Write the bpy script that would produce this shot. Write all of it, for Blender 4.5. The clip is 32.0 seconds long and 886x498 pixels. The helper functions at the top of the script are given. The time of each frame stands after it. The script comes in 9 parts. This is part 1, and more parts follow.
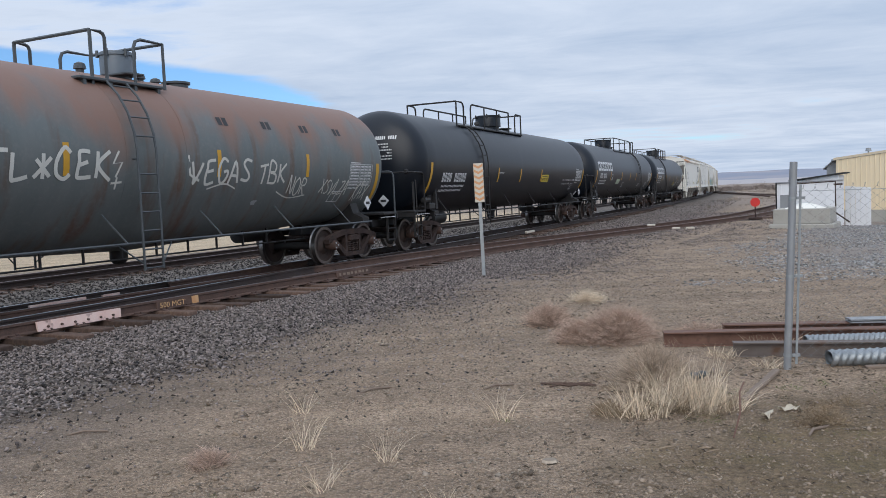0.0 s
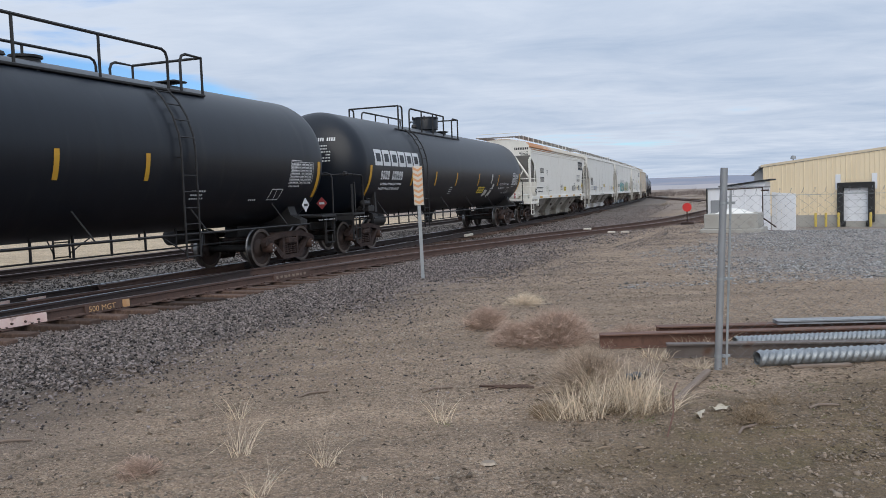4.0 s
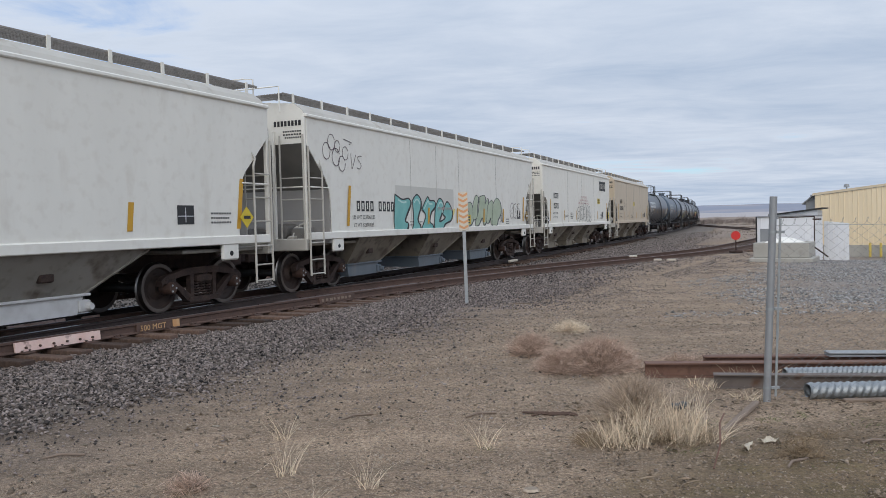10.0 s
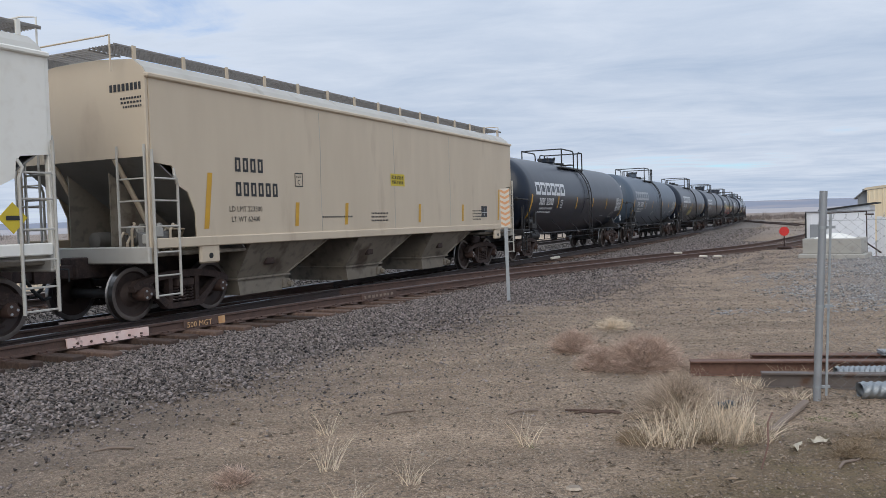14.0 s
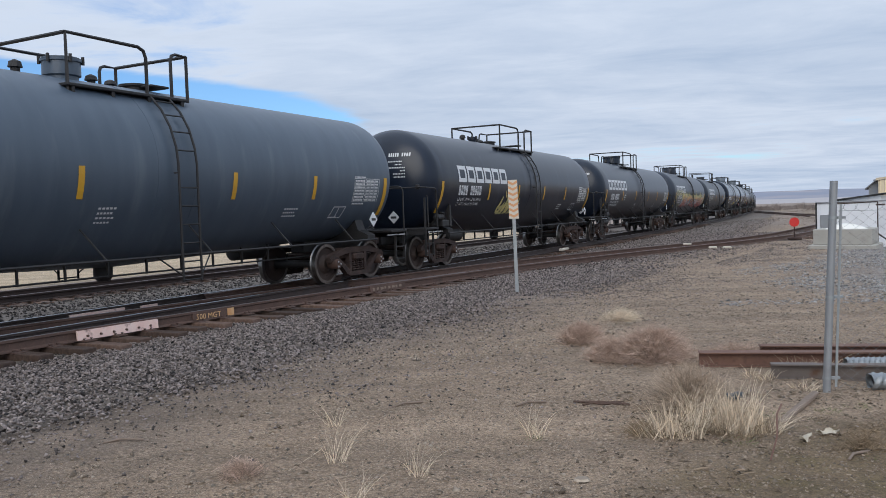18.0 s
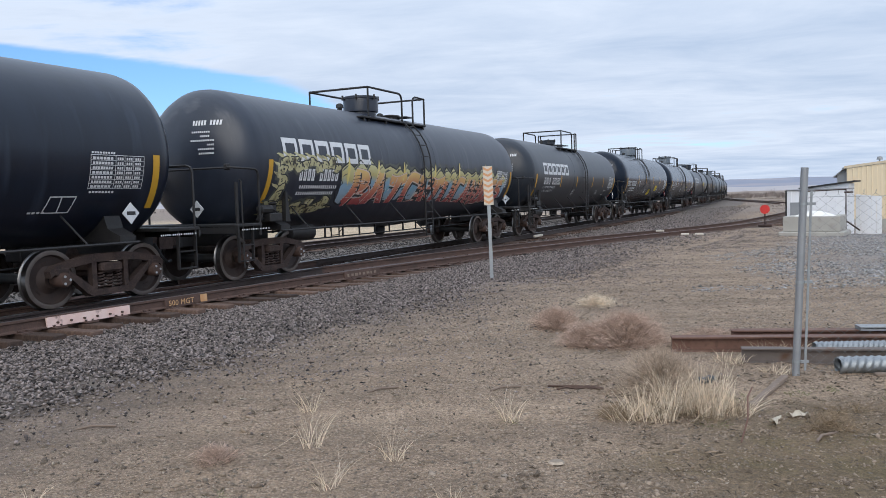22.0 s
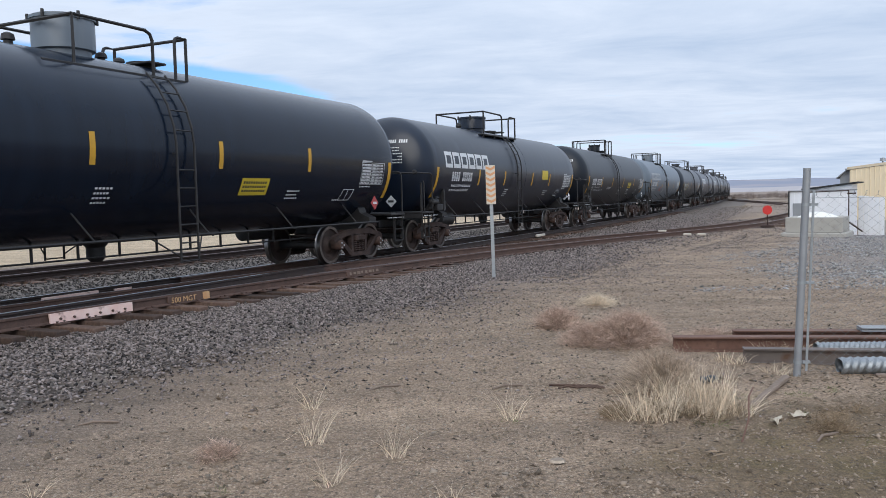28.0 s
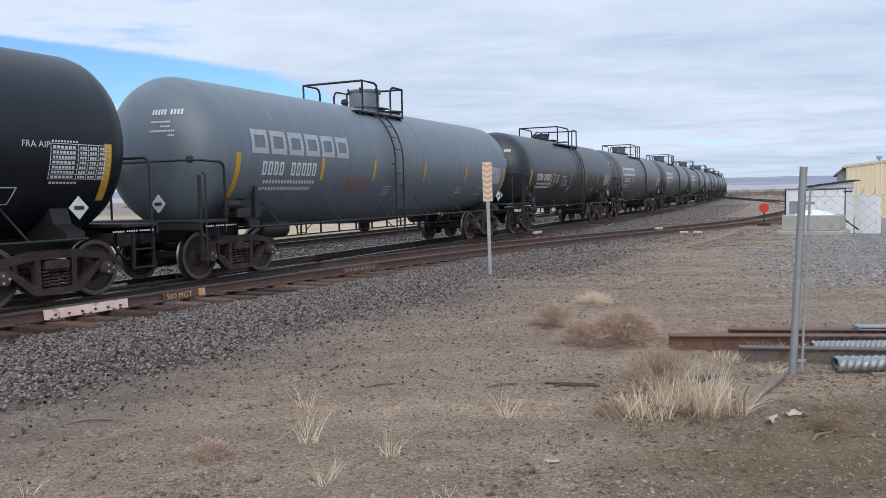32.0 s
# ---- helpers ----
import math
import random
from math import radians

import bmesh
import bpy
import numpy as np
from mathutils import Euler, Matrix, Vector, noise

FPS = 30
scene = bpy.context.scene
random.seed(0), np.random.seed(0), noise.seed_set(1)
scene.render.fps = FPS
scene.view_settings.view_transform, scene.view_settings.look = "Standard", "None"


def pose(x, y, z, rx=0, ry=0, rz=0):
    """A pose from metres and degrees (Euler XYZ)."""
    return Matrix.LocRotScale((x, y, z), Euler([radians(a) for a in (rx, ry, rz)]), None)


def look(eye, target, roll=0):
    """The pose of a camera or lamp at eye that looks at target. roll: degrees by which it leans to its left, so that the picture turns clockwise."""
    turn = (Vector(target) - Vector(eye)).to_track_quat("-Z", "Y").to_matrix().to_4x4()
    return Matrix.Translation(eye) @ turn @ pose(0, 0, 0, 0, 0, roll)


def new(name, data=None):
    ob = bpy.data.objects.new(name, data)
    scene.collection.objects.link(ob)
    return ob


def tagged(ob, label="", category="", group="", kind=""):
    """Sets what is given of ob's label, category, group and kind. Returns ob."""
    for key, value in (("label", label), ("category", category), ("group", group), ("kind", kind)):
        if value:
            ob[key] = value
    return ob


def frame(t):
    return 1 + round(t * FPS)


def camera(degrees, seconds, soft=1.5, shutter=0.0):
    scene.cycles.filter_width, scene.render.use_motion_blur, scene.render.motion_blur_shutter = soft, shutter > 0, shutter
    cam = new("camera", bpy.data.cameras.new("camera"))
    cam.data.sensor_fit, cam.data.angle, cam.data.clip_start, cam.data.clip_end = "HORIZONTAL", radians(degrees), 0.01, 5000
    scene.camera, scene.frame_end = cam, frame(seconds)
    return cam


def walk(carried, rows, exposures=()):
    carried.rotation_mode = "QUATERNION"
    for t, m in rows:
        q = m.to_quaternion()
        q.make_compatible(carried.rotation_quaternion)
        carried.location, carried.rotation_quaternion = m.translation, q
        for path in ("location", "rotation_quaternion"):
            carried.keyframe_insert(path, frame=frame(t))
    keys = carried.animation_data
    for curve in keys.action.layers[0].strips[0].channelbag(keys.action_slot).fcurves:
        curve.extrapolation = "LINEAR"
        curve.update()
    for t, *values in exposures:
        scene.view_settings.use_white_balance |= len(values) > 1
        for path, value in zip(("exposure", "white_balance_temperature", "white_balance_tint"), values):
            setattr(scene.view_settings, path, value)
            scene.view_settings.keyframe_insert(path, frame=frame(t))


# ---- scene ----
from mathutils import geometry
cam = camera(58.0, 32.0, soft=0.55)


def eye_pose(x, y, z, yaw, pitch, roll):
    return pose(x, y, z, 0, 0, yaw) @ pose(0, 0, 0, 90 + pitch) @ pose(0, 0, 0, 0, 0, roll)


# seconds, place, yaw, pitch, roll of the hand-held camera
PATH = [
    (0.0, 0.019, 0.013, 1.716, -0.74, -3.80, -2.50), (0.5, 0.041, -0.006, 1.717, -1.83, -3.76, -2.70), (1.0, 0.042, 0.002, 1.710, -2.72, -3.69, -2.82),
    (1.5, 0.048, 0.005, 1.710, -3.74, -3.77, -2.85), (2.0, 0.048, 0.019, 1.710, -4.37, -3.77, -2.89), (2.5, 0.046, 0.022, 1.711, -4.56, -3.76, -2.77),
    (3.0, 0.030, 0.032, 1.711, -5.07, -3.72, -2.47), (3.5, 0.018, 0.032, 1.711, -5.26, -3.76, -2.18), (5.5, 0.016, 0.019, 1.717, -4.49, -3.61, -1.53),
    (6.0, 0.007, 0.018, 1.717, -4.22, -3.43, -1.43), (6.5, 0.001, 0.013, 1.716, -3.98, -3.20, -1.20), (7.0, -0.003, 0.015, 1.716, -3.80, -3.02, -1.13),
    (7.5, -0.004, 0.012, 1.718, -3.55, -2.78, -1.10), (8.0, -0.003, 0.010, 1.718, -3.36, -2.58, -1.15), (8.5, 0.001, 0.013, 1.720, -3.13, -2.48, -1.29),
    (9.0, 0.008, 0.013, 1.721, -2.82, -2.27, -1.29), (9.5, 0.012, -0.000, 1.716, -2.43, -2.11, -1.31), (10.0, 0.001, -0.026, 1.717, -2.04, -1.86, -1.43),
    (10.5, 0.006, -0.019, 1.717, -1.57, -1.67, -1.57), (11.0, 0.012, -0.009, 1.712, -1.08, -1.59, -1.67), (11.5, 0.007, -0.018, 1.711, -0.73, -1.53, -1.70),
    (12.0, 0.006, -0.009, 1.707, -0.24, -1.70, -1.78), (12.5, 0.004, -0.013, 1.711, 0.11, -1.89, -1.75), (13.0, 0.002, -0.015, 1.710, 0.49, -1.87, -1.68),
    (13.5, -0.001, -0.017, 1.712, 0.74, -1.89, -1.59), (14.0, 0.006, -0.016, 1.713, 0.97, -1.98, -1.70), (14.5, 0.014, -0.013, 1.708, 1.17, -2.13, -1.60),
    (16.5, 0.013, -0.017, 1.708, 1.55, -2.09, -1.67), (17.0, 0.010, -0.007, 1.711, 1.64, -2.24, -1.73), (17.5, 0.007, -0.007, 1.708, 1.62, -2.38, -1.83),
    (18.0, 0.016, -0.005, 1.710, 1.61, -2.54, -1.89), (18.5, 0.015, -0.002, 1.712, 1.51, -2.71, -1.96), (19.0, 0.008, 0.009, 1.711, 1.33, -2.93, -1.87),
    (19.5, 0.009, 0.006, 1.710, 1.11, -3.06, -1.86), (20.0, 0.005, 0.002, 1.715, 0.61, -3.10, -1.80), (20.5, 0.010, 0.004, 1.710, 0.32, -3.14, -1.86),
    (21.0, 0.012, 0.006, 1.704, 0.20, -3.21, -1.82), (21.5, 0.007, -0.000, 1.701, 0.01, -3.37, -1.73), (22.0, 0.007, 0.001, 1.697, -0.19, -3.55, -1.73),
    (22.5, 0.009, -0.002, 1.702, -0.32, -3.60, -1.78), (23.0, 0.005, -0.002, 1.701, -0.40, -3.71, -1.77), (23.5, 0.001, -0.008, 1.697, -0.48, -3.77, -1.78),
    (24.0, 0.002, 0.000, 1.701, -0.34, -3.87, -1.68), (24.5, -0.007, -0.017, 1.696, -0.19, -3.87, -1.65), (25.0, 0.007, -0.014, 1.694, -0.06, -3.80, -1.65),
    (25.5, 0.008, -0.026, 1.694, -0.01, -3.80, -1.60), (27.5, 0.010, -0.013, 1.694, 0.01, -3.62, -1.42), (28.0, 0.003, -0.017, 1.695, -0.04, -3.62, -1.41),
    (28.5, 0.001, -0.009, 1.698, -0.05, -3.66, -1.21), (29.0, 0.000, 0.000, 1.700, 0.00, -3.68, -1.15), (29.5, -0.003, -0.001, 1.701, 0.05, -3.72, -1.05),
    (30.0, -0.004, -0.003, 1.699, 0.05, -3.77, -1.06), (30.5, 0.001, 0.001, 1.700, 0.07, -3.83, -1.06), (31.0, 0.010, -0.000, 1.700, -0.00, -3.80, -1.14),
    (31.5, 0.014, 0.001, 1.702, -0.15, -3.85, -1.19), (32.0, 0.015, 0.004, 1.701, -0.25, -3.86, -1.23),
]
walk(cam, [(r[0], eye_pose(*r[1:])) for r in PATH], exposures=[(0.0, -0.10, 6500, 10), (4.0, -0.14, 6600, 10), (6.5, -0.18, 6700, 10), (15.0, -0.15, 6600, 10), (20.0, -0.09, 6500, 10), (22.0, 0.06, 6500, 10), (29.0, 0.06, 6500, 10), (32.0, 0.05, 6500, 10)])

# ---- world and sun ----
SUN_EL, SUN_AZ = radians(34), radians(183)   # azimuth clockwise from +y


def build_world():
    w = bpy.data.worlds.new("sky")
    scene.world = w
    w.use_nodes = True
    nt = w.node_tree
    nt.nodes.clear()
    N, Lk = nt.nodes.new, nt.links.new
    out, bg = N("ShaderNodeOutputWorld"), N("ShaderNodeBackground")
    sky = N("ShaderNodeTexSky")
    sky.sky_type, sky.sun_disc = "NISHITA", False
    sky.sun_elevation, sky.sun_rotation = SUN_EL, SUN_AZ
    sky.air_density, sky.dust_density = 1.0, 0.4
    tc = N("ShaderNodeTexCoord")
    sep = N("ShaderNodeSeparateXYZ")
    Lk(tc.outputs["Generated"], sep.inputs[0])

    def math(op, a, b=None, c=None):
        n = N("ShaderNodeMath")
        n.operation = op
        for i, v in enumerate((a, b, c)):
            if v is None:
                continue
            if isinstance(v, (int, float)):
                n.inputs[i].default_value = v
            else:
                Lk(v, n.inputs[i])
        return n.outputs[0]
    # a flat cloud layer: the direction projected on a plane overhead
    zc = math("MAXIMUM", math("ADD", sep.outputs[2], 0.04), 0.02)
    cx, cy = math("DIVIDE", sep.outputs[0], zc), math("DIVIDE", sep.outputs[1], zc)
    comb = N("ShaderNodeCombineXYZ")
    Lk(cx, comb.inputs[0])
    Lk(cy, comb.inputs[1])

    def noise_tex(scale, detail, rough, vec, dist=0.0):
        n = N("ShaderNodeTexNoise")
        n.inputs["Scale"].default_value = scale
        n.inputs["Detail"].default_value = detail
        n.inputs["Roughness"].default_value = rough
        n.inputs["Distortion"].default_value = dist
        Lk(vec, n.inputs["Vector"])
        return n.outputs["Fac"]
    mp = N("ShaderNodeMapping")
    mp.inputs["Rotation"].default_value = (0, 0, radians(-8))
    mp.inputs["Scale"].default_value = (0.62, 0.85, 1)
    mp.inputs["Location"].default_value = CLOUD_SHIFT
    Lk(comb.outputs[0], mp.inputs[0])
    big = noise_tex(0.42, 6, 0.58, mp.outputs[0], 0.3)
    fine = noise_tex(1.6, 8, 0.62, mp.outputs[0], 0.5)
    # the cloud deck is open over one stretch of the sky, towards the north-west
    rim = math("ADD", sep.outputs[0], 0.07)
    el = math("ABSOLUTE", math("SUBTRACT", sep.outputs[2], math("ADD", 0.106, math("MULTIPLY", sep.outputs[0], -0.09))))
    gap = math("MULTIPLY", math("SMOOTH_MIN", 1.0, math("MAXIMUM", math("MULTIPLY", rim, -6.0), 0.0), 0.2),
               math("MAXIMUM", math("SUBTRACT", 1.0, math("DIVIDE", el, 0.036)), 0.0))
    dens = math("SUBTRACT", math("ADD", math("MULTIPLY", big, 1.0), math("MULTIPLY", fine, 0.45)), math("MULTIPLY", gap, 1.0))
    ramp = N("ShaderNodeMapRange")
    ramp.interpolation_type = "SMOOTHSTEP"
    ramp.inputs["From Min"].default_value, ramp.inputs["From Max"].default_value = 0.39, 0.62
    Lk(dens, ramp.inputs["Value"])
    shade = N("ShaderNodeMapRange")
    shade.inputs["From Min"].default_value, shade.inputs["From Max"].default_value = 0.52, 0.86
    shade.inputs["To Min"].default_value, shade.inputs["To Max"].default_value = 1.0, 0.0
    Lk(math("ADD", math("MULTIPLY", big, 0.75), math("MULTIPLY", fine, 0.5)), shade.inputs["Value"])
    grey = N("ShaderNodeMix")
    grey.data_type = "RGBA"
    Lk(shade.outputs[0], grey.inputs["Factor"])
    grey.inputs["A"].default_value = (0.435, 0.56, 0.76, 1)
    grey.inputs["B"].default_value = (0.715, 0.81, 0.965, 1)
    skyc = N("ShaderNodeVectorMath")
    skyc.operation = "SCALE"
    skyc.inputs["Scale"].default_value = 0.125
    clear = N("ShaderNodeVectorMath")
    clear.operation = "MULTIPLY"
    clear.inputs[1].default_value = (0.58, 0.83, 1.14)
    Lk(sky.outputs[0], clear.inputs[0])
    Lk(clear.outputs[0], skyc.inputs[0])
    mix = N("ShaderNodeMix")
    mix.data_type = "RGBA"
    Lk(ramp.outputs[0], mix.inputs["Factor"])
    Lk(skyc.outputs[0], mix.inputs["A"])
    Lk(grey.outputs["Result"], mix.inputs["B"])
    Lk(mix.outputs["Result"], bg.inputs["Color"])
    # an overcast sky brightens towards the zenith
    zz = math("MAXIMUM", sep.outputs[2], 0.0)
    Lk(math("ADD", 0.97, math("MULTIPLY", math("MULTIPLY", zz, zz), 0.80)), bg.inputs["Strength"])
    Lk(bg.outputs[0], out.inputs[0])


CLOUD_SHIFT = (3.1, 0.4, 0)
build_world()
sun = new("sun", bpy.data.lights.new("sun", "SUN"))
sun.data.energy, sun.data.angle, sun.data.color = 1.5, radians(50), (1.0, 0.95, 0.88)
sun.matrix_world = look((0, 0, 50), (-50 * math.sin(SUN_AZ) * math.cos(SUN_EL), -50 * math.cos(SUN_AZ) * math.cos(SUN_EL), 50 - 50 * math.sin(SUN_EL)))


# ---- materials ----
def material(name, base, second=None, rough=0.7, metal=0.0, scale=3.0, speck=None, speck_scale=60.0, speck_amount=0.3,
             bump=0.15, bump_scale=60.0, stretch=(1, 1, 1), contrast=0.5, per=None, per_amount=0.25, third=None, third_scale=0.8, third_at=0.55):
    """Two colours mixed by noise, specks over them, fine relief. per: 'object' or 'island' varies the brightness piece by piece."""
    m = bpy.data.materials.new(name)
    m.use_nodes = True
    nt = m.node_tree
    N, Lk = nt.nodes.new, nt.links.new
    b = nt.nodes["Principled BSDF"]
    b.inputs["Roughness"].default_value, b.inputs["Metallic"].default_value = rough, metal
    tc = N("ShaderNodeTexCoord")
    mp = N("ShaderNodeMapping")
    mp.inputs["Scale"].default_value = stretch
    Lk(tc.outputs["Object"], mp.inputs[0])

    def nz(s, detail=5, vec=mp.outputs[0]):
        n = N("ShaderNodeTexNoise")
        n.inputs["Scale"].default_value, n.inputs["Detail"].default_value = s, detail
        Lk(vec, n.inputs["Vector"])
        return n.outputs["Fac"]

    def rng(v, lo, hi):
        r = N("ShaderNodeMapRange")
        r.inputs["From Min"].default_value, r.inputs["From Max"].default_value = lo, hi
        Lk(v, r.inputs["Value"])
        return r.outputs[0]

    def mixc(f, a, c):
        x = N("ShaderNodeMix")
        x.data_type = "RGBA"
        Lk(f, x.inputs["Factor"])
        for v, k in ((a, "A"), (c, "B")):
            if isinstance(v, tuple):
                x.inputs[k].default_value = (*v[:3], 1)
            else:
                Lk(v, x.inputs[k])
        return x.outputs["Result"]
    col = base
    if second:
        col = mixc(rng(nz(scale), 0.5 - contrast / 2, 0.5 + contrast / 2), base, second)
    if third:
        col = mixc(rng(nz(third_scale, 6), third_at, third_at + 0.14), col, third)
    if speck:
        f = rng(nz(speck_scale, 2, tc.outputs["Object"]), 0.52, 0.72)
        mu = N("ShaderNodeMath")
        mu.operation = "MULTIPLY"
        mu.inputs[1].default_value = speck_amount
        Lk(f, mu.inputs[0])
        col = mixc(mu.outputs[0], col, speck)
    if per:
        if per == "island":
            src = N("ShaderNodeNewGeometry").outputs["Random Per Island"]
        else:
            src = N("ShaderNodeObjectInfo").outputs["Random"]
        r = N("ShaderNodeMapRange")
        r.inputs["To Min"].default_value, r.inputs["To Max"].default_value = 1 - per_amount, 1 + per_amount
        Lk(src, r.inputs["Value"])
        s = N("ShaderNodeVectorMath")
        s.operation = "SCALE"
        if isinstance(col, tuple):
            s.inputs[0].default_value = col[:3]
        else:
            Lk(col, s.inputs[0])
        Lk(r.outputs[0], s.inputs["Scale"])
        col = s.outputs[0]
    if isinstance(col, tuple):
        b.inputs["Base Color"].default_value = (*col[:3], 1)
    else:
        Lk(col, b.inputs["Base Color"])
    if bump:
        bp = N("ShaderNodeBump")
        bp.inputs["Strength"].default_value, bp.inputs["Distance"].default_value = bump, 0.02
        Lk(nz(bump_scale, 4, tc.outputs["Object"]), bp.inputs["Height"])
        Lk(bp.outputs[0], b.inputs["Normal"])
    return m


M = {}
M["tank_black"] = material("black_tank_paint", (0.0045, 0.0088, 0.0185), (0.0085, 0.0145, 0.029), 0.30, scale=1.2, stretch=(3, 1, 0.35), third=(0.022, 0.031, 0.050), third_scale=1.0, third_at=0.58, bump=0.05, bump_scale=9)
M["tank_gloss"] = material("glossy_black_tank_paint", (0.0035, 0.0075, 0.0165), (0.006, 0.0125, 0.026), 0.20, scale=1.2, stretch=(3, 1, 0.35), bump=0.02, bump_scale=3)
M["tank_worn"] = material("weathered_black_tank_paint", (0.013, 0.0175, 0.026), (0.029, 0.034, 0.043), 0.36, scale=1.6, stretch=(4, 1, 0.3), third=(0.075, 0.062, 0.052), third_scale=1.5, third_at=0.6, bump=0.06, bump_scale=9)
# far cars' black: distance haze and sky sheen are put into the colour
M["tank_dusty"] = material("black_tank_paint_with_haze", (0.064, 0.069, 0.083), (0.092, 0.097, 0.113), 0.38, scale=1.4, stretch=(3, 1, 0.4), third=(0.15, 0.147, 0.15), third_scale=1.2, third_at=0.58, bump=0.05, bump_scale=8)
M["tank_navy"] = material("weathered_blue_black_tank_paint", (0.014, 0.019, 0.031), (0.031, 0.038, 0.055), 0.36, scale=1.6, stretch=(4, 1, 0.3), third=(0.060, 0.065, 0.078), third_scale=1.5, third_at=0.6, bump=0.06, bump_scale=9)
M["tank_slate"] = material("slate_grey_tank_paint", (0.055, 0.078, 0.108), (0.074, 0.100, 0.134), 0.40, scale=1.4, stretch=(3, 1, 0.4), third=(0.10, 0.125, 0.155), third_scale=1.1, third_at=0.6, bump=0.05, bump_scale=8)
M["tank_grey"] = material("grey_tank_paint", (0.112, 0.140, 0.170), (0.150, 0.178, 0.208), 0.42, scale=1.4, stretch=(3, 1, 0.4), third=(0.19, 0.195, 0.205), third_scale=1.2, third_at=0.6, bump=0.05, bump_scale=8)
M["tank_rusty"] = material("faded_grey_tank_paint_with_rust", (0.110, 0.130, 0.132), (0.145, 0.160, 0.160), 0.55, scale=1.3, stretch=(3, 1, 0.5), third=(0.12, 0.075, 0.055), third_scale=0.9, third_at=0.55, speck=(0.2, 0.2, 0.2), speck_scale=14, speck_amount=0.25, bump=0.08, bump_scale=12)
for key, level in (("tank_gloss", 0.30), ("tank_black", 0.40)):
    M[key].node_tree.nodes["Principled BSDF"].inputs["Specular IOR Level"].default_value = level
def faded_spray(name, stops):
    """Spray paint blended from colour to colour up the side: (height, r, g, b)."""
    m = material(name, (0.5, 0.4, 0.3), None, 0.55, bump=0.02)
    nt = m.node_tree
    N, Lk = nt.nodes.new, nt.links.new
    tc, sep, nz = N("ShaderNodeTexCoord"), N("ShaderNodeSeparateXYZ"), N("ShaderNodeTexNoise")
    Lk(tc.outputs["Object"], sep.inputs[0])
    Lk(tc.outputs["Object"], nz.inputs["Vector"])
    nz.inputs["Scale"].default_value = 2.2
    add = N("ShaderNodeMath")
    add.operation = "MULTIPLY_ADD"
    Lk(nz.outputs["Fac"], add.inputs[0])
    add.inputs[1].default_value = 0.45
    Lk(sep.outputs[2], add.inputs[2])
    r = N("ShaderNodeMapRange")
    lo, hi = stops[0][0], stops[-1][0]
    r.inputs["From Min"].default_value, r.inputs["From Max"].default_value = lo + 0.22, hi + 0.22
    Lk(add.outputs[0], r.inputs["Value"])
    ramp = N("ShaderNodeValToRGB")
    el = ramp.color_ramp.elements
    while len(el) < len(stops):
        el.new(0.5)
    for e, s in zip(el, stops):
        e.position, e.color = (s[0] - lo) / (hi - lo), (*s[1:], 1)
    Lk(r.outputs[0], ramp.inputs["Fac"])
    Lk(ramp.outputs["Color"], nt.nodes["Principled BSDF"].inputs["Base Color"])
    return m


M["steel_black"] = material("black_steel", (0.010, 0.010, 0.011), (0.022, 0.020, 0.020), 0.6, scale=8, bump=0.1, bump_scale=40)
M["truck_steel"] = material("grimy_cast_steel", (0.032, 0.024, 0.023), (0.078, 0.052, 0.044), 0.8, scale=6, speck=(0.115, 0.075, 0.06), speck_scale=30, speck_amount=0.45, bump=0.25, bump_scale=40)
M["truck_steel"].node_tree.nodes["Principled BSDF"].inputs["Specular IOR Level"].default_value = 0.25
M["wheel_steel"] = material("dark_rusted_wheel_steel", (0.032, 0.023, 0.021), (0.064, 0.041, 0.033), 0.72, scale=5, bump=0.15, bump_scale=30)
M["tread"] = material("polished_wheel_tread", (0.27, 0.26, 0.25), (0.18, 0.17, 0.165), 0.34, metal=1.0, scale=10, bump=0.05)
M["axle"] = material("black_axle_steel", (0.012, 0.012, 0.013), (0.025, 0.022, 0.02), 0.6, scale=5, bump=0.05)
M["white_paint"] = material("white_stencil_paint", (0.70, 0.71, 0.72), (0.60, 0.61, 0.62), 0.6, scale=9, bump=0.03)
M["grey_paint"] = material("pale_grey_stencil_paint", (0.42, 0.44, 0.46), (0.34, 0.35, 0.37), 0.6, scale=9, bump=0.03)
M["dark_paint"] = material("black_stencil_paint", (0.02, 0.02, 0.022), (0.035, 0.035, 0.037), 0.6, scale=9, bump=0.03)
M["yellow_tape"] = material("yellow_reflective_tape", (0.62, 0.34, 0.02), (0.52, 0.28, 0.03), 0.45, scale=6, bump=0.03)
M["yellow_sign"] = material("yellow_notice_panel", (0.66, 0.50, 0.03), (0.58, 0.43, 0.04), 0.5, scale=8, bump=0.03)
M["red_paint"] = material("red_stencil_paint", (0.45, 0.05, 0.05), (0.38, 0.06, 0.06), 0.6, scale=9, bump=0.03)
M["hopper_grey"] = material("pale_grey_hopper_paint", (0.735, 0.716, 0.66), (0.795, 0.775, 0.715), 0.55, scale=0.9, stretch=(2, 1, 0.5), third=(0.665, 0.63, 0.565), third_scale=1.0, third_at=0.62, speck=(0.56, 0.51, 0.44), speck_scale=5, speck_amount=0.25, bump=0.04, bump_scale=10)
M["hopper_white"] = material("off_white_hopper_paint", (0.775, 0.748, 0.675), (0.825, 0.795, 0.725), 0.55, scale=0.9, stretch=(2, 1, 0.5), third=(0.69, 0.635, 0.545), third_scale=1.0, third_at=0.62, speck=(0.60, 0.54, 0.45), speck_scale=5, speck_amount=0.22, bump=0.04, bump_scale=10)
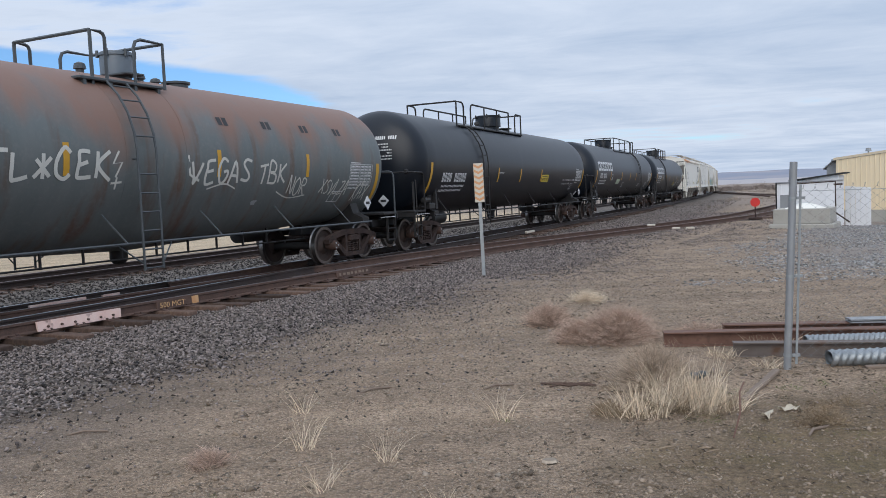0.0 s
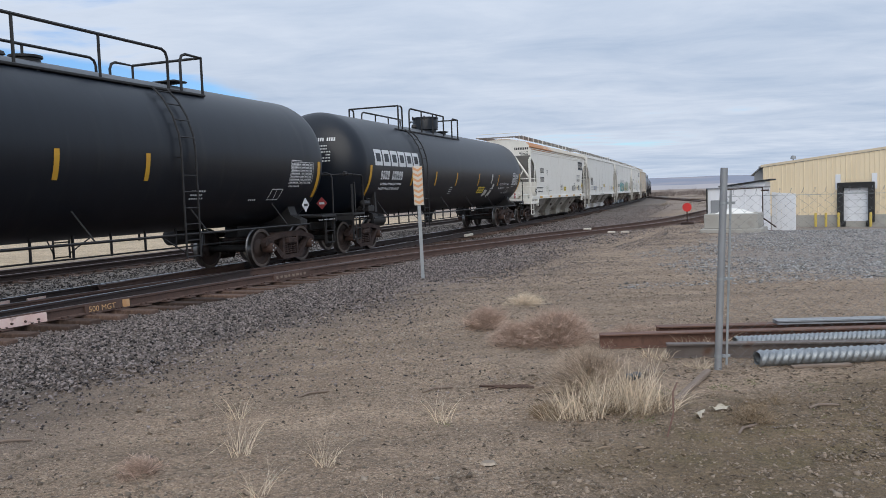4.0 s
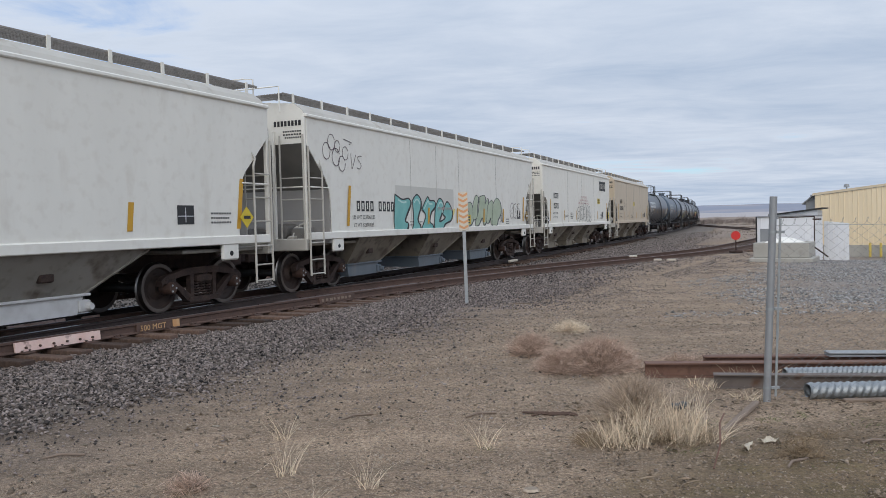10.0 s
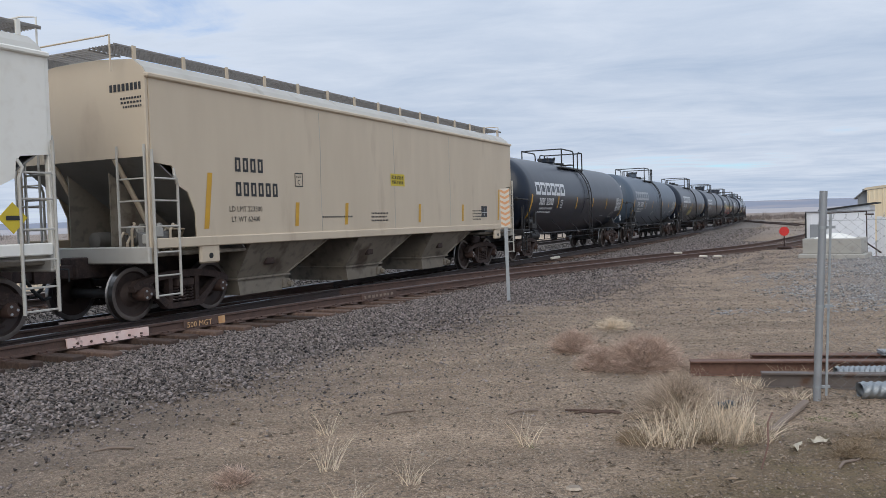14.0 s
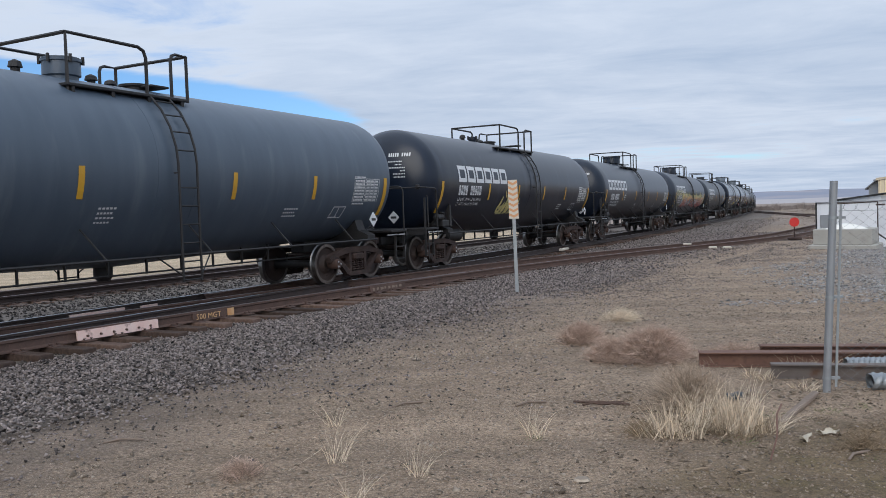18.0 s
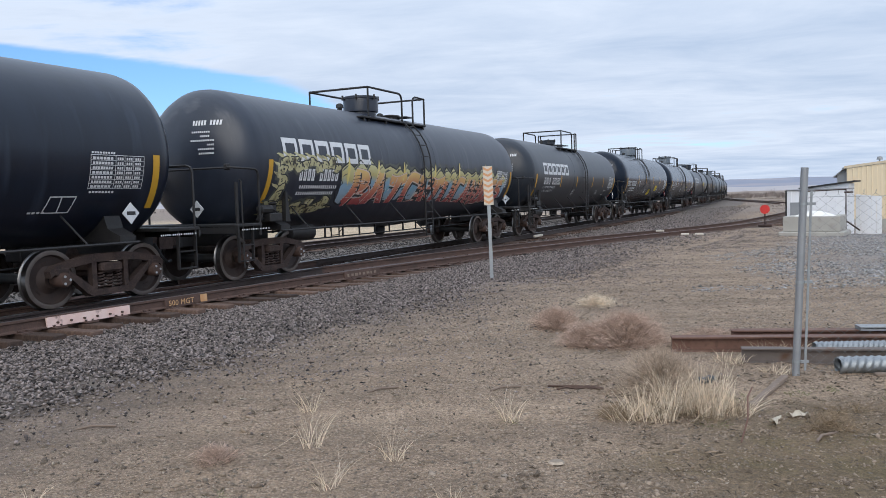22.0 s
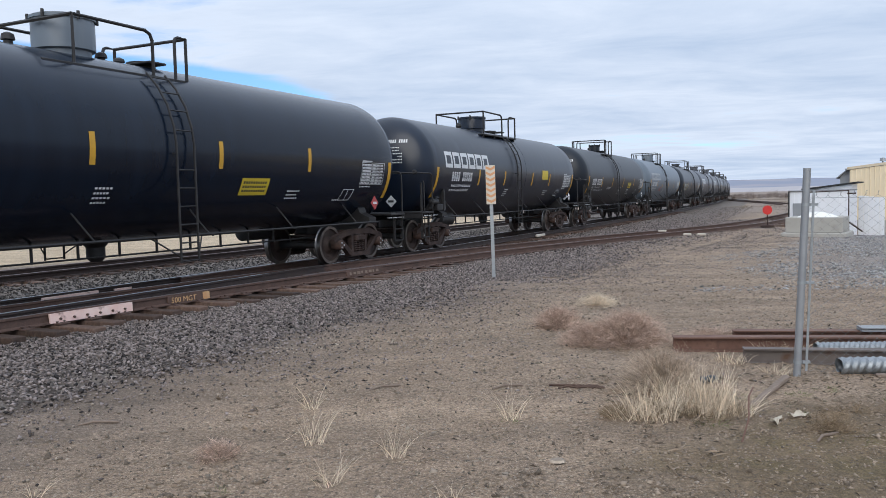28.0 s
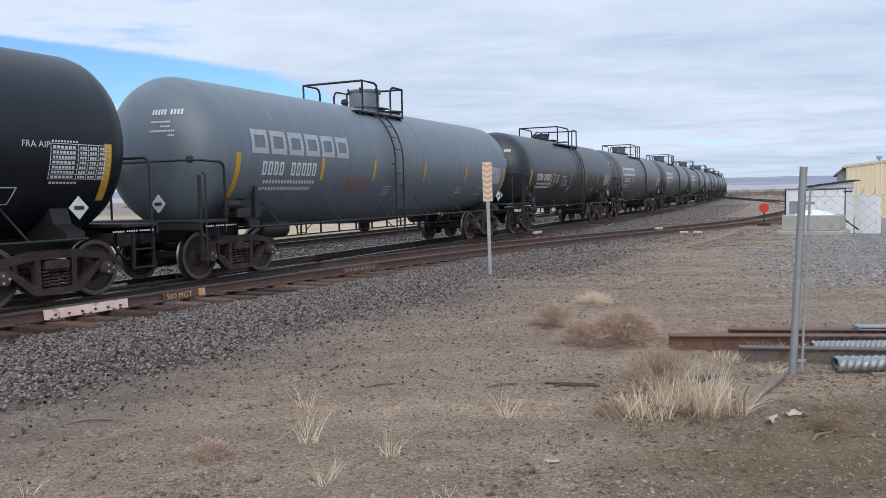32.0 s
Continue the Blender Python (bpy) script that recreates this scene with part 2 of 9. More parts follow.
M["hopper_tan"] = material("tan_hopper_paint", (0.535, 0.437, 0.322), (0.60, 0.497, 0.372), 0.55, scale=0.9, stretch=(2, 1, 0.5), third=(0.48, 0.38, 0.278), third_scale=1.0, third_at=0.62, bump=0.04, bump_scale=10)
# undersides: dirt and rust on a base colour darkened for shade below the car
M["hopper_under_brown"] = material("rusty_shaded_hopper_underside", (0.185, 0.155, 0.118), (0.265, 0.228, 0.180), 0.75, scale=1.2, third=(0.10, 0.072, 0.052), third_scale=1.5, third_at=0.56, speck=(0.08, 0.062, 0.05), speck_scale=6, speck_amount=0.5, bump=0.1, bump_scale=14)
M["hopper_under"] = material("dirty_shaded_hopper_underside", (0.225, 0.208, 0.180), (0.325, 0.305, 0.270), 0.75, scale=1.2, third=(0.135, 0.108, 0.085), third_scale=1.5, third_at=0.58, speck=(0.10, 0.082, 0.068), speck_scale=6, speck_amount=0.4, bump=0.1, bump_scale=14)
M["hopper_rust"] = material("rust_stained_hopper_roof", (0.60, 0.545, 0.455), (0.50, 0.43, 0.34), 0.7, scale=1.4, third=(0.40, 0.33, 0.25), third_scale=2.2, third_at=0.6, bump=0.08, bump_scale=14)
M["walkway"] = material("galvanised_walkway_grating", (0.23, 0.215, 0.20), (0.31, 0.29, 0.27), 0.55, metal=0.2, scale=6, bump=0.05)
M["seam_grime"] = material("grimy_weld_seam", (0.30, 0.28, 0.25), (0.50, 0.47, 0.42), 0.7, scale=1.1, contrast=0.3, bump=0)
M["gate_white"] = material("white_outlet_gate", (0.66, 0.66, 0.66), (0.52, 0.51, 0.50), 0.6, scale=5, bump=0.06)
M["rail_rust"] = material("rusty_rail_side", (0.118, 0.068, 0.052), (0.070, 0.044, 0.036), 0.75, scale=4, speck=(0.17, 0.098, 0.068), speck_scale=30, speck_amount=0.4, bump=0.2, bump_scale=50)
M["rail_dark"] = material("dark_oily_rail_side", (0.052, 0.034, 0.030), (0.034, 0.026, 0.025), 0.7, scale=4, speck=(0.09, 0.055, 0.04), speck_scale=30, speck_amount=0.4, bump=0.2, bump_scale=50)
M["rail_top"] = material("worn_rail_head", (0.30, 0.29, 0.29), (0.20, 0.19, 0.19), 0.32, metal=0.9, scale=3, bump=0.02)
M["rail_dull"] = material("dull_rail_head", (0.16, 0.12, 0.11), (0.11, 0.08, 0.075), 0.5, metal=0.5, scale=3, bump=0.05)
M["tie"] = material("creosoted_wood_tie", (0.058, 0.036, 0.028), (0.125, 0.078, 0.058), 0.85, scale=3, stretch=(1, 12, 6), speck=(0.20, 0.138, 0.10), speck_scale=20, speck_amount=0.35, bump=0.5, bump_scale=25, per="object", per_amount=0.6)
M["pink"] = material("chipped_pale_pink_paint", (0.76, 0.50, 0.44), (0.84, 0.66, 0.60), 0.7, scale=5, third=(0.17, 0.085, 0.07), third_scale=7, third_at=0.57, bump=0.2, bump_scale=30)
M["orange"] = material("faded_orange_paint", (0.50, 0.24, 0.09), (0.58, 0.36, 0.19), 0.7, scale=8, third=(0.16, 0.08, 0.05), third_scale=7, third_at=0.58, bump=0.2, bump_scale=30)
M["orange_ink"] = material("worn_orange_stencil_paint", (0.62, 0.34, 0.13), (0.70, 0.46, 0.24), 0.7, scale=8, bump=0.1, bump_scale=30)
M["mesh_wire"] = material("weathered_fence_wire", (0.17, 0.175, 0.18), (0.24, 0.245, 0.25), 0.6, metal=0.3, scale=9, bump=0)
M["stone"] = material("grey_ballast_stone", (0.118, 0.094, 0.086), (0.222, 0.188, 0.172), 0.85, scale=25, per="island", per_amount=0.95, bump=0.2, bump_scale=120)
M["pebble"] = material("dusty_pebble", (0.21, 0.165, 0.125), (0.31, 0.260, 0.205), 0.9, scale=25, per="island", per_amount=0.75, bump=0.2, bump_scale=120)
M["clod"] = material("dry_soil_clod", (0.17, 0.128, 0.092), (0.285, 0.222, 0.165), 0.95, scale=25, per="island", per_amount=0.55, bump=0.2, bump_scale=120)
M["thatch"] = material("old_brown_grass_thatch", (0.15, 0.108, 0.066), (0.30, 0.225, 0.145), 0.9, scale=6, per="island", per_amount=0.5, bump=0)
M["straw"] = material("bleached_dry_grass", (0.56, 0.44, 0.315), (0.76, 0.64, 0.49), 0.8, scale=6, per="island", per_amount=0.42, bump=0)
M["tumble"] = material("dry_tumbleweed_twigs", (0.39, 0.272, 0.208), (0.54, 0.40, 0.318), 0.85, scale=6, per="island", per_amount=0.6, bump=0)
M["brush"] = material("bare_grey_brush", (0.22, 0.155, 0.095), (0.32, 0.235, 0.15), 0.9, scale=1, per="island", per_amount=0.4, bump=0)
M["weed_green"] = material("small_green_weeds", (0.10, 0.12, 0.035), (0.15, 0.16, 0.06), 0.8, scale=6, per="island", per_amount=0.4, bump=0)
M["galv"] = material("galvanised_steel", (0.30, 0.32, 0.33), (0.38, 0.40, 0.41), 0.5, metal=0.4, scale=9, bump=0.06, bump_scale=20)
M["galv_pipe"] = material("bright_galvanised_culvert", (0.36, 0.38, 0.39), (0.25, 0.27, 0.28), 0.46, metal=0.7, scale=14, bump=0.05, bump_scale=30)
M["galv_dull"] = material("weathered_galvanised_post", (0.27, 0.28, 0.29), (0.34, 0.35, 0.36), 0.55, metal=0.4, scale=7, bump=0.06, bump_scale=20)
M["beam_rust"] = material("rusty_steel_beam", (0.13, 0.066, 0.048), (0.19, 0.105, 0.075), 0.8, scale=4, speck=(0.08, 0.045, 0.035), speck_scale=18, speck_amount=0.5, bump=0.2, bump_scale=40)
M["beam_grey"] = material("weathered_grey_steel_beam", (0.115, 0.092, 0.080), (0.18, 0.15, 0.135), 0.88, scale=4, third=(0.13, 0.075, 0.05), third_scale=4, third_at=0.6, bump=0.15, bump_scale=40)
M["wood"] = material("weathered_grey_wood", (0.17, 0.125, 0.095), (0.25, 0.19, 0.15), 0.85, scale=4, stretch=(1, 10, 10), bump=0.4, bump_scale=30)
M["bark"] = material("reddish_bark", (0.12, 0.075, 0.055), (0.08, 0.05, 0.04), 0.9, scale=10, bump=0.5, bump_scale=30)
M["paper"] = material("crumpled_pale_paper", (0.56, 0.50, 0.40), (0.40, 0.34, 0.26), 0.8, scale=12, bump=0.3, bump_scale=20)
M["concrete"] = material("weathered_concrete", (0.42, 0.40, 0.36), (0.36, 0.345, 0.31), 0.85, scale=2, third=(0.27, 0.25, 0.22), third_scale=1.6, third_at=0.62, bump=0.2, bump_scale=30)
M["yellow_wall"] = material("cream_yellow_metal_siding", (0.77, 0.635, 0.43), (0.82, 0.685, 0.475), 0.55, scale=0.8, stretch=(2, 2, 0.4), bump=0.03)
M["trim_brown"] = material("tan_metal_trim", (0.62, 0.52, 0.37), (0.68, 0.57, 0.41), 0.5, scale=2, bump=0.03)
M["white_wall"] = material("white_painted_panel", (0.80, 0.81, 0.83), (0.74, 0.75, 0.77), 0.6, scale=1.2, stretch=(2, 2, 0.4), bump=0.05)
M["grey_wall"] = material("grey_metal_wall", (0.24, 0.25, 0.26), (0.29, 0.30, 0.31), 0.6, scale=1.2, bump=0.04)
M["black_rubber"] = material("black_rubber_and_felt", (0.016, 0.016, 0.017), (0.03, 0.03, 0.03), 0.8, scale=6, bump=0.2)
M["bollard"] = material("faded_yellow_bollard_paint", (0.58, 0.43, 0.08), (0.50, 0.37, 0.09), 0.6, scale=5, bump=0.05)
M["red_target"] = material("red_reflective_target", (0.62, 0.025, 0.02), (0.55, 0.03, 0.025), 0.4, scale=6, bump=0.02)
M["sign_orange"] = material("orange_reflective_stripe", (0.66, 0.34, 0.16), (0.60, 0.30, 0.14), 0.5, scale=6, bump=0.02)
M["sign_white"] = material("dusty_white_sign_face", (0.64, 0.58, 0.49), (0.58, 0.52, 0.44), 0.55, scale=6, bump=0.02)
M["spray_purple"] = material("thin_purple_black_spray_paint", (0.075, 0.045, 0.062), (0.12, 0.08, 0.10), 0.55, scale=5, bump=0.02)
M["teal_light"] = material("pale_teal_spray_paint", (0.42, 0.62, 0.58), (0.50, 0.68, 0.64), 0.55, scale=3, bump=0.02)
M["faded_red"] = material("faded_red_stencil_paint", (0.48, 0.24, 0.23), (0.55, 0.33, 0.31), 0.6, scale=9, bump=0.03)
M["teal"] = material("teal_spray_paint", (0.13, 0.40, 0.38), (0.22, 0.50, 0.47), 0.55, scale=3, bump=0.02)
M["spray_green"] = material("pale_green_spray_paint", (0.36, 0.43, 0.30), (0.46, 0.52, 0.40), 0.55, scale=3, bump=0.02)
M["spray_yellow"] = material("yellow_spray_paint", (0.64, 0.52, 0.14), (0.72, 0.62, 0.28), 0.55, scale=3, bump=0.02)
M["spray_olive"] = material("olive_yellow_spray_paint", (0.46, 0.42, 0.16), (0.55, 0.50, 0.24), 0.55, scale=3, bump=0.02)
M["spray_red"] = material("red_spray_paint", (0.42, 0.06, 0.04), (0.52, 0.12, 0.06), 0.55, scale=3, bump=0.02)
M["spray_blue"] = material("light_blue_spray_paint", (0.16, 0.36, 0.46), (0.24, 0.44, 0.52), 0.55, scale=3, bump=0.02)
M["spray_rim"] = material("pale_pink_spray_paint", (0.68, 0.47, 0.40), (0.60, 0.52, 0.46), 0.55, scale=4, bump=0.02)
M["spray_mist"] = material("thin_pale_overspray", (0.13, 0.135, 0.11), (0.045, 0.05, 0.05), 0.55, scale=5, bump=0.02)
M["spray_cream"] = material("pale_yellow_spray_paint", (0.58, 0.55, 0.33), (0.42, 0.37, 0.18), 0.55, scale=5, third=(0.06, 0.045, 0.025), third_scale=4.5, third_at=0.52, bump=0.02)
M["spray_letters"] = faded_spray("red_to_yellow_spray_paint", ((1.30, 0.30, 0.045, 0.055), (1.62, 0.48, 0.11, 0.095), (1.90, 0.58, 0.23, 0.12), (2.25, 0.70, 0.49, 0.18)))
M["spray_cloud"] = faded_spray("blue_to_yellow_spray_paint", ((1.28, 0.33, 0.38, 0.42), (1.62, 0.30, 0.40, 0.48), (1.94, 0.24, 0.38, 0.50), (2.10, 0.50, 0.42, 0.17), (2.36, 0.54, 0.51, 0.27), (2.52, 0.40, 0.40, 0.30)))
M["spray_white"] = material("white_spray_paint", (0.62, 0.62, 0.58), (0.54, 0.54, 0.50), 0.6, scale=6, bump=0.02)
# distance haze is mixed into the blue-grey of the hills
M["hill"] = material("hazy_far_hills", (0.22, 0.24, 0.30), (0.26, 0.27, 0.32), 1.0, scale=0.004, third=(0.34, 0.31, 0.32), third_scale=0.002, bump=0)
M["wheel_rim"] = material("dull_steel_wheel_rim", (0.11, 0.09, 0.08), (0.17, 0.145, 0.13), 0.45, metal=0.4, scale=9, bump=0.08, bump_scale=30)
M["cap_rust"] = material("rusty_bearing_cap", (0.105, 0.056, 0.040), (0.055, 0.036, 0.030), 0.8, scale=9, bump=0.15, bump_scale=40)


def rusty_top(m):
    """Rust that has bled down from the top of the shell, in ragged patches."""
    nt = m.node_tree
    N, Lk = nt.nodes.new, nt.links.new
    b = nt.nodes["Principled BSDF"]
    col = b.inputs["Base Color"].links[0].from_socket
    tc = N("ShaderNodeTexCoord").outputs["Object"]
    sep = N("ShaderNodeSeparateXYZ")
    Lk(tc, sep.inputs[0])
    mp = N("ShaderNodeMapping")
    mp.inputs["Scale"].default_value = (1.0, 1.0, 0.45)
    Lk(tc, mp.inputs[0])
    n = N("ShaderNodeTexNoise")
    n.inputs["Scale"].default_value, n.inputs["Detail"].default_value = 1.1, 8
    Lk(mp.outputs[0], n.inputs["Vector"])
    add = N("ShaderNodeMath")
    add.operation = "MULTIPLY_ADD"
    add.inputs[1].default_value = 0.34
    Lk(sep.outputs[2], add.inputs[0])
    Lk(n.outputs["Fac"], add.inputs[2])
    r = N("ShaderNodeMapRange")
    r.inputs["From Min"].default_value, r.inputs["From Max"].default_value = 1.40, 1.64
    r.inputs["To Max"].default_value = 0.92
    Lk(add.outputs[0], r.inputs["Value"])
    x = N("ShaderNodeMix")
    x.data_type = "RGBA"
    Lk(r.outputs[0], x.inputs["Factor"])
    Lk(col, x.inputs["A"])
    x.inputs["B"].default_value = (0.215, 0.118, 0.085, 1)
    Lk(x.outputs["Result"], b.inputs["Base Color"])


def rusty_front(m, reach):
    """Orange rust that has spread back from the front end, in long ragged streaks."""
    nt = m.node_tree
    N, Lk = nt.nodes.new, nt.links.new
    b = nt.nodes["Principled BSDF"]
    col = b.inputs["Base Color"].links[0].from_socket
    tc = N("ShaderNodeTexCoord").outputs["Object"]
    sep = N("ShaderNodeSeparateXYZ")
    Lk(tc, sep.inputs[0])
    mp = N("ShaderNodeMapping")
    mp.inputs["Scale"].default_value = (0.35, 1.6, 2.4)
    Lk(tc, mp.inputs[0])
    n = N("ShaderNodeTexNoise")
    n.inputs["Scale"].default_value, n.inputs["Detail"].default_value, n.inputs["Roughness"].default_value = 1.6, 8, 0.65
    Lk(mp.outputs[0], n.inputs["Vector"])
    add = N("ShaderNodeMath")
    add.operation = "MULTIPLY_ADD"
    add.inputs[1].default_value = -0.10
    Lk(sep.outputs[0], add.inputs[0])
    Lk(n.outputs["Fac"], add.inputs[2])
    r = N("ShaderNodeMapRange")
    r.inputs["From Min"].default_value, r.inputs["From Max"].default_value = 0.5 - 0.10 * reach - 0.06, 0.5 - 0.10 * reach + 0.14
    r.inputs["To Max"].default_value = 0.95
    Lk(add.outputs[0], r.inputs["Value"])
    x = N("ShaderNodeMix")
    x.data_type = "RGBA"
    Lk(r.outputs[0], x.inputs["Factor"])
    Lk(col, x.inputs["A"])
    x.inputs["B"].default_value = (0.46, 0.20, 0.075, 1)
    Lk(x.outputs["Result"], b.inputs["Base Color"])


rusty_front(M["hopper_rust"], -3.2)
rusty_top(M["tank_rusty"])
M["tank_dark"] = material("clean_blue_black_tank_paint", (0.004, 0.0065, 0.0115), (0.007, 0.0105, 0.017), 0.38, scale=1.2, stretch=(3, 1, 0.35), third=(0.015, 0.017, 0.021), third_scale=1.0, third_at=0.6, bump=0.04, bump_scale=9)
M["pipe_grey"] = material("blue_grey_pipe_paint", (0.05, 0.06, 0.068), (0.08, 0.09, 0.098), 0.5, scale=8, bump=0.08, bump_scale=40)
for key in ("tank_dark", "tank_black", "tank_worn"):
    M[key].node_tree.nodes["Principled BSDF"].inputs["Specular IOR Level"].default_value = 0.40 if key == "tank_dark" else 0.46
M["tumble_grey"] = material("grey_brown_dry_twigs", (0.36, 0.275, 0.20), (0.50, 0.39, 0.30), 0.85, scale=6, per="island", per_amount=0.55, bump=0)
# lighter version of the slope sheet grey, with less shade in its colour
M["slope_pale"] = material("slope_sheet_pale_with_shade", (0.31, 0.30, 0.29), (0.38, 0.37, 0.355), 0.65, scale=1.2, stretch=(2, 1, 0.5), third=(0.24, 0.22, 0.20), third_scale=1.3, third_at=0.60, bump=0.06, bump_scale=14)
M["placard_brown"] = material("faded_brown_yellow_placard", (0.25, 0.165, 0.04), (0.16, 0.10, 0.03), 0.6, scale=9, bump=0)
M["buff_grey"] = material("patched_grey_hopper_paint", (0.56, 0.545, 0.50), (0.61, 0.595, 0.55), 0.6, scale=1.0, bump=0.03)
M["hopper_roof"] = material("grimy_pale_hopper_roof", (0.52, 0.50, 0.455), (0.42, 0.395, 0.35), 0.65, scale=1.2, stretch=(1.5, 1, 1), third=(0.33, 0.29, 0.24), third_scale=1.6, third_at=0.6, bump=0.06, bump_scale=14)
# ballast stone with the train's shade put into its colour
M["stone_dark"] = material("ballast_stone_with_shade", (0.048, 0.040, 0.036), (0.085, 0.072, 0.064), 0.8, scale=25, per="island", per_amount=0.8, bump=0.2, bump_scale=120)
M["debris"] = material("dry_plant_litter", (0.10, 0.072, 0.050), (0.24, 0.18, 0.125), 0.9, scale=6, per="island", per_amount=0.8, bump=0)
M["far_brush"] = material("bare_far_scrub", (0.17, 0.137, 0.122), (0.26, 0.215, 0.19), 0.9, scale=1, per="island", per_amount=0.45, bump=0)
M["lot_stone"] = material("grey_yard_gravel", (0.20, 0.195, 0.19), (0.33, 0.32, 0.31), 0.9, scale=25, per="island", per_amount=0.7, bump=0.2, bump_scale=120)
# colour paled so that the foothills carry distance haze too
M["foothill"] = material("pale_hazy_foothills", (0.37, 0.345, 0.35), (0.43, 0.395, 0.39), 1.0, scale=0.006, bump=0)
M["field_grass"] = material("dry_tan_field_grass", (0.185, 0.150, 0.115), (0.275, 0.228, 0.178), 0.9, scale=1, per="island", per_amount=0.5, bump=0)
# the shade of the recessed car end is put into this grey
M["hopper_slope"] = material("slope_sheet_grey_with_shade", (0.155, 0.15, 0.14), (0.22, 0.21, 0.195), 0.7, scale=1.2, stretch=(2, 1, 0.5), third=(0.10, 0.085, 0.07), third_scale=1.3, third_at=0.62, bump=0.08, bump_scale=14)


# ---- mesh helpers ----
class Shape:
    """Collects vertices and faces of one mesh."""

    def __init__(self):
        self.v, self.f = [], []

    def add(self, verts, faces):
        o = len(self.v)
        self.v.extend(verts)
        self.f.extend([tuple(i + o for i in q) for q in faces])
        return self

    def box(self, x0, x1, y0, y1, z0, z1, m=None):
        vs = [Vector((x, y, z)) for x in (x0, x1) for y in (y0, y1) for z in (z0, z1)]
        if m:
            vs = [m @ p for p in vs]
        return self.add([tuple(p) for p in vs], [(0, 1, 3, 2), (4, 6, 7, 5), (0, 4, 5, 1), (2, 3, 7, 6), (0, 2, 6, 4), (1, 5, 7, 3)])

    def bevel_box(self, x0, x1, y0, y1, z0, z1, b=0.02, m=None):
        """A box whose vertical and horizontal edges are chamfered."""
        vs, rings = [], []
        for z, i in ((z0, b), (z0 + b, 0), (z1 - b, 0), (z1, b)):
            r = [(x0 + i + b, y0 + i), (x1 - i - b, y0 + i), (x1 - i, y0 + i + b), (x1 - i, y1 - i - b), (x1 - i - b, y1 - i), (x0 + i + b, y1 - i), (x0 + i, y1 - i - b), (x0 + i, y0 + i + b)]
            rings.append(range(len(vs), len(vs) + 8))
            vs += [Vector((x, y, z)) for x, y in r]
        if m:
            vs = [m @ p for p in vs]
        fs = [tuple(reversed(rings[0])), tuple(rings[3])]
        for a, c in zip(rings, rings[1:]):
            fs += [(a[k], a[(k + 1) % 8], c[(k + 1) % 8], c[k]) for k in range(8)]
        return self.add([tuple(p) for p in vs], fs)

    def prism(self, poly, y0, y1, axis="y"):
        """A closed outline (x, z), pushed from y0 to y1."""
        n = len(poly)
        put = (lambda a, b, y: (a, y, b)) if axis == "y" else (lambda a, b, y: (y, a, b)) if axis == "x" else (lambda a, b, y: (a, b, y))
        vs = [put(a, b, y0) for a, b in poly] + [put(a, b, y1) for a, b in poly]
        fs = [tuple(range(n)), tuple(reversed(range(n, 2 * n)))] + [(k, k + n, (k + 1) % n + n, (k + 1) % n) for k in range(n)]
        return self.add(vs, fs)

    def tube(self, pts, r, n=6, closed=False):
        pts = [Vector(p) for p in pts]
        if closed:
            pts.append(pts[0])
        rings, vs = [], []
        up = None
        for i, p in enumerate(pts):
            d = (pts[min(i + 1, len(pts) - 1)] - pts[max(i - 1, 0)])
            if closed and i in (0, len(pts) - 1):
                d = pts[1] - pts[-2]
            d.normalize()
            ref = Vector((0, 0, 1)) if abs(d.z) < 0.9 else Vector((1, 0, 0))
            if up is None:
                up = d.cross(ref).normalized()
            up = (up - d * up.dot(d)).normalized()
            w = d.cross(up)
            rings.append(range(len(vs), len(vs) + n))
            vs += [tuple(p + (up * math.cos(2 * math.pi * k / n) + w * math.sin(2 * math.pi * k / n)) * r) for k in range(n)]
        fs = []
        for a, c in zip(rings, rings[1:]):
            fs += [(a[k], c[k], c[(k + 1) % n], a[(k + 1) % n]) for k in range(n)]
        if not closed:
            fs += [tuple(rings[0]), tuple(reversed(rings[-1]))]
        return self.add(vs, fs)

    def turn(self, prof, n=32, axis="x", at=(0, 0, 0), caps=True):
        """A profile (along, radius) turned round an axis."""
        vs, rings = [], []
        for a, r in prof:
            rings.append(range(len(vs), len(vs) + n))
            for k in range(n):
                c, s = math.cos(2 * math.pi * k / n) * r, math.sin(2 * math.pi * k / n) * r
                p = (a, c, s) if axis == "x" else (s, a, c) if axis == "y" else (c, s, a)
                vs.append((p[0] + at[0], p[1] + at[1], p[2] + at[2]))
        fs = []
        for a, c in zip(rings, rings[1:]):
            fs += [(a[k], a[(k + 1) % n], c[(k + 1) % n], c[k]) for k in range(n)]
        if caps:
            fs += [tuple(reversed(rings[0])), tuple(rings[-1])]
        return self.add(vs, fs)

    def mesh(self, name, mats, smooth=False, angle=35):
        me = bpy.data.meshes.new(name)
        me.from_pydata(self.v, [], self.f)
        for m in mats if isinstance(mats, (list, tuple)) else [mats]:
            me.materials.append(m)
        me.validate()
        if smooth:
            me.polygons.foreach_set("use_smooth", [True] * len(me.polygons))
            me.set_sharp_from_angle(angle=radians(angle))
        me.update()
        return me


def fix_normals(me):
    bm = bmesh.new()
    bm.from_mesh(me)
    bmesh.ops.recalc_face_normals(bm, faces=bm.faces)
    bm.to_mesh(me)
    bm.free()
    return me


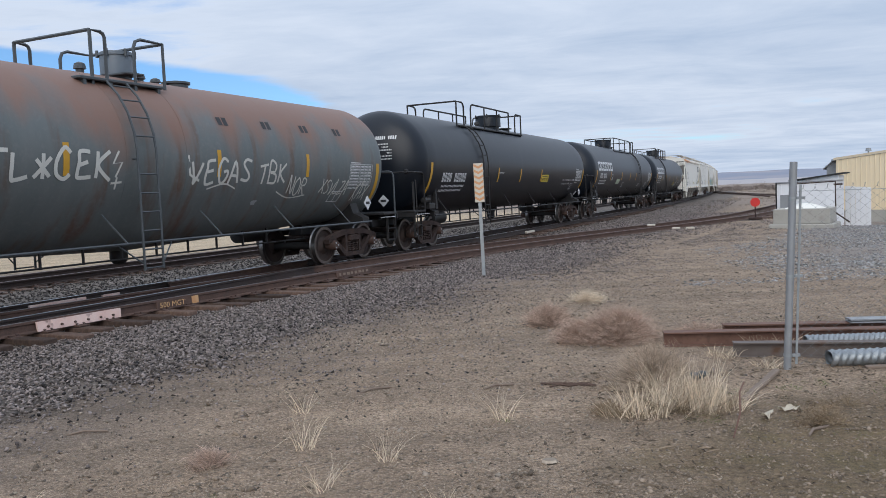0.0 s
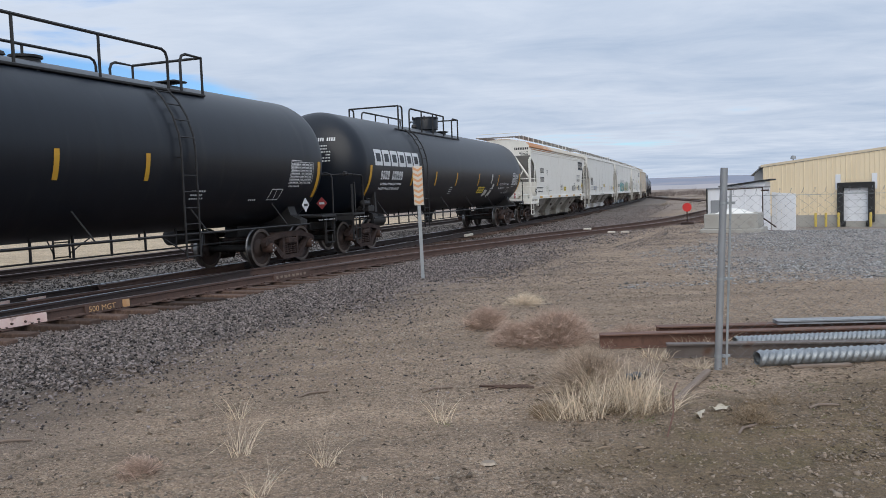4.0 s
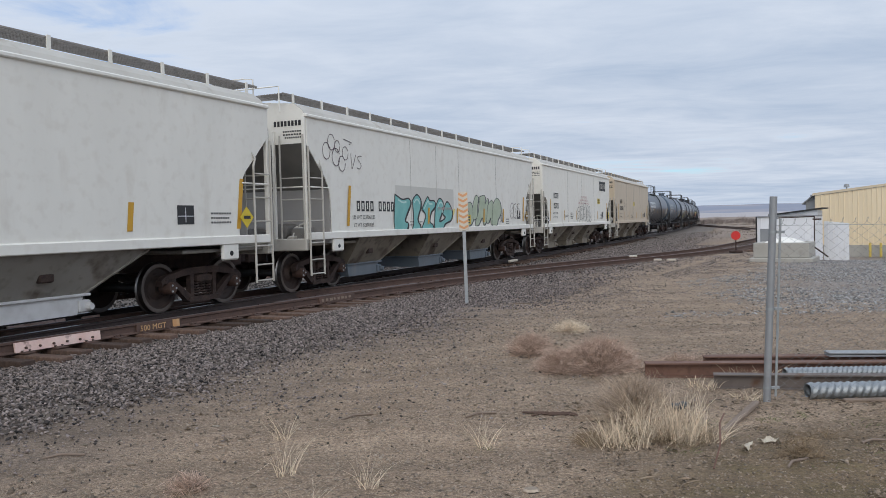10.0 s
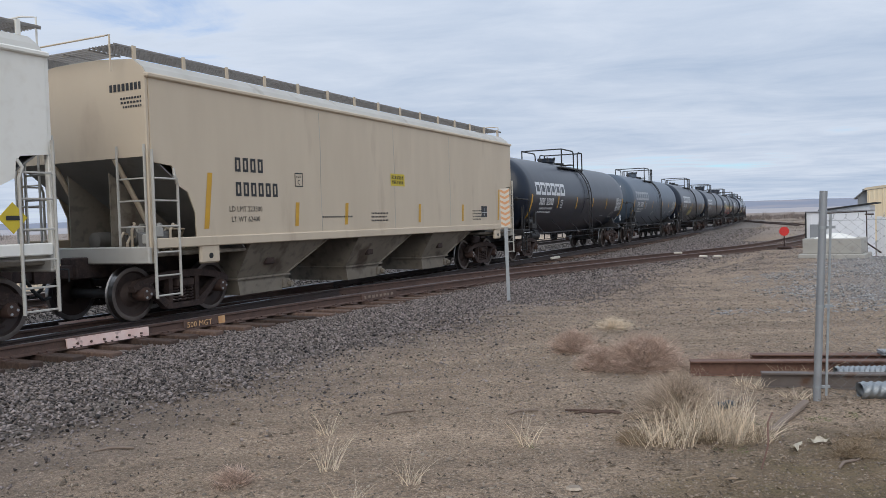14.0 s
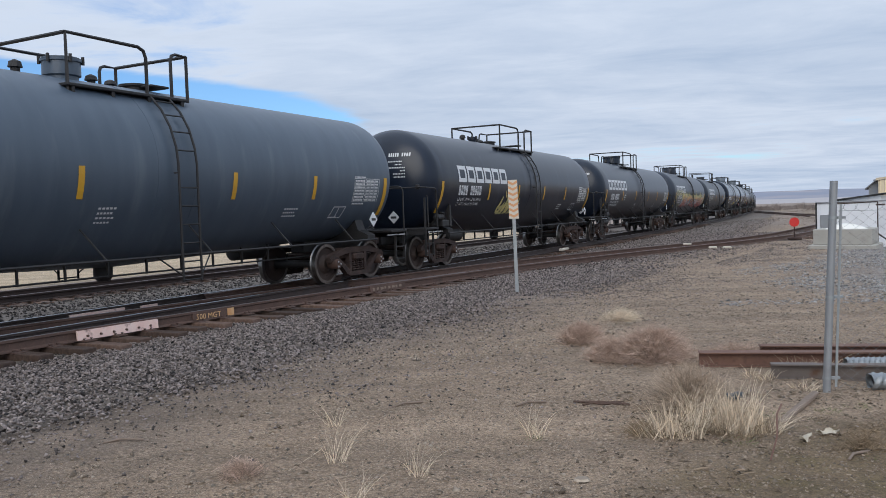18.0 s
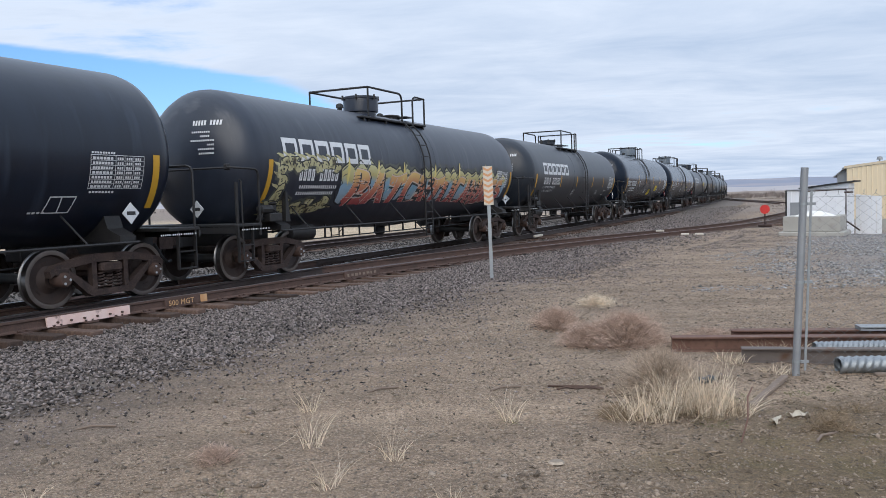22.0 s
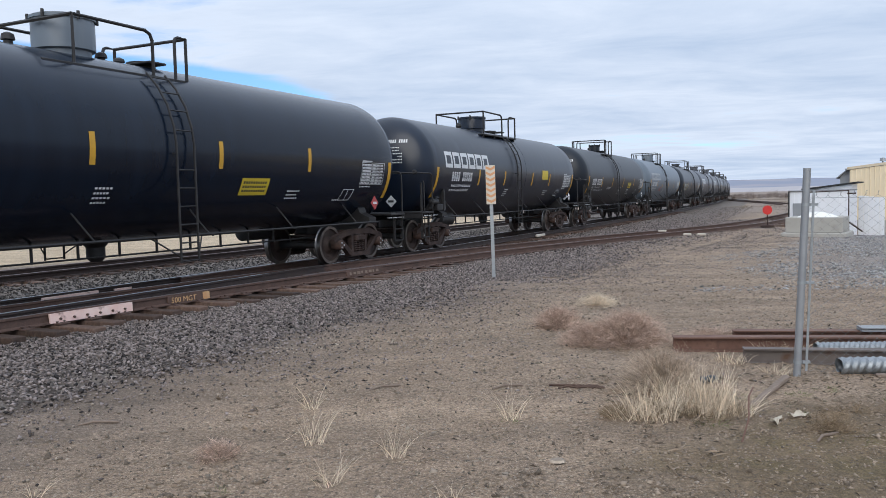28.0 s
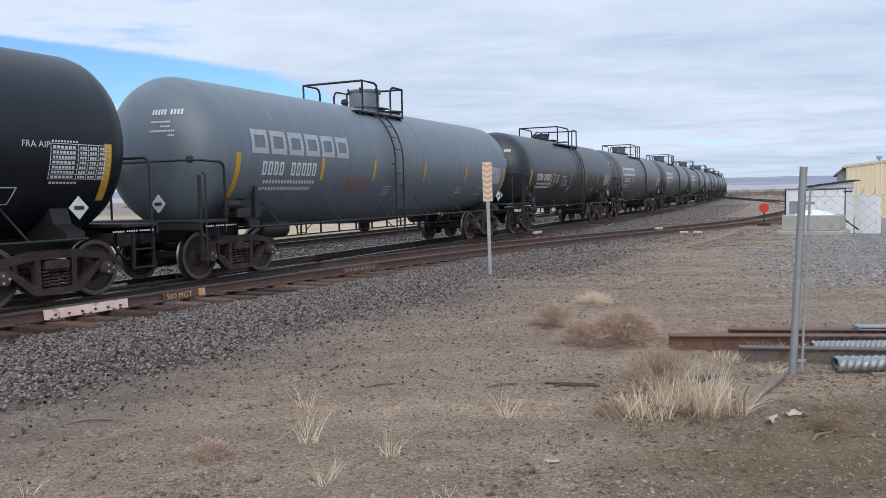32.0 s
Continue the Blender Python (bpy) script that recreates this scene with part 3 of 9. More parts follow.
def part(name, shape, mat, parent=None, label="", smooth=False, m=None, angle=35):
    """Links a shape (or a mesh) as one object, under a thing or a part."""
    me = shape if isinstance(shape, bpy.types.Mesh) else fix_normals(shape.mesh(name, mat, smooth, angle))
    ob = new(name, me)
    if parent:
        ob.parent = parent
    if m is not None:
        ob.matrix_basis = m
    if label:
        ob["label"] = label
    return ob


def thing(name, label, category, group="", kind="", m=None):
    ob = new(name)
    ob.empty_display_size = 0.3
    tagged(ob, label, category, group, kind)
    if m is not None:
        ob.matrix_basis = m
    return ob


# ---- the line of the track ----
RT = 0.187                       # height of the rail's top
PSI, DIST, CURVE = radians(26.055), 11.563, 0.000592
U = Vector((math.sin(PSI), math.cos(PSI)))
NL = Vector((-math.cos(PSI), math.sin(PSI)))


def heading(s):
    """Degrees to the right of +y."""
    return math.degrees(PSI - CURVE * max(s, 0))


def along(s, lat=0.0, z=0.0):
    """A place on the main line: s metres along it, lat metres beyond it."""
    th = max(s, 0) * CURVE
    a = math.sin(th) / CURVE - lat * math.sin(th) if s > 0 else s
    b = DIST + (1 - math.cos(th)) / CURVE + lat * math.cos(th)
    p = U * a + NL * b
    return Vector((p.x, p.y, z))


SIDING = [(-40, -0.75), (-12, -0.8), (0, -1.0), (7, -1.3), (11, -1.62), (14.5, -2.02), (18, -2.6), (21.6, -3.3), (27, -4.85), (32, -6.55), (37, -8.2), (42, -9.4), (51, -10.6), (60, -11.6), (75, -13.0), (95, -14.5)]


def siding(s):
    """Distance of the siding's near rail from the main line."""
    for (a, p), (b, q) in zip(SIDING, SIDING[1:]):
        if a <= s <= b:
            i = SIDING.index((a, p))
            p0 = SIDING[max(i - 1, 0)]
            p3 = SIDING[min(i + 2, len(SIDING) - 1)]
            t = (s - a) / (b - a)
            m0 = (q - p0[1]) / (b - p0[0]) * (b - a)
            m1 = (p3[1] - p) / (p3[0] - a) * (b - a)
            return (2 * t ** 3 - 3 * t * t + 1) * p + (t ** 3 - 2 * t * t + t) * m0 + (-2 * t ** 3 + 3 * t * t) * q + (t ** 3 - t * t) * m1
    return SIDING[-1][1]


# ---- ground ----
def smooth01(t):
    t = min(1, max(0, t))
    return t * t * (3 - 2 * t)


def ground_z(x, y):
    """Flat yard, falling to a loading yard on the far right; lower under the track bed."""
    q = x * 0.64 + y * 0.77
    z = -1.36 * smooth01((q - 30) / 22) * smooth01((math.degrees(math.atan2(x, max(y, 0.1))) - 22.6) / 2.6)
    lat = x * NL.x + y * NL.y - DIST
    s = x * U.x + y * U.y
    lat -= 0.5 * CURVE * max(s, 0) ** 2 if s < 300 else 0.5 * CURVE * 9e4
    d = math.hypot(x, y)
    if d < 60:
        z += 0.030 * noise.noise(Vector((x * 0.35, y * 0.35, 0))) + 0.016 * noise.noise(Vector((x * 1.7, y * 1.7, 3))) + 0.013 * noise.noise(Vector((x * 5, y * 5, 7))) + (0.010 * noise.noise(Vector((x * 13, y * 13, 9))) if d < 16 else 0)
    z -= 0.10 * smooth01((lat + 5.6) / 0.9) * (1 - smooth01((lat - 8.5) / 1.5)) if -70 < s < 400 else 0
    return z


def ground_material():
    m = material("dusty_dirt_and_gravel", (0.195, 0.146, 0.101), (0.285, 0.222, 0.160), 0.95, scale=1.1, speck=(0.065, 0.050, 0.037), speck_scale=42, speck_amount=0.9, bump=1.0, bump_scale=32, contrast=0.75)
    nt = m.node_tree
    N, Lk = nt.nodes.new, nt.links.new
    b = nt.nodes["Principled BSDF"]
    dirt = b.inputs["Base Color"].links[0].from_socket
    geo = N("ShaderNodeTexCoord").outputs["Object"]

    def mathn(op, a, c):
        n = N("ShaderNodeMath")
        n.operation = op
        for i, v in enumerate((a, c)):
            if isinstance(v, (int, float)):
                n.inputs[i].default_value = v
            else:
                Lk(v, n.inputs[i])
        return n.outputs[0]

    def nz(scale, detail=5):
        n = N("ShaderNodeTexNoise")
        n.inputs["Scale"].default_value, n.inputs["Detail"].default_value = scale, detail
        Lk(geo, n.inputs["Vector"])
        return n.outputs["Fac"]

    def side(vec, at, width, wob, scale):
        d = N("ShaderNodeVectorMath")
        d.operation = "DOT_PRODUCT"
        Lk(geo, d.inputs[0])
        d.inputs[1].default_value = vec
        w = mathn("MULTIPLY", mathn("SUBTRACT", nz(scale), 0.5), wob)
        v = mathn("ADD", d.outputs["Value"], w)
        r = N("ShaderNodeMapRange")
        r.interpolation_type = "SMOOTHSTEP"
        r.inputs["From Min"].default_value, r.inputs["From Max"].default_value = at, at + width
        Lk(v, r.inputs["Value"])
        return r.outputs[0]

    def mixc(f, a, c):
        x = N("ShaderNodeMix")
        x.data_type = "RGBA"
        Lk(f, x.inputs["Factor"])
        for v, k in ((a, "A"), (c, "B")):
            if isinstance(v, tuple):
                x.inputs[k].default_value = (*v, 1)
            else:
                Lk(v, x.inputs[k])
        return x.outputs["Result"]
    # pale grit and darker crumbs
    grit = N("ShaderNodeMapRange")
    grit.inputs["From Min"].default_value, grit.inputs["From Max"].default_value = 0.55, 0.68
    Lk(nz(60, 2), grit.inputs["Value"])
    dirt = mixc(mathn("MULTIPLY", grit.outputs[0], 0.75), dirt, (0.40, 0.335, 0.265))
    crumb = N("ShaderNodeMapRange")
    crumb.inputs["From Min"].default_value, crumb.inputs["From Max"].default_value = 0.60, 0.68
    Lk(nz(13, 4), crumb.inputs["Value"])
    dirt = mixc(mathn("MULTIPLY", crumb.outputs[0], 0.6), dirt, (0.105, 0.078, 0.056))
    # dark fine soil with old roots near the fence
    half = N("ShaderNodeValue")
    half.outputs[0].default_value = 0.92
    soil = mixc(half.outputs[0], dirt, mixc(nz(9), (0.088, 0.064, 0.036), (0.168, 0.126, 0.075)))
    f = mathn("MULTIPLY", side((0.35, -0.94, 0), -5.2, 1.2, 1.6, 0.9), side((1, 0, 0), 0.6, 1.4, 1.2, 1.1))
    col = mixc(f, dirt, soil)
    moss = N("ShaderNodeMapRange")
    moss.inputs["From Min"].default_value, moss.inputs["From Max"].default_value = 0.49, 0.62
    Lk(nz(2.6, 6), moss.inputs["Value"])
    col = mixc(mathn("MULTIPLY", mathn("MULTIPLY", moss.outputs[0], f), 0.6), col, (0.108, 0.086, 0.040))
    # worn grey gravel of the yard
    gravel = mixc(nz(18, 3), (0.13, 0.125, 0.122), (0.295, 0.288, 0.28))
    lot = mathn("MULTIPLY", side((0.2, 0.98, 0), 14.6, 2.4, 4.0, 0.35), side((0.92, -0.39, 0), -0.6, 3.0, 3.6, 0.4))
    col = mixc(mathn("MULTIPLY", lot, 0.75), col, gravel)
    # ballast dust beside the track
    near = side((NL.x, NL.y, 0), DIST - 8.0, 3.4, 3.0, 0.6)
    far = side((NL.x, NL.y, 0), DIST + 9.0, 2.0, 2.0, 0.5)
    col = mixc(near, col, mixc(nz(30, 3), (0.100, 0.080, 0.065), (0.180, 0.150, 0.124)))
    field = mixc(nz(0.12), mixc(nz(1.2), (0.42, 0.345, 0.235), (0.50, 0.42, 0.30)), (0.33, 0.265, 0.18))
    col = mixc(far, col, field)
    # dry scrub land far off
    away = side((U.x, U.y, 0), 52.0, 34.0, 20.0, 0.05)
    col = mixc(away, col, mixc(nz(0.06), (0.20, 0.168, 0.142), mixc(nz(0.5), (0.285, 0.24, 0.20), (0.155, 0.128, 0.108))))
    # grains and crumbs, lighter and darker, at two sizes
    for scale, detail, lo, hi in ((110, 3, 0.66, 1.34), (28, 5, 0.78, 1.22), (3.2, 4, 0.86, 1.12)):
        r = N("ShaderNodeMapRange")
        r.inputs["From Min"].default_value, r.inputs["From Max"].default_value = 0.34, 0.66
        r.inputs["To Min"].default_value, r.inputs["To Max"].default_value = lo, hi
        Lk(nz(scale, detail), r.inputs["Value"])
        sc = N("ShaderNodeVectorMath")
        sc.operation = "SCALE"
        Lk(col, sc.inputs[0])
        Lk(r.outputs[0], sc.inputs["Scale"])
        col = sc.outputs[0]
    # broad worn streaks along the track side, paler where tyres have passed
    mp = N("ShaderNodeMapping")
    mp.inputs["Rotation"].default_value = (0, 0, math.radians(62))
    mp.inputs["Scale"].default_value = (0.22, 1.5, 1)
    Lk(geo, mp.inputs[0])
    st = N("ShaderNodeTexNoise")
    st.inputs["Scale"].default_value, st.inputs["Detail"].default_value = 1.0, 4
    Lk(mp.outputs[0], st.inputs["Vector"])
    r = N("ShaderNodeMapRange")
    r.inputs["From Min"].default_value, r.inputs["From Max"].default_value = 0.32, 0.68
    r.inputs["To Min"].default_value, r.inputs["To Max"].default_value = 0.84, 1.18
    Lk(st.outputs["Fac"], r.inputs["Value"])
    tint = N("ShaderNodeVectorMath")
    tint.operation = "MULTIPLY"
    tint.inputs[1].default_value = (1.215, 1.13, 1.075)
    Lk(col, tint.inputs[0])
    sc = N("ShaderNodeVectorMath")
    sc.operation = "SCALE"
    Lk(tint.outputs[0], sc.inputs[0])
    Lk(r.outputs[0], sc.inputs["Scale"])
    col = sc.outputs[0]
    Lk(col, b.inputs["Base Color"])
    # clods, hoof-sized dips and wheel-worn unevenness
    clod = N("ShaderNodeBump")
    clod.inputs["Strength"].default_value, clod.inputs["Distance"].default_value = 0.95, 0.085
    big = N("ShaderNodeTexNoise")
    big.inputs["Scale"].default_value, big.inputs["Detail"].default_value, big.inputs["Roughness"].default_value = 6.5, 7, 0.66
    Lk(geo, big.inputs["Vector"])
    Lk(big.outputs["Fac"], clod.inputs["Height"])
    fine = b.inputs["Normal"].links[0].from_node
    Lk(clod.outputs[0], fine.inputs["Normal"])
    return m


def build_ground():
    def lines(c, n, span, k):
        t = np.linspace(-1, 1, n)
        return c + np.sinh(t * k) / math.sinh(k) * span
    xs, ys = lines(2.0, 330, 3800, 9.2), lines(10.0, 330, 3800, 9.2)
    vs = [(x, y, ground_z(x, y)) for y in ys for x in xs]
    n = len(xs)
    fs = [(j * n + i, j * n + i + 1, j * n + n + i + 1, j * n + n + i) for j in range(len(ys) - 1) for i in range(n - 1)]
    me = bpy.data.meshes.new("ground")
    me.from_pydata(vs, [], fs)
    me.materials.append(ground_material())
    me.polygons.foreach_set("use_smooth", [True] * len(me.polygons))
    tagged(new("ground", me), "dusty brown dirt yard with gravel and dry scrub land", "ground", kind="structure")


build_ground()


def strip(name, mat, label, category, s0, s1, step, cross):
    """A bed along the main line with the cross-section (lateral, height)."""
    sh = Shape()
    n = int((s1 - s0) / step)
    vs = []
    for i in range(n + 1):
        s = s0 + (s1 - s0) * i / n
        for lat, z in cross:
            w = 0.35 * noise.noise(Vector((s * 0.25, lat, 1))) if lat == cross[0][0] else 0
            vs.append(tuple(along(s, lat + w, z + 0.012 * noise.noise(Vector((s * 2, lat * 2, 0))))))
    k = len(cross)
    sh.add(vs, [(i * k + j, i * k + j + 1, i * k + k + j + 1, i * k + k + j) for i in range(n) for j in range(k - 1)])
    ob = new(name, fix_normals(sh.mesh(name, mat, True)))
    return tagged(ob, label, category, kind="structure")


M["bed"] = material("packed_ballast_bed", (0.072, 0.057, 0.047), (0.175, 0.144, 0.120), 0.95, scale=9, contrast=0.3, third=(0.20, 0.163, 0.132), third_scale=1.6, third_at=0.52, speck=(0.26, 0.22, 0.19), speck_scale=24, speck_amount=0.6, bump=1.0, bump_scale=20)
strip("track_bed", M["bed"], "grey crushed-stone ballast bed under the tracks", "ballast", -60, 330, 0.6,
      [(-5.3, -0.10), (-4.9, -0.02), (-4.0, -0.005), (-3.1, -0.03), (-2.4, -0.08), (-0.75, -0.09), (0.75, -0.09), (1.6, -0.06), (2.2, -0.01), (3.4, -0.03), (4.6, -0.04), (6.8, -0.05), (8.3, -0.03), (9.2, -0.12)])


# ---- rails and ties ----
RAIL = [(-0.07, -0.175), (0.07, -0.175), (0.07, -0.16), (0.012, -0.14), (0.010, -0.05), (0.036, -0.038), (0.036, -0.006), (0.028, 0.0), (-0.028, 0.0), (-0.036, -0.006), (-0.036, -0.038), (-0.010, -0.05), (-0.012, -0.14), (-0.07, -0.16)]


def rail(line, s0, s1, step, label, group, top="rail_top", side="rail_rust"):
    """One rail in bolted lengths: line(s) gives its distance from the main line."""
    holder = thing("rail", label, "rail", group)
    n = max(1, round((s1 - s0) / 11.9))
    if s1 - s0 > 100:
        ends = [s0] + [v for v in np.arange(-6.0, 66.0, 11.9) if s0 < v < s1] + [s1]
    else:
        ends = list(np.linspace(s0, s1, n + 1))
    for e0, e1 in zip(ends, ends[1:]):
        sh, n = Shape(), max(2, int((e1 - e0) / step))
        vs = []
        for i in range(n + 1):
            s = e0 + (e1 - 0.008 - e0) * i / n
            for a, z in RAIL:
                vs.append(tuple(along(s, line(s) + a, RT + z)))
        k = len(RAIL)
        fs = [(i * k + j, i * k + (j + 1) % k, i * k + k + (j + 1) % k, i * k + k + j) for i in range(n) for j in range(k)]
        fs += [tuple(range(k)), tuple(range(n * k, n * k + k))]
        sh.add(vs, fs)
        me = fix_normals(sh.mesh("rail_length", [M[side], M[top]]))
        mi = [1 if (f % k) in (6, 7, 8) and f < n * k else 0 for f in range(len(me.polygons))]
        me.polygons.foreach_set("material_index", mi)
        part("rail_length", me, None, holder)
    return holder


rail(lambda s: -0.75, -40, 330, 1.5, "main line steel rail with a bright worn head", "rails of the main line", "rail_top", "rail_dark")
rail(lambda s: 0.75, -40, 330, 1.5, "main line steel rail with a bright worn head", "rails of the main line", "rail_top", "rail_dark")
rail(lambda s: 5.3, -40, 330, 1.5, "rusty steel rail of the track behind the train", "rails of the back track", "rail_dull", "rail_dark")
rail(lambda s: 6.8, -40, 330, 1.5, "rusty steel rail of the track behind the train", "rails of the back track", "rail_dull", "rail_dark")
rail(siding, -10, 66, 0.8, "rusty brown rail of the diverging siding", "rails of the siding", "rail_dull")
rail(lambda s: siding(s) + 1.47, 3, 66, 0.8, "rusty brown rail of the diverging siding", "rails of the siding", "rail_dull")
# guard rail and frog wings of the switch


def far_lead(s):
    """Where the siding comes back to the main line, far down the track."""
    return float(np.interp(s, (95, 112, 131, 145, 156, 173, 190), (-10.8, -8.6, -5.8, -4.0, -2.9, -1.6, -0.8)))


rail(far_lead, 95, 188, 3.0, "rusty rail of the siding's far end", "rails of the siding", "rail_dull")
rail(lambda s: far_lead(s) + 1.47, 95, 172, 3.0, "rusty rail of the siding's far end", "rails of the siding", "rail_dull")
rail(lambda s: 0.64 if 13 < s < 17 else 0.58, 12.5, 17.5, 0.5, "short rusty guard rail beside the running rail", "guard rails of the switch", "rail_dull")
rail(lambda s: siding(s) + 0.11, 13.5, 18.5, 0.5, "short rusty guard rail beside the running rail", "guard rails of the switch", "rail_dull")


def build_ties():
    """Wooden ties, longer under the switch."""
    rnd = random.Random(4)
    sets = []
    for i in range(-20, 140):                       # main line and the switch
        s = i * 0.53
        a, b = -1.3, 1.3
        if -8 < s < 23:
            a = siding(s) - 0.78
        sets.append((s, a + rnd.uniform(-0.22, 0.16), b, "main"))
    for i in range(0, 60):                          # back track, where the camera sees it
        sets.append((2 + i * 0.55, 4.75, 7.35, "back"))
    for i in range(0, 62):                          # siding past the switch
        s = 23.4 + i * 0.55
        sets.append((s, siding(s) - 0.6, siding(s) + 2.05, "siding"))
    holders = {}
    for key, label in (("main", "dark creosoted wooden ties under the main line switch"), ("back", "dark wooden ties under the back track"), ("siding", "dark wooden ties under the siding")):
        holders[key] = thing("track_ties", label, "railway ties", kind="structure")
    meshes = {}
    ps = Shape().bevel_box(-0.10, 0.10, -0.18, 0.18, -0.006, 0.012, 0.003)
    for x, y in ((-0.06, -0.085), (0.05, 0.085), (0.06, -0.085)):
        ps.box(x - 0.009, x + 0.009, y - 0.009, y + 0.009, 0.0, 0.034)
        ps.box(x - 0.016, x + 0.016, y - 0.018, y + 0.018, 0.030, 0.040)
    plate = fix_normals(ps.mesh("tie_plate", M["rail_rust"]))
    for s, a, b, key in sets:
        L = round((b - a) * 5) / 5
        if L not in meshes:
            meshes[L] = fix_normals(Shape().bevel_box(-0.115, 0.115, -L / 2, L / 2, -0.18, 0.0, 0.012).mesh("tie", M["tie"]))
        p = along(s, (a + b) / 2, RT - 0.190 + rnd.uniform(-0.016, 0.010))
        if 1.5 < s < 27 and key != "siding":
            lines = [5.3, 6.8] if key == "back" else sorted({-0.75, 0.75, siding(s), siding(s) + 1.47 if s > 6 else -0.75})
            for lat in lines:
                q = along(s, lat, RT - 0.182)
                part("tie_plate", plate, None, holders[key], m=pose(q.x, q.y, q.z, 0, 0, 90 - heading(s) + rnd.uniform(-2, 2)))
        part("tie", meshes[L], None, holders[key], m=pose(p.x, p.y, p.z, 0, rnd.uniform(-1, 1), 90 - heading(s) + rnd.uniform(-2, 2)))


build_ties()


# ---- railway cars ----
def joined(name, pieces, smooth=True, angle=35):
    """One mesh out of (shape, material) pairs."""
    sh, idx, mats = Shape(), [], []
    for s, m in pieces:
        if m not in mats:
            mats.append(m)
        sh.add(s.v, s.f)
        idx += [mats.index(m)] * len(s.f)
    me = bpy.data.meshes.new(name)
    me.from_pydata(sh.v, [], sh.f)
    for m in mats:
        me.materials.append(m)
    me.polygons.foreach_set("material_index", idx)
    fix_normals(me)
    if smooth:
        me.polygons.foreach_set("use_smooth", [True] * len(me.polygons))
        me.set_sharp_from_angle(angle=radians(angle))
    return me


WB = 1.83          # wheelbase of a truck
WR = 0.457         # wheel radius


def truck_meshes():
    out = {}
    ws = []
    for sgn in (-1, 1):
        q = lambda y: sgn * y
        ws.append((Shape().turn([(q(0.675), 0.40), (q(0.675), 0.475), (q(0.69), 0.487), (q(0.705), 0.478), (q(0.715), WR + 0.004)], 36, "y", caps=False), M["tread"]))
        ws.append((Shape().turn([(q(0.715), WR + 0.004), (q(0.815), WR - 0.004)], 36, "y", caps=False), M["tread"]))
        ws.append((Shape().turn([(q(0.815), 0.385), (q(0.765), 0.36), (q(0.745), 0.22), (q(0.79), 0.15), (q(0.83), 0.13), (q(0.83), 0.085)], 36, "y", caps=False), M["wheel_steel"]))
        ws.append((Shape().turn([(q(0.675), 0.40), (q(0.70), 0.36), (q(0.715), 0.2), (q(0.67), 0.14), (q(0.62), 0.12)], 36, "y", caps=False), M["wheel_steel"]))
        ws.append((Shape().turn([(q(0.815), WR - 0.004), (q(0.82), WR - 0.03), (q(0.815), 0.385)], 36, "y", caps=False), M["wheel_rim"]))
        # cast lettering lugs, so that the turning shows
        for a in (20, 140, 255):
            ws.append((Shape().box(-0.05, 0.05, q(0.75) - 0.006, q(0.75) + 0.006, 0.26, 0.29, pose(0, 0, 0, 0, a, 0)), M["truck_steel"]))
    ws.append((Shape().turn([(-0.83, 0.085), (-0.62, 0.1), (-0.3, 0.085), (0.3, 0.085), (0.62, 0.1), (0.83, 0.085)], 16, "y"), M["axle"]))
    out["wheelset"] = joined("wheelset", ws)
    fr = []
    y0, y1 = -1.07, -0.93
    H = WB / 2

    def pr(poly, a=y0, b=y1):
        fr.append((Shape().prism(poly, a, b), M["truck_steel"]))
    pr([(-H - 0.20, 0.50), (-H - 0.22, 0.60), (-H - 0.12, 0.68), (-0.55, 0.78), (-0.3, 0.81), (0.3, 0.81), (0.55, 0.78), (H + 0.12, 0.68), (H + 0.22, 0.60), (H + 0.20, 0.50), (H + 0.10, 0.58), (0.55, 0.66), (0.3, 0.68), (-0.3, 0.68), (-0.55, 0.66), (-H - 0.10, 0.58)])
    for sg in (-1, 1):
        s_ = lambda pts: [(sg * x, z) for x, z in pts]
        pr(s_([(H - 0.12, 0.60), (H - 0.02, 0.58), (0.46, 0.19), (0.34, 0.19), (0.32, 0.26)]), y0 + 0.006, y1 - 0.006)
        pr(s_([(0.27, 0.24), (0.36, 0.24), (0.36, 0.72), (0.27, 0.72)]), y0 + 0.012, y1 - 0.012)
        fr.append((Shape().bevel_box(sg * H - 0.13, sg * H + 0.13, y0 - 0.01, y1 + 0.02, 0.52, 0.64, 0.02), M["truck_steel"]))
    pr([(-0.46, 0.19), (-0.40, 0.15), (0.40, 0.15), (0.46, 0.19), (0.40, 0.245), (-0.40, 0.245)], y0 - 0.015, y1 + 0.02)
    out["side_frame"] = joined("side_frame", fr, True, 30)
    sp = []
    for x in (-0.17, 0.0, 0.17):
        pts = [(x + 0.065 * math.cos(a * 0.8), -1.0 + 0.065 * math.sin(a * 0.8), 0.25 + 0.26 * a / 39) for a in range(40)]
        sp.append((Shape().tube(pts, 0.017, 5), M["truck_steel"]))
    out["spring_pack"] = joined("spring_pack", sp)
    bo = [(Shape().bevel_box(-0.21, 0.21, -1.12, 1.12, 0.51, 0.66, 0.03), M["truck_steel"]),
          (Shape().bevel_box(-0.18, 0.18, -0.8, 0.8, 0.40, 0.78, 0.04), M["truck_steel"]),
          (Shape().turn([(0.76, 0.24), (0.92, 0.2)], 20, "z"), M["truck_steel"])]
    out["truck"] = joined("truck", bo, True, 30)
    cap = Shape().turn([(-1.155, 0.05), (-1.15, 0.095), (-1.11, 0.115), (-0.97, 0.115), (-0.88, 0.10)], 16, "y")
    capb = [(cap, M["cap_rust"])]
    for k in range(3):
        a = k * 2 * math.pi / 3
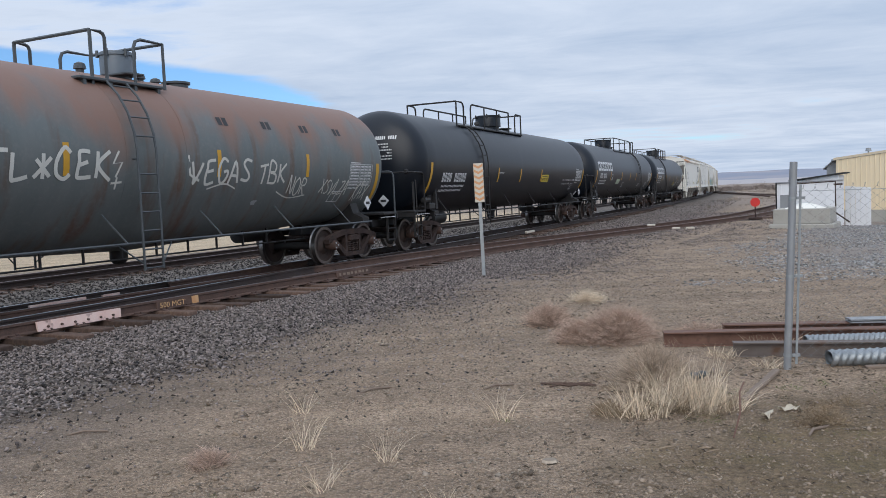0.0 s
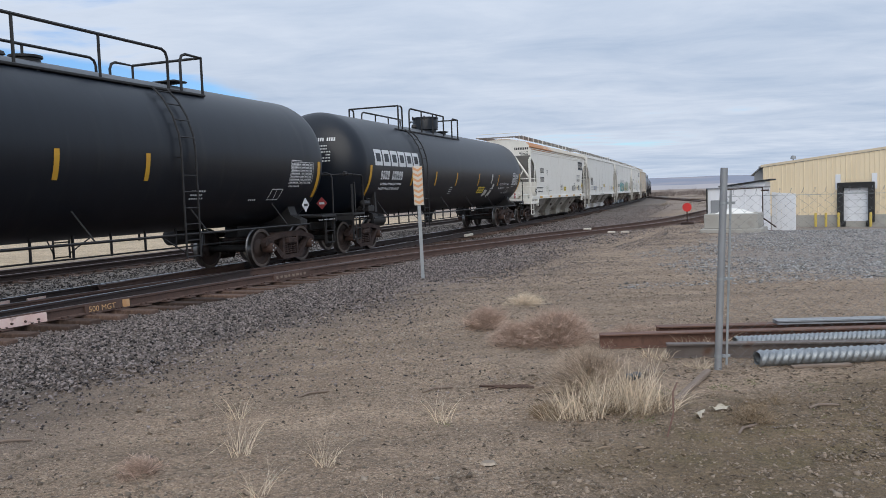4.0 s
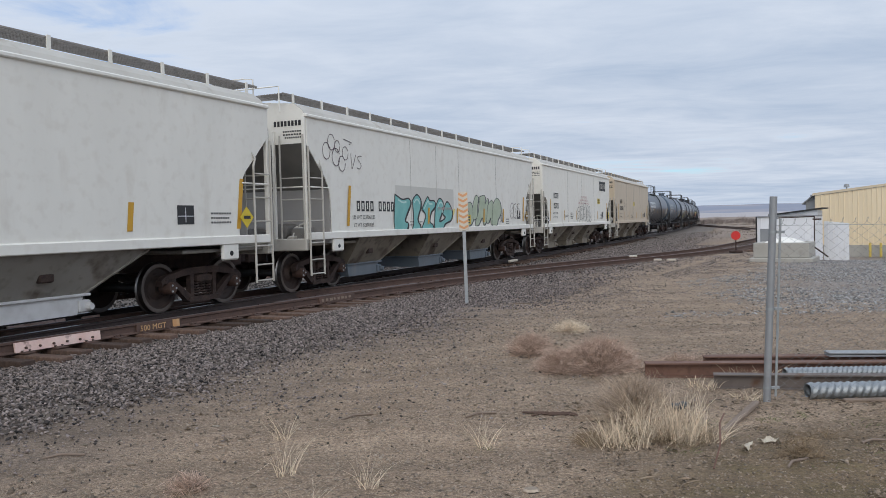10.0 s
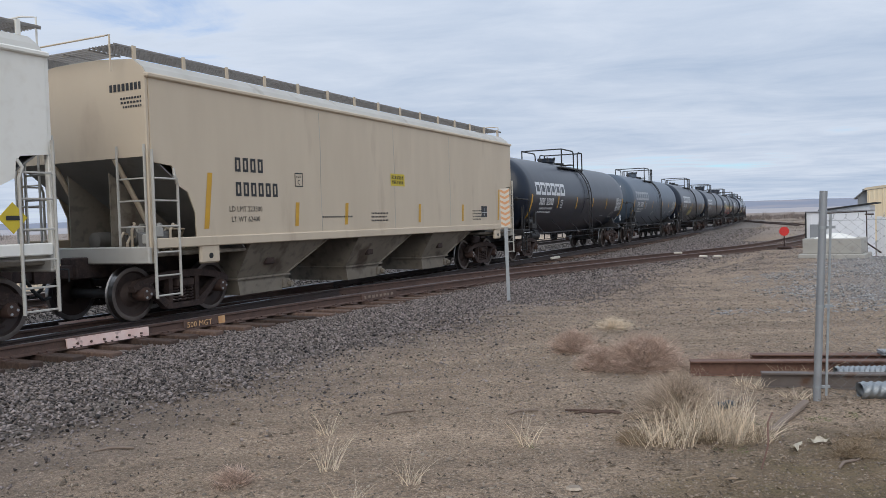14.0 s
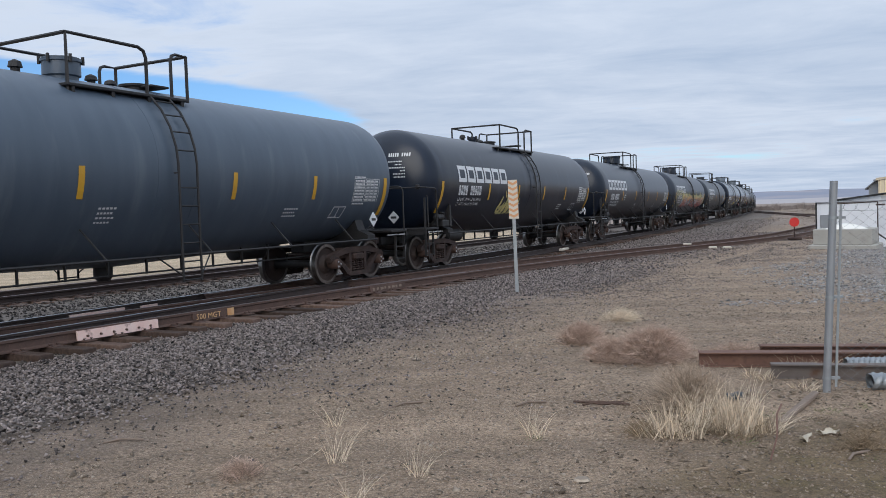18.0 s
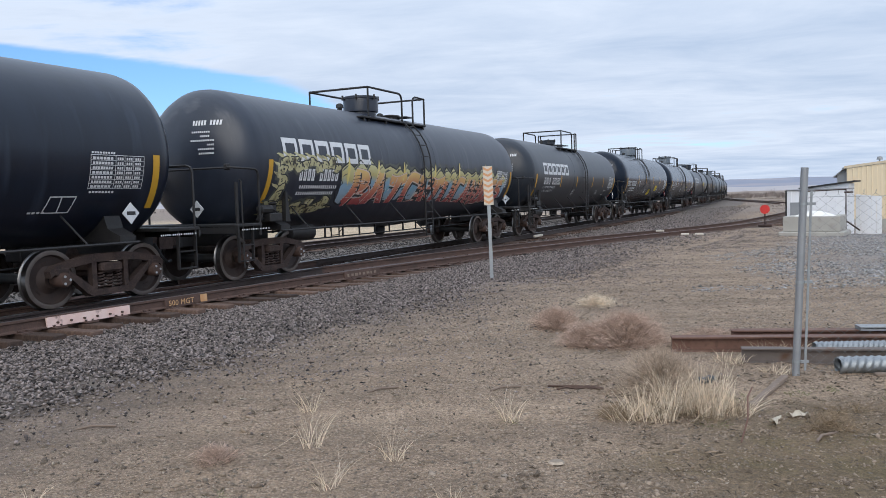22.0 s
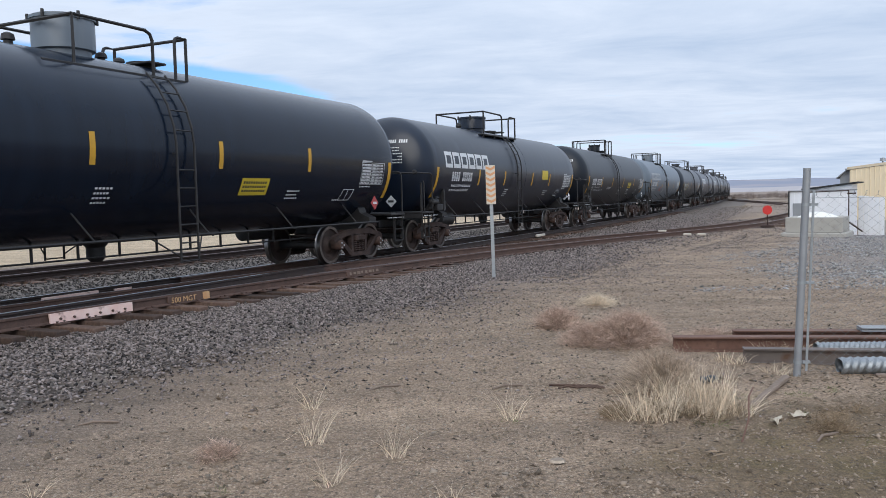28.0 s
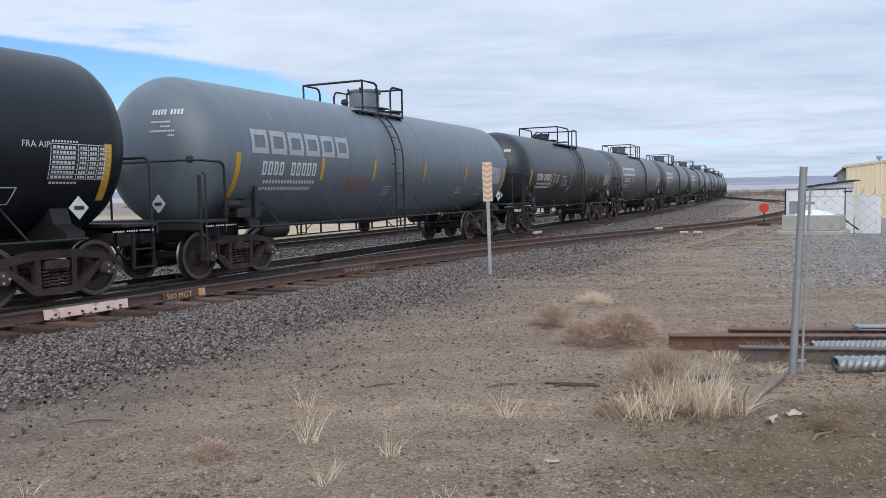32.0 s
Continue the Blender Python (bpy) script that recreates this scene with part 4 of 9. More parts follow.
        capb.append((Shape().turn([(-1.165, 0.02), (-1.15, 0.022)], 6, "y", (0.062 * math.cos(a), 0, 0.062 * math.sin(a))), M["grey_paint"]))
    out["bearing_cap"] = joined("bearing_cap", capb)
    br = Shape()
    for sg in (-1, 1):
        br.bevel_box(sg * (H - 0.50) - 0.03, sg * (H - 0.50) + 0.03, -0.85, 0.85, 0.38, 0.46, 0.01)
    out["brake_beam"] = joined("brake_beam", [(br, M["truck_steel"])])
    return out


TM = truck_meshes()
WHEELS = []         # (car index, wheelset object, distance of the axle from the car's middle)


def add_truck(car, index, x):
    t = part("truck", TM["truck"], None, car, m=pose(x, 0, 0))
    for rz in (0, 180):
        part("side_frame", TM["side_frame"], None, t, m=pose(0, 0, 0, 0, 0, rz))
        part("spring_pack", TM["spring_pack"], None, t, m=pose(0, 0, 0, 0, 0, rz))
        for sg in (-1, 1):
            part("bearing_cap", TM["bearing_cap"], None, t, m=pose(0, 0, 0, 0, 0, rz) @ pose(sg * WB / 2, 0, WR))
    part("brake_beam", TM["brake_beam"], None, t)
    for sg in (-1, 1):
        w = part("wheelset", TM["wheelset"], None, t, m=pose(sg * WB / 2, 0, WR))
        WHEELS.append((index, w, x + sg * WB / 2))


def coupler_mesh():
    sh = Shape().bevel_box(-0.62, -0.12, -0.10, 0.10, 0.76, 0.98, 0.02)
    sh.prism([(-0.16, -0.16), (0.02, -0.18), (0.14, -0.10), (0.16, 0.02), (0.05, 0.0), (0.0, 0.08), (0.10, 0.17), (-0.04, 0.20), (-0.16, 0.14)], 0.72, 1.02, "z")
    hose = Shape().tube([(-0.45, -0.32, 0.85), (-0.3, -0.33, 0.62), (-0.12, -0.30, 0.48), (0.05, -0.22, 0.50)], 0.028, 6)
    lever = Shape().tube([(-0.42, -1.3, 0.80), (-0.42, -1.3, 0.98), (-0.36, -0.5, 0.98), (-0.3, -0.1, 1.05)], 0.014, 5)
    return joined("coupler", [(sh, M["truck_steel"]), (hose, M["black_rubber"]), (lever, M["steel_black"])], True, 30)


CM = coupler_mesh()


def car_ends(car, L):
    part("coupler", CM, None, car, m=pose(L / 2 - 0.02, 0, 0))
    part("coupler", CM, None, car, m=pose(-L / 2 + 0.02, 0, 0, 0, 0, 180))


# ---- paint on curved and flat sides ----
class Side:
    """Puts paint on the near side of a tank (r given) or on a flat wall: u along the car from its front coupler, v up the side."""

    def __init__(self, L, y, zc, r=None):
        self.L, self.y, self.zc, self.r = L, y, zc, r

    def at(self, u, v, lift=0.006):
        x = u - self.L / 2
        if self.r:
            a = v / self.r
            return (x, -(self.r + lift) * math.cos(a), self.zc + (self.r + lift) * math.sin(a))
        return (x, self.y - lift, self.zc + v)

    def patch(self, sh, u0, u1, v0, v1, lean=0.0, lift=0.006):
        n = max(1, int(abs(v1 - v0) / 0.12)) if self.r else 1
        vs = []
        for i in range(n + 1):
            v = v0 + (v1 - v0) * i / n
            d = lean * i / n
            vs += [self.at(u0 + d, v, lift), self.at(u1 + d, v, lift)]
        return sh.add(vs, [(2 * i, 2 * i + 1, 2 * i + 3, 2 * i + 2) for i in range(n)])

    def stroke(self, sh, pts, w, lift=0.008):
        """A painted line through (u, v) points."""
        P = [Vector(p) for p in pts]
        vs = []
        for i, p in enumerate(P):
            d = P[min(i + 1, len(P) - 1)] - P[max(i - 1, 0)]
            d = d.normalized() if d.length > 1e-6 else Vector((1, 0))
            n = Vector((-d.y, d.x)) * w / 2
            up = lift + 0.00004 * i                   # a line that crosses itself lies over itself
            vs += [self.at(p.x + n.x, p.y + n.y, up), self.at(p.x - n.x, p.y - n.y, up)]
        return sh.add(vs, [(2 * i, 2 * i + 1, 2 * i + 3, 2 * i + 2) for i in range(len(P) - 1)])

    def blob(self, sh, pts, lift=0.007):
        """A filled outline of (u, v) points, as a fan of narrow strips round its middle."""
        c = sum((Vector(p) for p in pts), Vector((0, 0))) / len(pts)
        vs = [self.at(c.x, c.y, lift)]
        k = len(pts)
        for f in (0.5, 1.0):
            vs += [self.at(c.x + (p[0] - c.x) * f, c.y + (p[1] - c.y) * f, lift) for p in pts]
        fs = [(0, 1 + i, 1 + (i + 1) % k) for i in range(k)] + [(1 + i, 1 + k + i, 1 + k + (i + 1) % k, 1 + (i + 1) % k) for i in range(k)]
        return sh.add(vs, fs)

    def bars(self, sh, u0, v0, u1, v1, n, gap=0.28, lean=0.0):
        """n upright bars in a row, the place of a line of characters."""
        w = (u1 - u0) / n
        for i in range(n):
            self.patch(sh, u0 + i * w, u0 + i * w + w * (1 - gap), v0, v1, lean)
        return sh

    def hollow(self, sh, u0, v0, u1, v1, n, t=0.04, gap=0.3, lean=0.0):
        """n thin-lined open blocks in a row, the place of a line of large characters."""
        w = (u1 - u0) / n
        for i in range(n):
            a, b = u0 + i * w, u0 + i * w + w * (1 - gap)
            self.patch(sh, a, a + t, v0, v1, lean)
            self.patch(sh, b - t, b, v0, v1, lean)
            self.patch(sh, a + t + lean * 0.8, b - t + lean * 0.8, v1 - t, v1)
            self.patch(sh, a + t, b - t, v0, v0 + t)
        return sh

    def rings(self, sh, u0, v0, u1, v1, n, t=0.12, gap=0.14, lean=0.0):
        """n hollow blocks in a row: a plain stand-in for a lettered mark."""
        w = (u1 - u0) / n
        h = v1 - v0
        for i in range(n):
            a, b = u0 + i * w, u0 + i * w + w * (1 - gap)
            self.patch(sh, a, b, v1 - h * 0.24, v1, lean * 0.24)
            self.patch(sh, a, b, v0, v0 + h * 0.24)
            self.patch(sh, a, a + t, v0, v1, lean, 0.007)
            self.patch(sh, b - t, b, v0, v1, lean, 0.007)
        return sh


def block_mark(sd, owner, mat, u0, v0, u1, v1, n, t=0.12, gap=0.14, lean=0.0):
    w = (u1 - u0) / n
    for i in range(n):
        sh = sd.rings(Shape(), u0 + i * w, v0, u0 + i * w + w, v1, 1, t, gap, lean)
        part("mark_block", sh, M[mat], owner)


def diamond(side, u, v, r):
    face, rim = Shape(), Shape()
    for sh, k, lift in ((face, 1.0, 0.010), (rim, 0.30, 0.014)):
        sh.add([side.at(u - r * k, v, lift), side.at(u, v - r * k, lift), side.at(u + r * k, v, lift), side.at(u, v + r * k, lift)], [(0, 1, 2, 3)])
    return face, rim


def placard(car, x, y, z, r, mat, turned=False):
    """A hazard placard on a small holder; turned: facing along the car."""
    sh = Shape()
    k = r
    if turned:
        vs = [(x + d, y + a, z + b) for d in (0, 0.012) for a, b in ((-k, 0), (0, -k), (k, 0), (0, k))]
    else:
        vs = [(x + a, y + d, z + b) for d in (0, 0.012) for a, b in ((-k, 0), (0, -k), (k, 0), (0, k))]
    sh.add(vs, [(0, 1, 2, 3), (4, 7, 6, 5)] + [(i, (i + 1) % 4, 4 + (i + 1) % 4, 4 + i) for i in range(4)])
    ob = part("placard", sh, M[mat], car, "diamond hazard placard on a holder")
    bar = Shape()
    e = -0.004
    if turned:
        bar.box(x + e - 0.002, x + e, y - k * 0.5, y + k * 0.5, z - 0.03, z + 0.03)
    else:
        bar.box(x - k * 0.5, x + k * 0.5, y + e - 0.002, y + e, z - 0.03, z + 0.03)
    part("number_panel", bar, M["dark_paint"] if mat in ("white_paint", "yellow_sign") else M["white_paint"], ob)


def text_shape(words, size, place):
    """Lettering with the built-in font; place(u, v) gives a point on the side."""
    cu = bpy.data.curves.new("lettering", "FONT")
    cu.body, cu.size, cu.resolution_u = words, size * 1.03, 2
    ob = bpy.data.objects.new("lettering", cu)
    me = bpy.data.meshes.new_from_object(ob)
    sh = Shape().add([place(v.co.x, v.co.y) for v in me.vertices], [tuple(p.vertices) for p in me.polygons])
    bpy.data.objects.remove(ob)
    bpy.data.curves.remove(cu)
    return sh


# ---- tank car ----
def tank_shell(L, R, zc, inset=0.58, sag=0.0, back=0.0):
    """A tank with domed heads; sag: its bottom slopes down to the middle; back: how far its front head is set back."""
    prof = []
    half = L / 2 - inset
    depth = 0.52 * R
    for i in range(9):
        a = i / 8 * math.pi / 2
        prof.append((-half + depth * (1 - math.sin(a)), R * math.cos(a) if i < 8 else 0.02))
    prof = prof[::-1]
    prof = [(x, max(r, 0.02)) for x, r in prof]
    left = prof
    mid = [(x, R) for x in np.linspace(left[-1][0] + 0.6, -left[-1][0] - 0.6, 9)]
    right = [(-x, r) for x, r in left[::-1]]
    sh = Shape().turn(left + mid + right, 56, "x", (0, 0, zc))
    if back:
        sh.v = [(x + back * smooth01(-x / (half - depth)), y, z) for x, y, z in sh.v]
    if sag:
        run = half - 2.6
        sh.v = [(x, y, z - sag * max(0.0, 1 - abs(x) / run) ** 0.8 * smooth01(((zc - z) / R - 0.55) / 0.45)) for x, y, z in sh.v]
    return sh


def band(x, R, zc, w=0.03, t=0.012):
    return Shape().turn([(x - w / 2, R), (x - w / 2, R + t), (x + w / 2, R + t), (x + w / 2, R)], 56, "x", (0, 0, zc), caps=False)


def tank_car(index, spec):
    L, R = spec["L"], spec.get("R", 1.47)
    zc = spec.get("zc", 0.98 + R)
    back = spec.get("back", 0.10)
    dx = -L / 2
    body = M[spec["mat"]]
    dark = M["steel_black"]
    pipe = M[spec.get("pipe", "steel_black")]
    car = thing("tank_car", spec["label"], "railway car", "cars of the freight train")
    tank = part("tank", tank_shell(L, R, zc, sag=spec.get("sag", 0.0 if "R" in spec else 0.20), back=back), body, car, smooth=True, angle=30)
    half = L / 2
    for x in spec.get("seams", (0.0, 0.05)):
        part("weld_band", band(x * L, R, zc, 0.05, 0.004), body, tank, smooth=True)
    # draft sills, bolsters, saddles
    for sg in (-1, 1):
        sill = Shape().bevel_box(sg * (half - 0.35) - 0.0 if sg < 0 else half - 3.1, (-half + 3.1) if sg < 0 else half - 0.35, -0.19, 0.19, 0.72, 1.12, 0.02)
        part("draft_sill", sill, dark, car)
        xb = sg * (half - 2.09)
        bol = Shape().prism([(-1.42, 0.98), (1.42, 0.98), (1.42, 1.08), (1.15, 1.20), (1.0, 1.62), (0.6, 1.20), (-0.6, 1.20), (-1.0, 1.62), (-1.15, 1.20), (-1.42, 1.08)], xb - 0.16, xb + 0.16, "x")
        part("bolster_saddle", bol, dark, car)
        # end platform with its floor, rail and ladder
        xe = sg * (half - 0.50)
        plat = Shape().bevel_box(min(xe, xe - sg * 0.75), max(xe, xe - sg * 0.75), -1.48, 1.48, 1.10, 1.16, 0.012)
        plat.box(min(xe, xe - sg * 0.04), max(xe, xe - sg * 0.04), -1.48, 1.48, 0.98, 1.10)
        pl = part("end_platform", plat, dark, car)
        if sg < 0:                                    # wraps round the head from sill to sill
            line = []
            for y in (-1.46, 1.46):
                leg = [(-half + 1.20, y, 0.92), (-half + 1.20, y, 2.10), (-half + 1.17, y, 2.18), (-half + 1.09, y, 2.22), (-half + 0.60, y, 2.23), (-half + 0.50, y * 0.93, 2.24)]
                line += leg if y < 0 else leg[::-1]
            rail_ = Shape().tube(line, 0.024, 6)
            rail_.bevel_box(-half + 0.48, -half + 0.60, -1.30, -1.20, 2.19, 2.32, 0.02)
            part("corner_grab", Shape().tube([(-half + 0.66, -1.47, 0.32), (-half + 0.66, -1.47, 1.98), (-half + 0.60, -1.47, 2.01)], 0.016, 5).tube([(-half + 0.56, -1.43, 0.90), (-half + 0.56, -1.43, 1.96)], 0.036, 6), pipe, car, smooth=True)
            if spec.get("brace"):
                part("rail_brace", Shape().tube([(-half + 0.50, -1.0, 2.20), (-half + 1.16, -1.44, 1.17)], 0.020, 5), pipe, car)
        else:
            xr = half - 0.62
            rail_ = Shape().tube([(xr, -1.46, 1.0), (xr, -1.46, 2.12), (xr, -1.42, 2.21), (xr, -1.33, 2.24), (xr, 1.33, 2.24), (xr, 1.42, 2.21), (xr, 1.46, 2.12), (xr, 1.46, 1.0)], 0.024, 6)
        part("end_railing", rail_, pipe, car, smooth=True)
        for y in (-1.42, 1.42):
            step = Shape()
            for x in (xe - sg * 0.08, xe - sg * 0.50):
                step.box(x - 0.012, x + 0.012, y - 0.03, y + 0.03, 0.42, 1.12)
            for z in (0.44, 0.74):
                step.box(min(xe - sg * 0.08, xe - sg * 0.50), max(xe - sg * 0.08, xe - sg * 0.50), y - 0.03, y + 0.03, z - 0.012, z + 0.012)
            part("step", step, dark, car)
    # long grab rail on both sides, with its struts down from the tank
    for y in (-1, 1):
        g = Shape().tube([(-half + 1.9, y * 1.46, 0.97), (half - 1.9, y * 1.46, 0.97)], 0.024, 6)
        part("side_handrail", g, pipe, car, smooth=True)
        n = spec.get("struts", 6)
        for i in range(n):
            x = -half + 2.9 + (L - 5.8) * i / (n - 1)
            z = Shape().tube([(x, y * 1.46, 0.97), (x - 0.18, y * (R * 0.74), zc - R * 0.66)], 0.015, 5)
            part("strut", z, pipe, car)
    # underframe piping, outlet, brake gear
    zb = zc - R
    und = Shape().tube([(-half + 3, 0.45, 0.86), (half - 3, 0.45, 0.86)], 0.03, 6)
    und.tube([(-half + 2.8, -0.5, 0.66), (half - 2.8, -0.5, 0.66)], 0.018, 6)
    for i in range(int(L * 0.75)):
        x = -half + 3.3 + i * (L - 6.6) / (L * 0.75)
        und.box(x - 0.014, x + 0.014, -0.52, -0.48, 0.64, zb + 0.12)
        if i % 2:
            und.box(x - 0.014, x + 0.014, 0.43, 0.47, 0.82, zb + 0.12)
    part("brake_rigging", und, dark, car)
    part("bottom_outlet", Shape().turn([(0.55, 0.10), (0.62, 0.16), (0.80, 0.16), (zb + 0.08, 0.30)], 16, "z"), dark, car, smooth=True)
    cyl = Shape().turn([(-0.55, 0.05), (-0.5, 0.17), (0.35, 0.19), (0.42, 0.1)], 18, "x", (-half + 3.55, -0.75, 0.86))
    part("brake_cylinder", cyl, dark, car, smooth=True)
    part("air_reservoir", Shape().turn([(-0.5, 0.05), (-0.45, 0.2), (0.45, 0.2), (0.5, 0.05)], 18, "x", (half - 4.2, 0.55, 0.84)), dark, car, smooth=True)
    bw = Shape().tube([(-half + 0.56, 1.05 + 0.26 * math.cos(a), 1.86 + 0.26 * math.sin(a)) for a in np.linspace(0, 2 * math.pi, 17)[:-1]], 0.018, 5, True)
    for a in (0, 2.09, 4.19):
        bw.tube([(-half + 0.56, 1.05, 1.86), (-half + 0.56, 1.05 + 0.26 * math.cos(a), 1.86 + 0.26 * math.sin(a))], 0.012, 4)
    bw.bevel_box(-half + 0.58, -half + 0.78, 0.9, 1.2, 1.66, 2.02, 0.02)
    part("brake_wheel", bw, dark, car)
    box = Shape().bevel_box(-half + 1.55, -half + 1.95, -1.46, -1.1, 1.16, 1.34, 0.02)
    box.tube([(-half + 1.6, -1.3, 1.34), (-half + 1.6, -1.3, 1.5)], 0.03, 6)
    box.turn([(-0.20, 0.03), (-0.17, 0.09), (0.17, 0.09), (0.20, 0.03)], 10, "x", (-half + 1.50, -1.36, 1.42))
    box.turn([(1.34, 0.07), (1.50, 0.07), (1.53, 0.10), (1.57, 0.04)], 10, "z", (-half + 1.86, -1.28, 0))
    box.tube([(-half + 1.32, -1.40, 1.20), (-half + 1.36, -1.42, 1.44), (-half + 1.55, -1.42, 1.50), (-half + 1.95, -1.38, 1.30)], 0.016, 5)
    box.tube([(-half + 1.30, -1.30, 1.24), (-half + 2.10, -1.30, 1.24)], 0.022, 5)
    part("valve_box", box, dark, car)
    up = Shape().prism([(-half + 2.22, 1.15), (-half + 2.38, 1.15), (-half + 2.30, 1.78), (-half + 2.24, 1.78)], -1.34, -1.24)
    part("bracket", up, pipe, car)
    # top platform, manway, valves, railing
    hoops = spec.get("hoops", ((7.1, 8.9), (9.5, 10.3)))
    d0, d1 = spec.get("deck", (hoops[0][0] - 0.4, hoops[-1][1] - 0.03))
    pl0, pl1 = d0 - half, d1 - half
    zt = zc + R
    zp = spec.get("deck_z", 3.66)
    tp = part("top_platform", Shape().bevel_box(pl1 - 0.42, pl1, -0.52, 0.52, zt + 0.02, zt + 0.06, 0.01), pipe, car)
    for y in (-1, 1):
        part("deck_board", Shape().bevel_box(pl0, pl1, min(y * 0.62, y * 0.97), max(y * 0.62, y * 0.97), zp, zp + 0.05, 0.01), pipe, tp)
        for x in np.linspace(pl0 + 0.12, pl1 - 0.12, 4):
            part("deck_bracket", Shape().box(x - 0.03, x + 0.03, min(y * 0.70, y * 0.95), max(y * 0.70, y * 0.95), zp - 0.16, zp), pipe, tp)
    zr = zp + spec.get("rail", 0.82)
    r = 0.030
    rl = part("top_railing", Shape().tube([(hoops[0][0] - half, -0.9, zr), (hoops[0][0] - half, 0.9, zr)], r), pipe, car, "pipe safety railing round the top platform", smooth=True)
    xe_ = hoops[-1][1] - half
    part("end_bar", Shape().tube([(xe_, -0.9, zr), (xe_, 0.9, zr)], r), pipe, rl, smooth=True)
    for y in (-0.9, 0.9):
        for k, (h0, h1) in enumerate(hoops):
            a0, a1 = h0 - half, h1 - half
            c = min(0.16, (a1 - a0) * 0.3)
            if k == 0:
                line = [(a0, y, zp - 0.1), (a0, y, zr), (a1 - c, y, zr), (a1 - c * 0.3, y, zr - c * 0.3), (a1, y, zr - c), (a1, y, zp)]
            elif k == len(hoops) - 1:
                line = [(a0, y, zp), (a0, y, zr - c), (a0 + c * 0.3, y, zr - c * 0.3), (a0 + c, y, zr), (a1, y, zr), (a1, y, zp)]
            else:
                line = [(a0, y, zp), (a0, y, zr - c), (a0 + c * 0.3, y, zr - c * 0.3), (a0 + c, y, zr), (a1, y, zr), (a1, y, zp)]
            part("rail_hoop", Shape().tube(line, r), pipe, rl, smooth=True)
            if a1 - a0 > 2.6:
                for x in np.linspace(a0, a1, 4)[1:-1]:
                    part("rail_post", Shape().tube([(x, y, zp), (x, y, zr)], r * 0.9), pipe, rl, smooth=True)
    mx, dr, dh = spec.get("dome", (7.9, 0.42, 0.40))
    mx -= half
    dh += 0.0 if "R" in spec else 0.08
    dm = M[spec.get("dome_mat", spec["mat"])]
    dome = Shape().turn([(zt - 0.12, dr * 0.86), (zt + 0.04, dr * 0.86), (zt + 0.06, dr), (zt + dh - 0.05, dr), (zt + dh, dr * 0.96), (zt + dh + 0.02, dr * 0.3)], 24, "z", (mx, 0, 0))
    d = part("manway_dome", dome, dm, car, smooth=True)
    part("dome_lid_ring", Shape().turn([(zt + dh - 0.07, dr + 0.004), (zt + dh - 0.07, dr + 0.022), (zt + dh - 0.02, dr + 0.022), (zt + dh - 0.02, dr + 0.004)], 24, "z", (mx, 0, 0), caps=False), dm, d, smooth=True)
    for k in range(6):
        an = k * math.pi / 3 + 0.3
        part("lid_bolt", Shape().turn([(zt + dh - 0.10, 0.028), (zt + dh + 0.03, 0.028)], 6, "z", (mx + (dr + 0.03) * math.cos(an), (dr + 0.03) * math.sin(an), 0)), pipe, d)
    for x, h in ((mx - dr - 0.45, 0.20), (mx + dr + 0.35, 0.16), (mx + dr + 0.75, 0.12)):
        v = Shape().turn([(zt - 0.05, 0.07), (zt + h * 0.5, 0.07), (zt + h * 0.55, 0.11), (zt + h, 0.09), (zt + h + 0.03, 0.03)], 10, "z", (x, 0.1, 0))
        part("relief_valve", v, pipe, car, smooth=True)
    part("fill_flange", Shape().turn([(zt - 0.04, 0.24), (zt + 0.05, 0.24), (zt + 0.06, 0.28), (zt + 0.10, 0.28), (zt + 0.13, 0.1)], 18, "z", (mx + dr + 1.2, 0, 0)), pipe, car, smooth=True)
    # ladders, upright below and bent over the tank above
    lx = spec.get("ladder", 9.0) - half
    for y in (-1, 1):
        lad = Shape()
        line = [(y * (R + 0.10), 0.52), (y * (R + 0.10), zc + 0.05)] + [(y * (R + 0.10) * math.cos(radians(a)), zc + (R + 0.10) * math.sin(radians(a))) for a in (12, 25, 38, 50)]
        for dxl in (-0.21, 0.21):
            lad.tube([(lx + dxl, a, b) for a, b in line], 0.022, 6)
        zs = [0.55 + 0.31 * i for i in range(int((zc - 0.5) / 0.31))]
        for z in zs:
            lad.tube([(lx - 0.21, y * (R + 0.10), z), (lx + 0.21, y * (R + 0.10), z)], 0.014, 5)
        for a in (10, 22, 34, 46):
            p = (y * (R + 0.10) * math.cos(radians(a)), zc + (R + 0.10) * math.sin(radians(a)))
            lad.tube([(lx - 0.21, *p), (lx + 0.21, *p)], 0.014, 5)
        lad.tube([(lx - 0.21, y * (R + 0.1), zc - 0.1), (lx - 0.21, y * R * 0.98, zc - 0.1)], 0.014, 4)
        for sg2 in (-1, 1):
            lad.tube([(lx + sg2 * 0.21, y * (R + 0.1), 0.62), (lx + sg2 * 0.62, y * 1.40, 0.97)], 0.014, 4)
        part("ladder", lad, pipe, car, smooth=True)
    # paint
    sd = Side(L, None, zc, R)
    paint = {}

    def P(mat):
        return paint.setdefault(mat, Shape())
    sv = spec.get("stripe_v", -0.30)
    for f in spec.get("stripes", (4.8, 7.4, 10.1, 12.5)):
        part("reflective_stripe", sd.patch(Shape(), f - 0.055, f + 0.055, sv - 0.25, sv + 0.25), M["yellow_tape"], tank)
    part("reflective_stripe", sd.patch(Shape(), 1.53, 1.67, -0.97, -0.03, 0.03), M["yellow_tape"], tank)
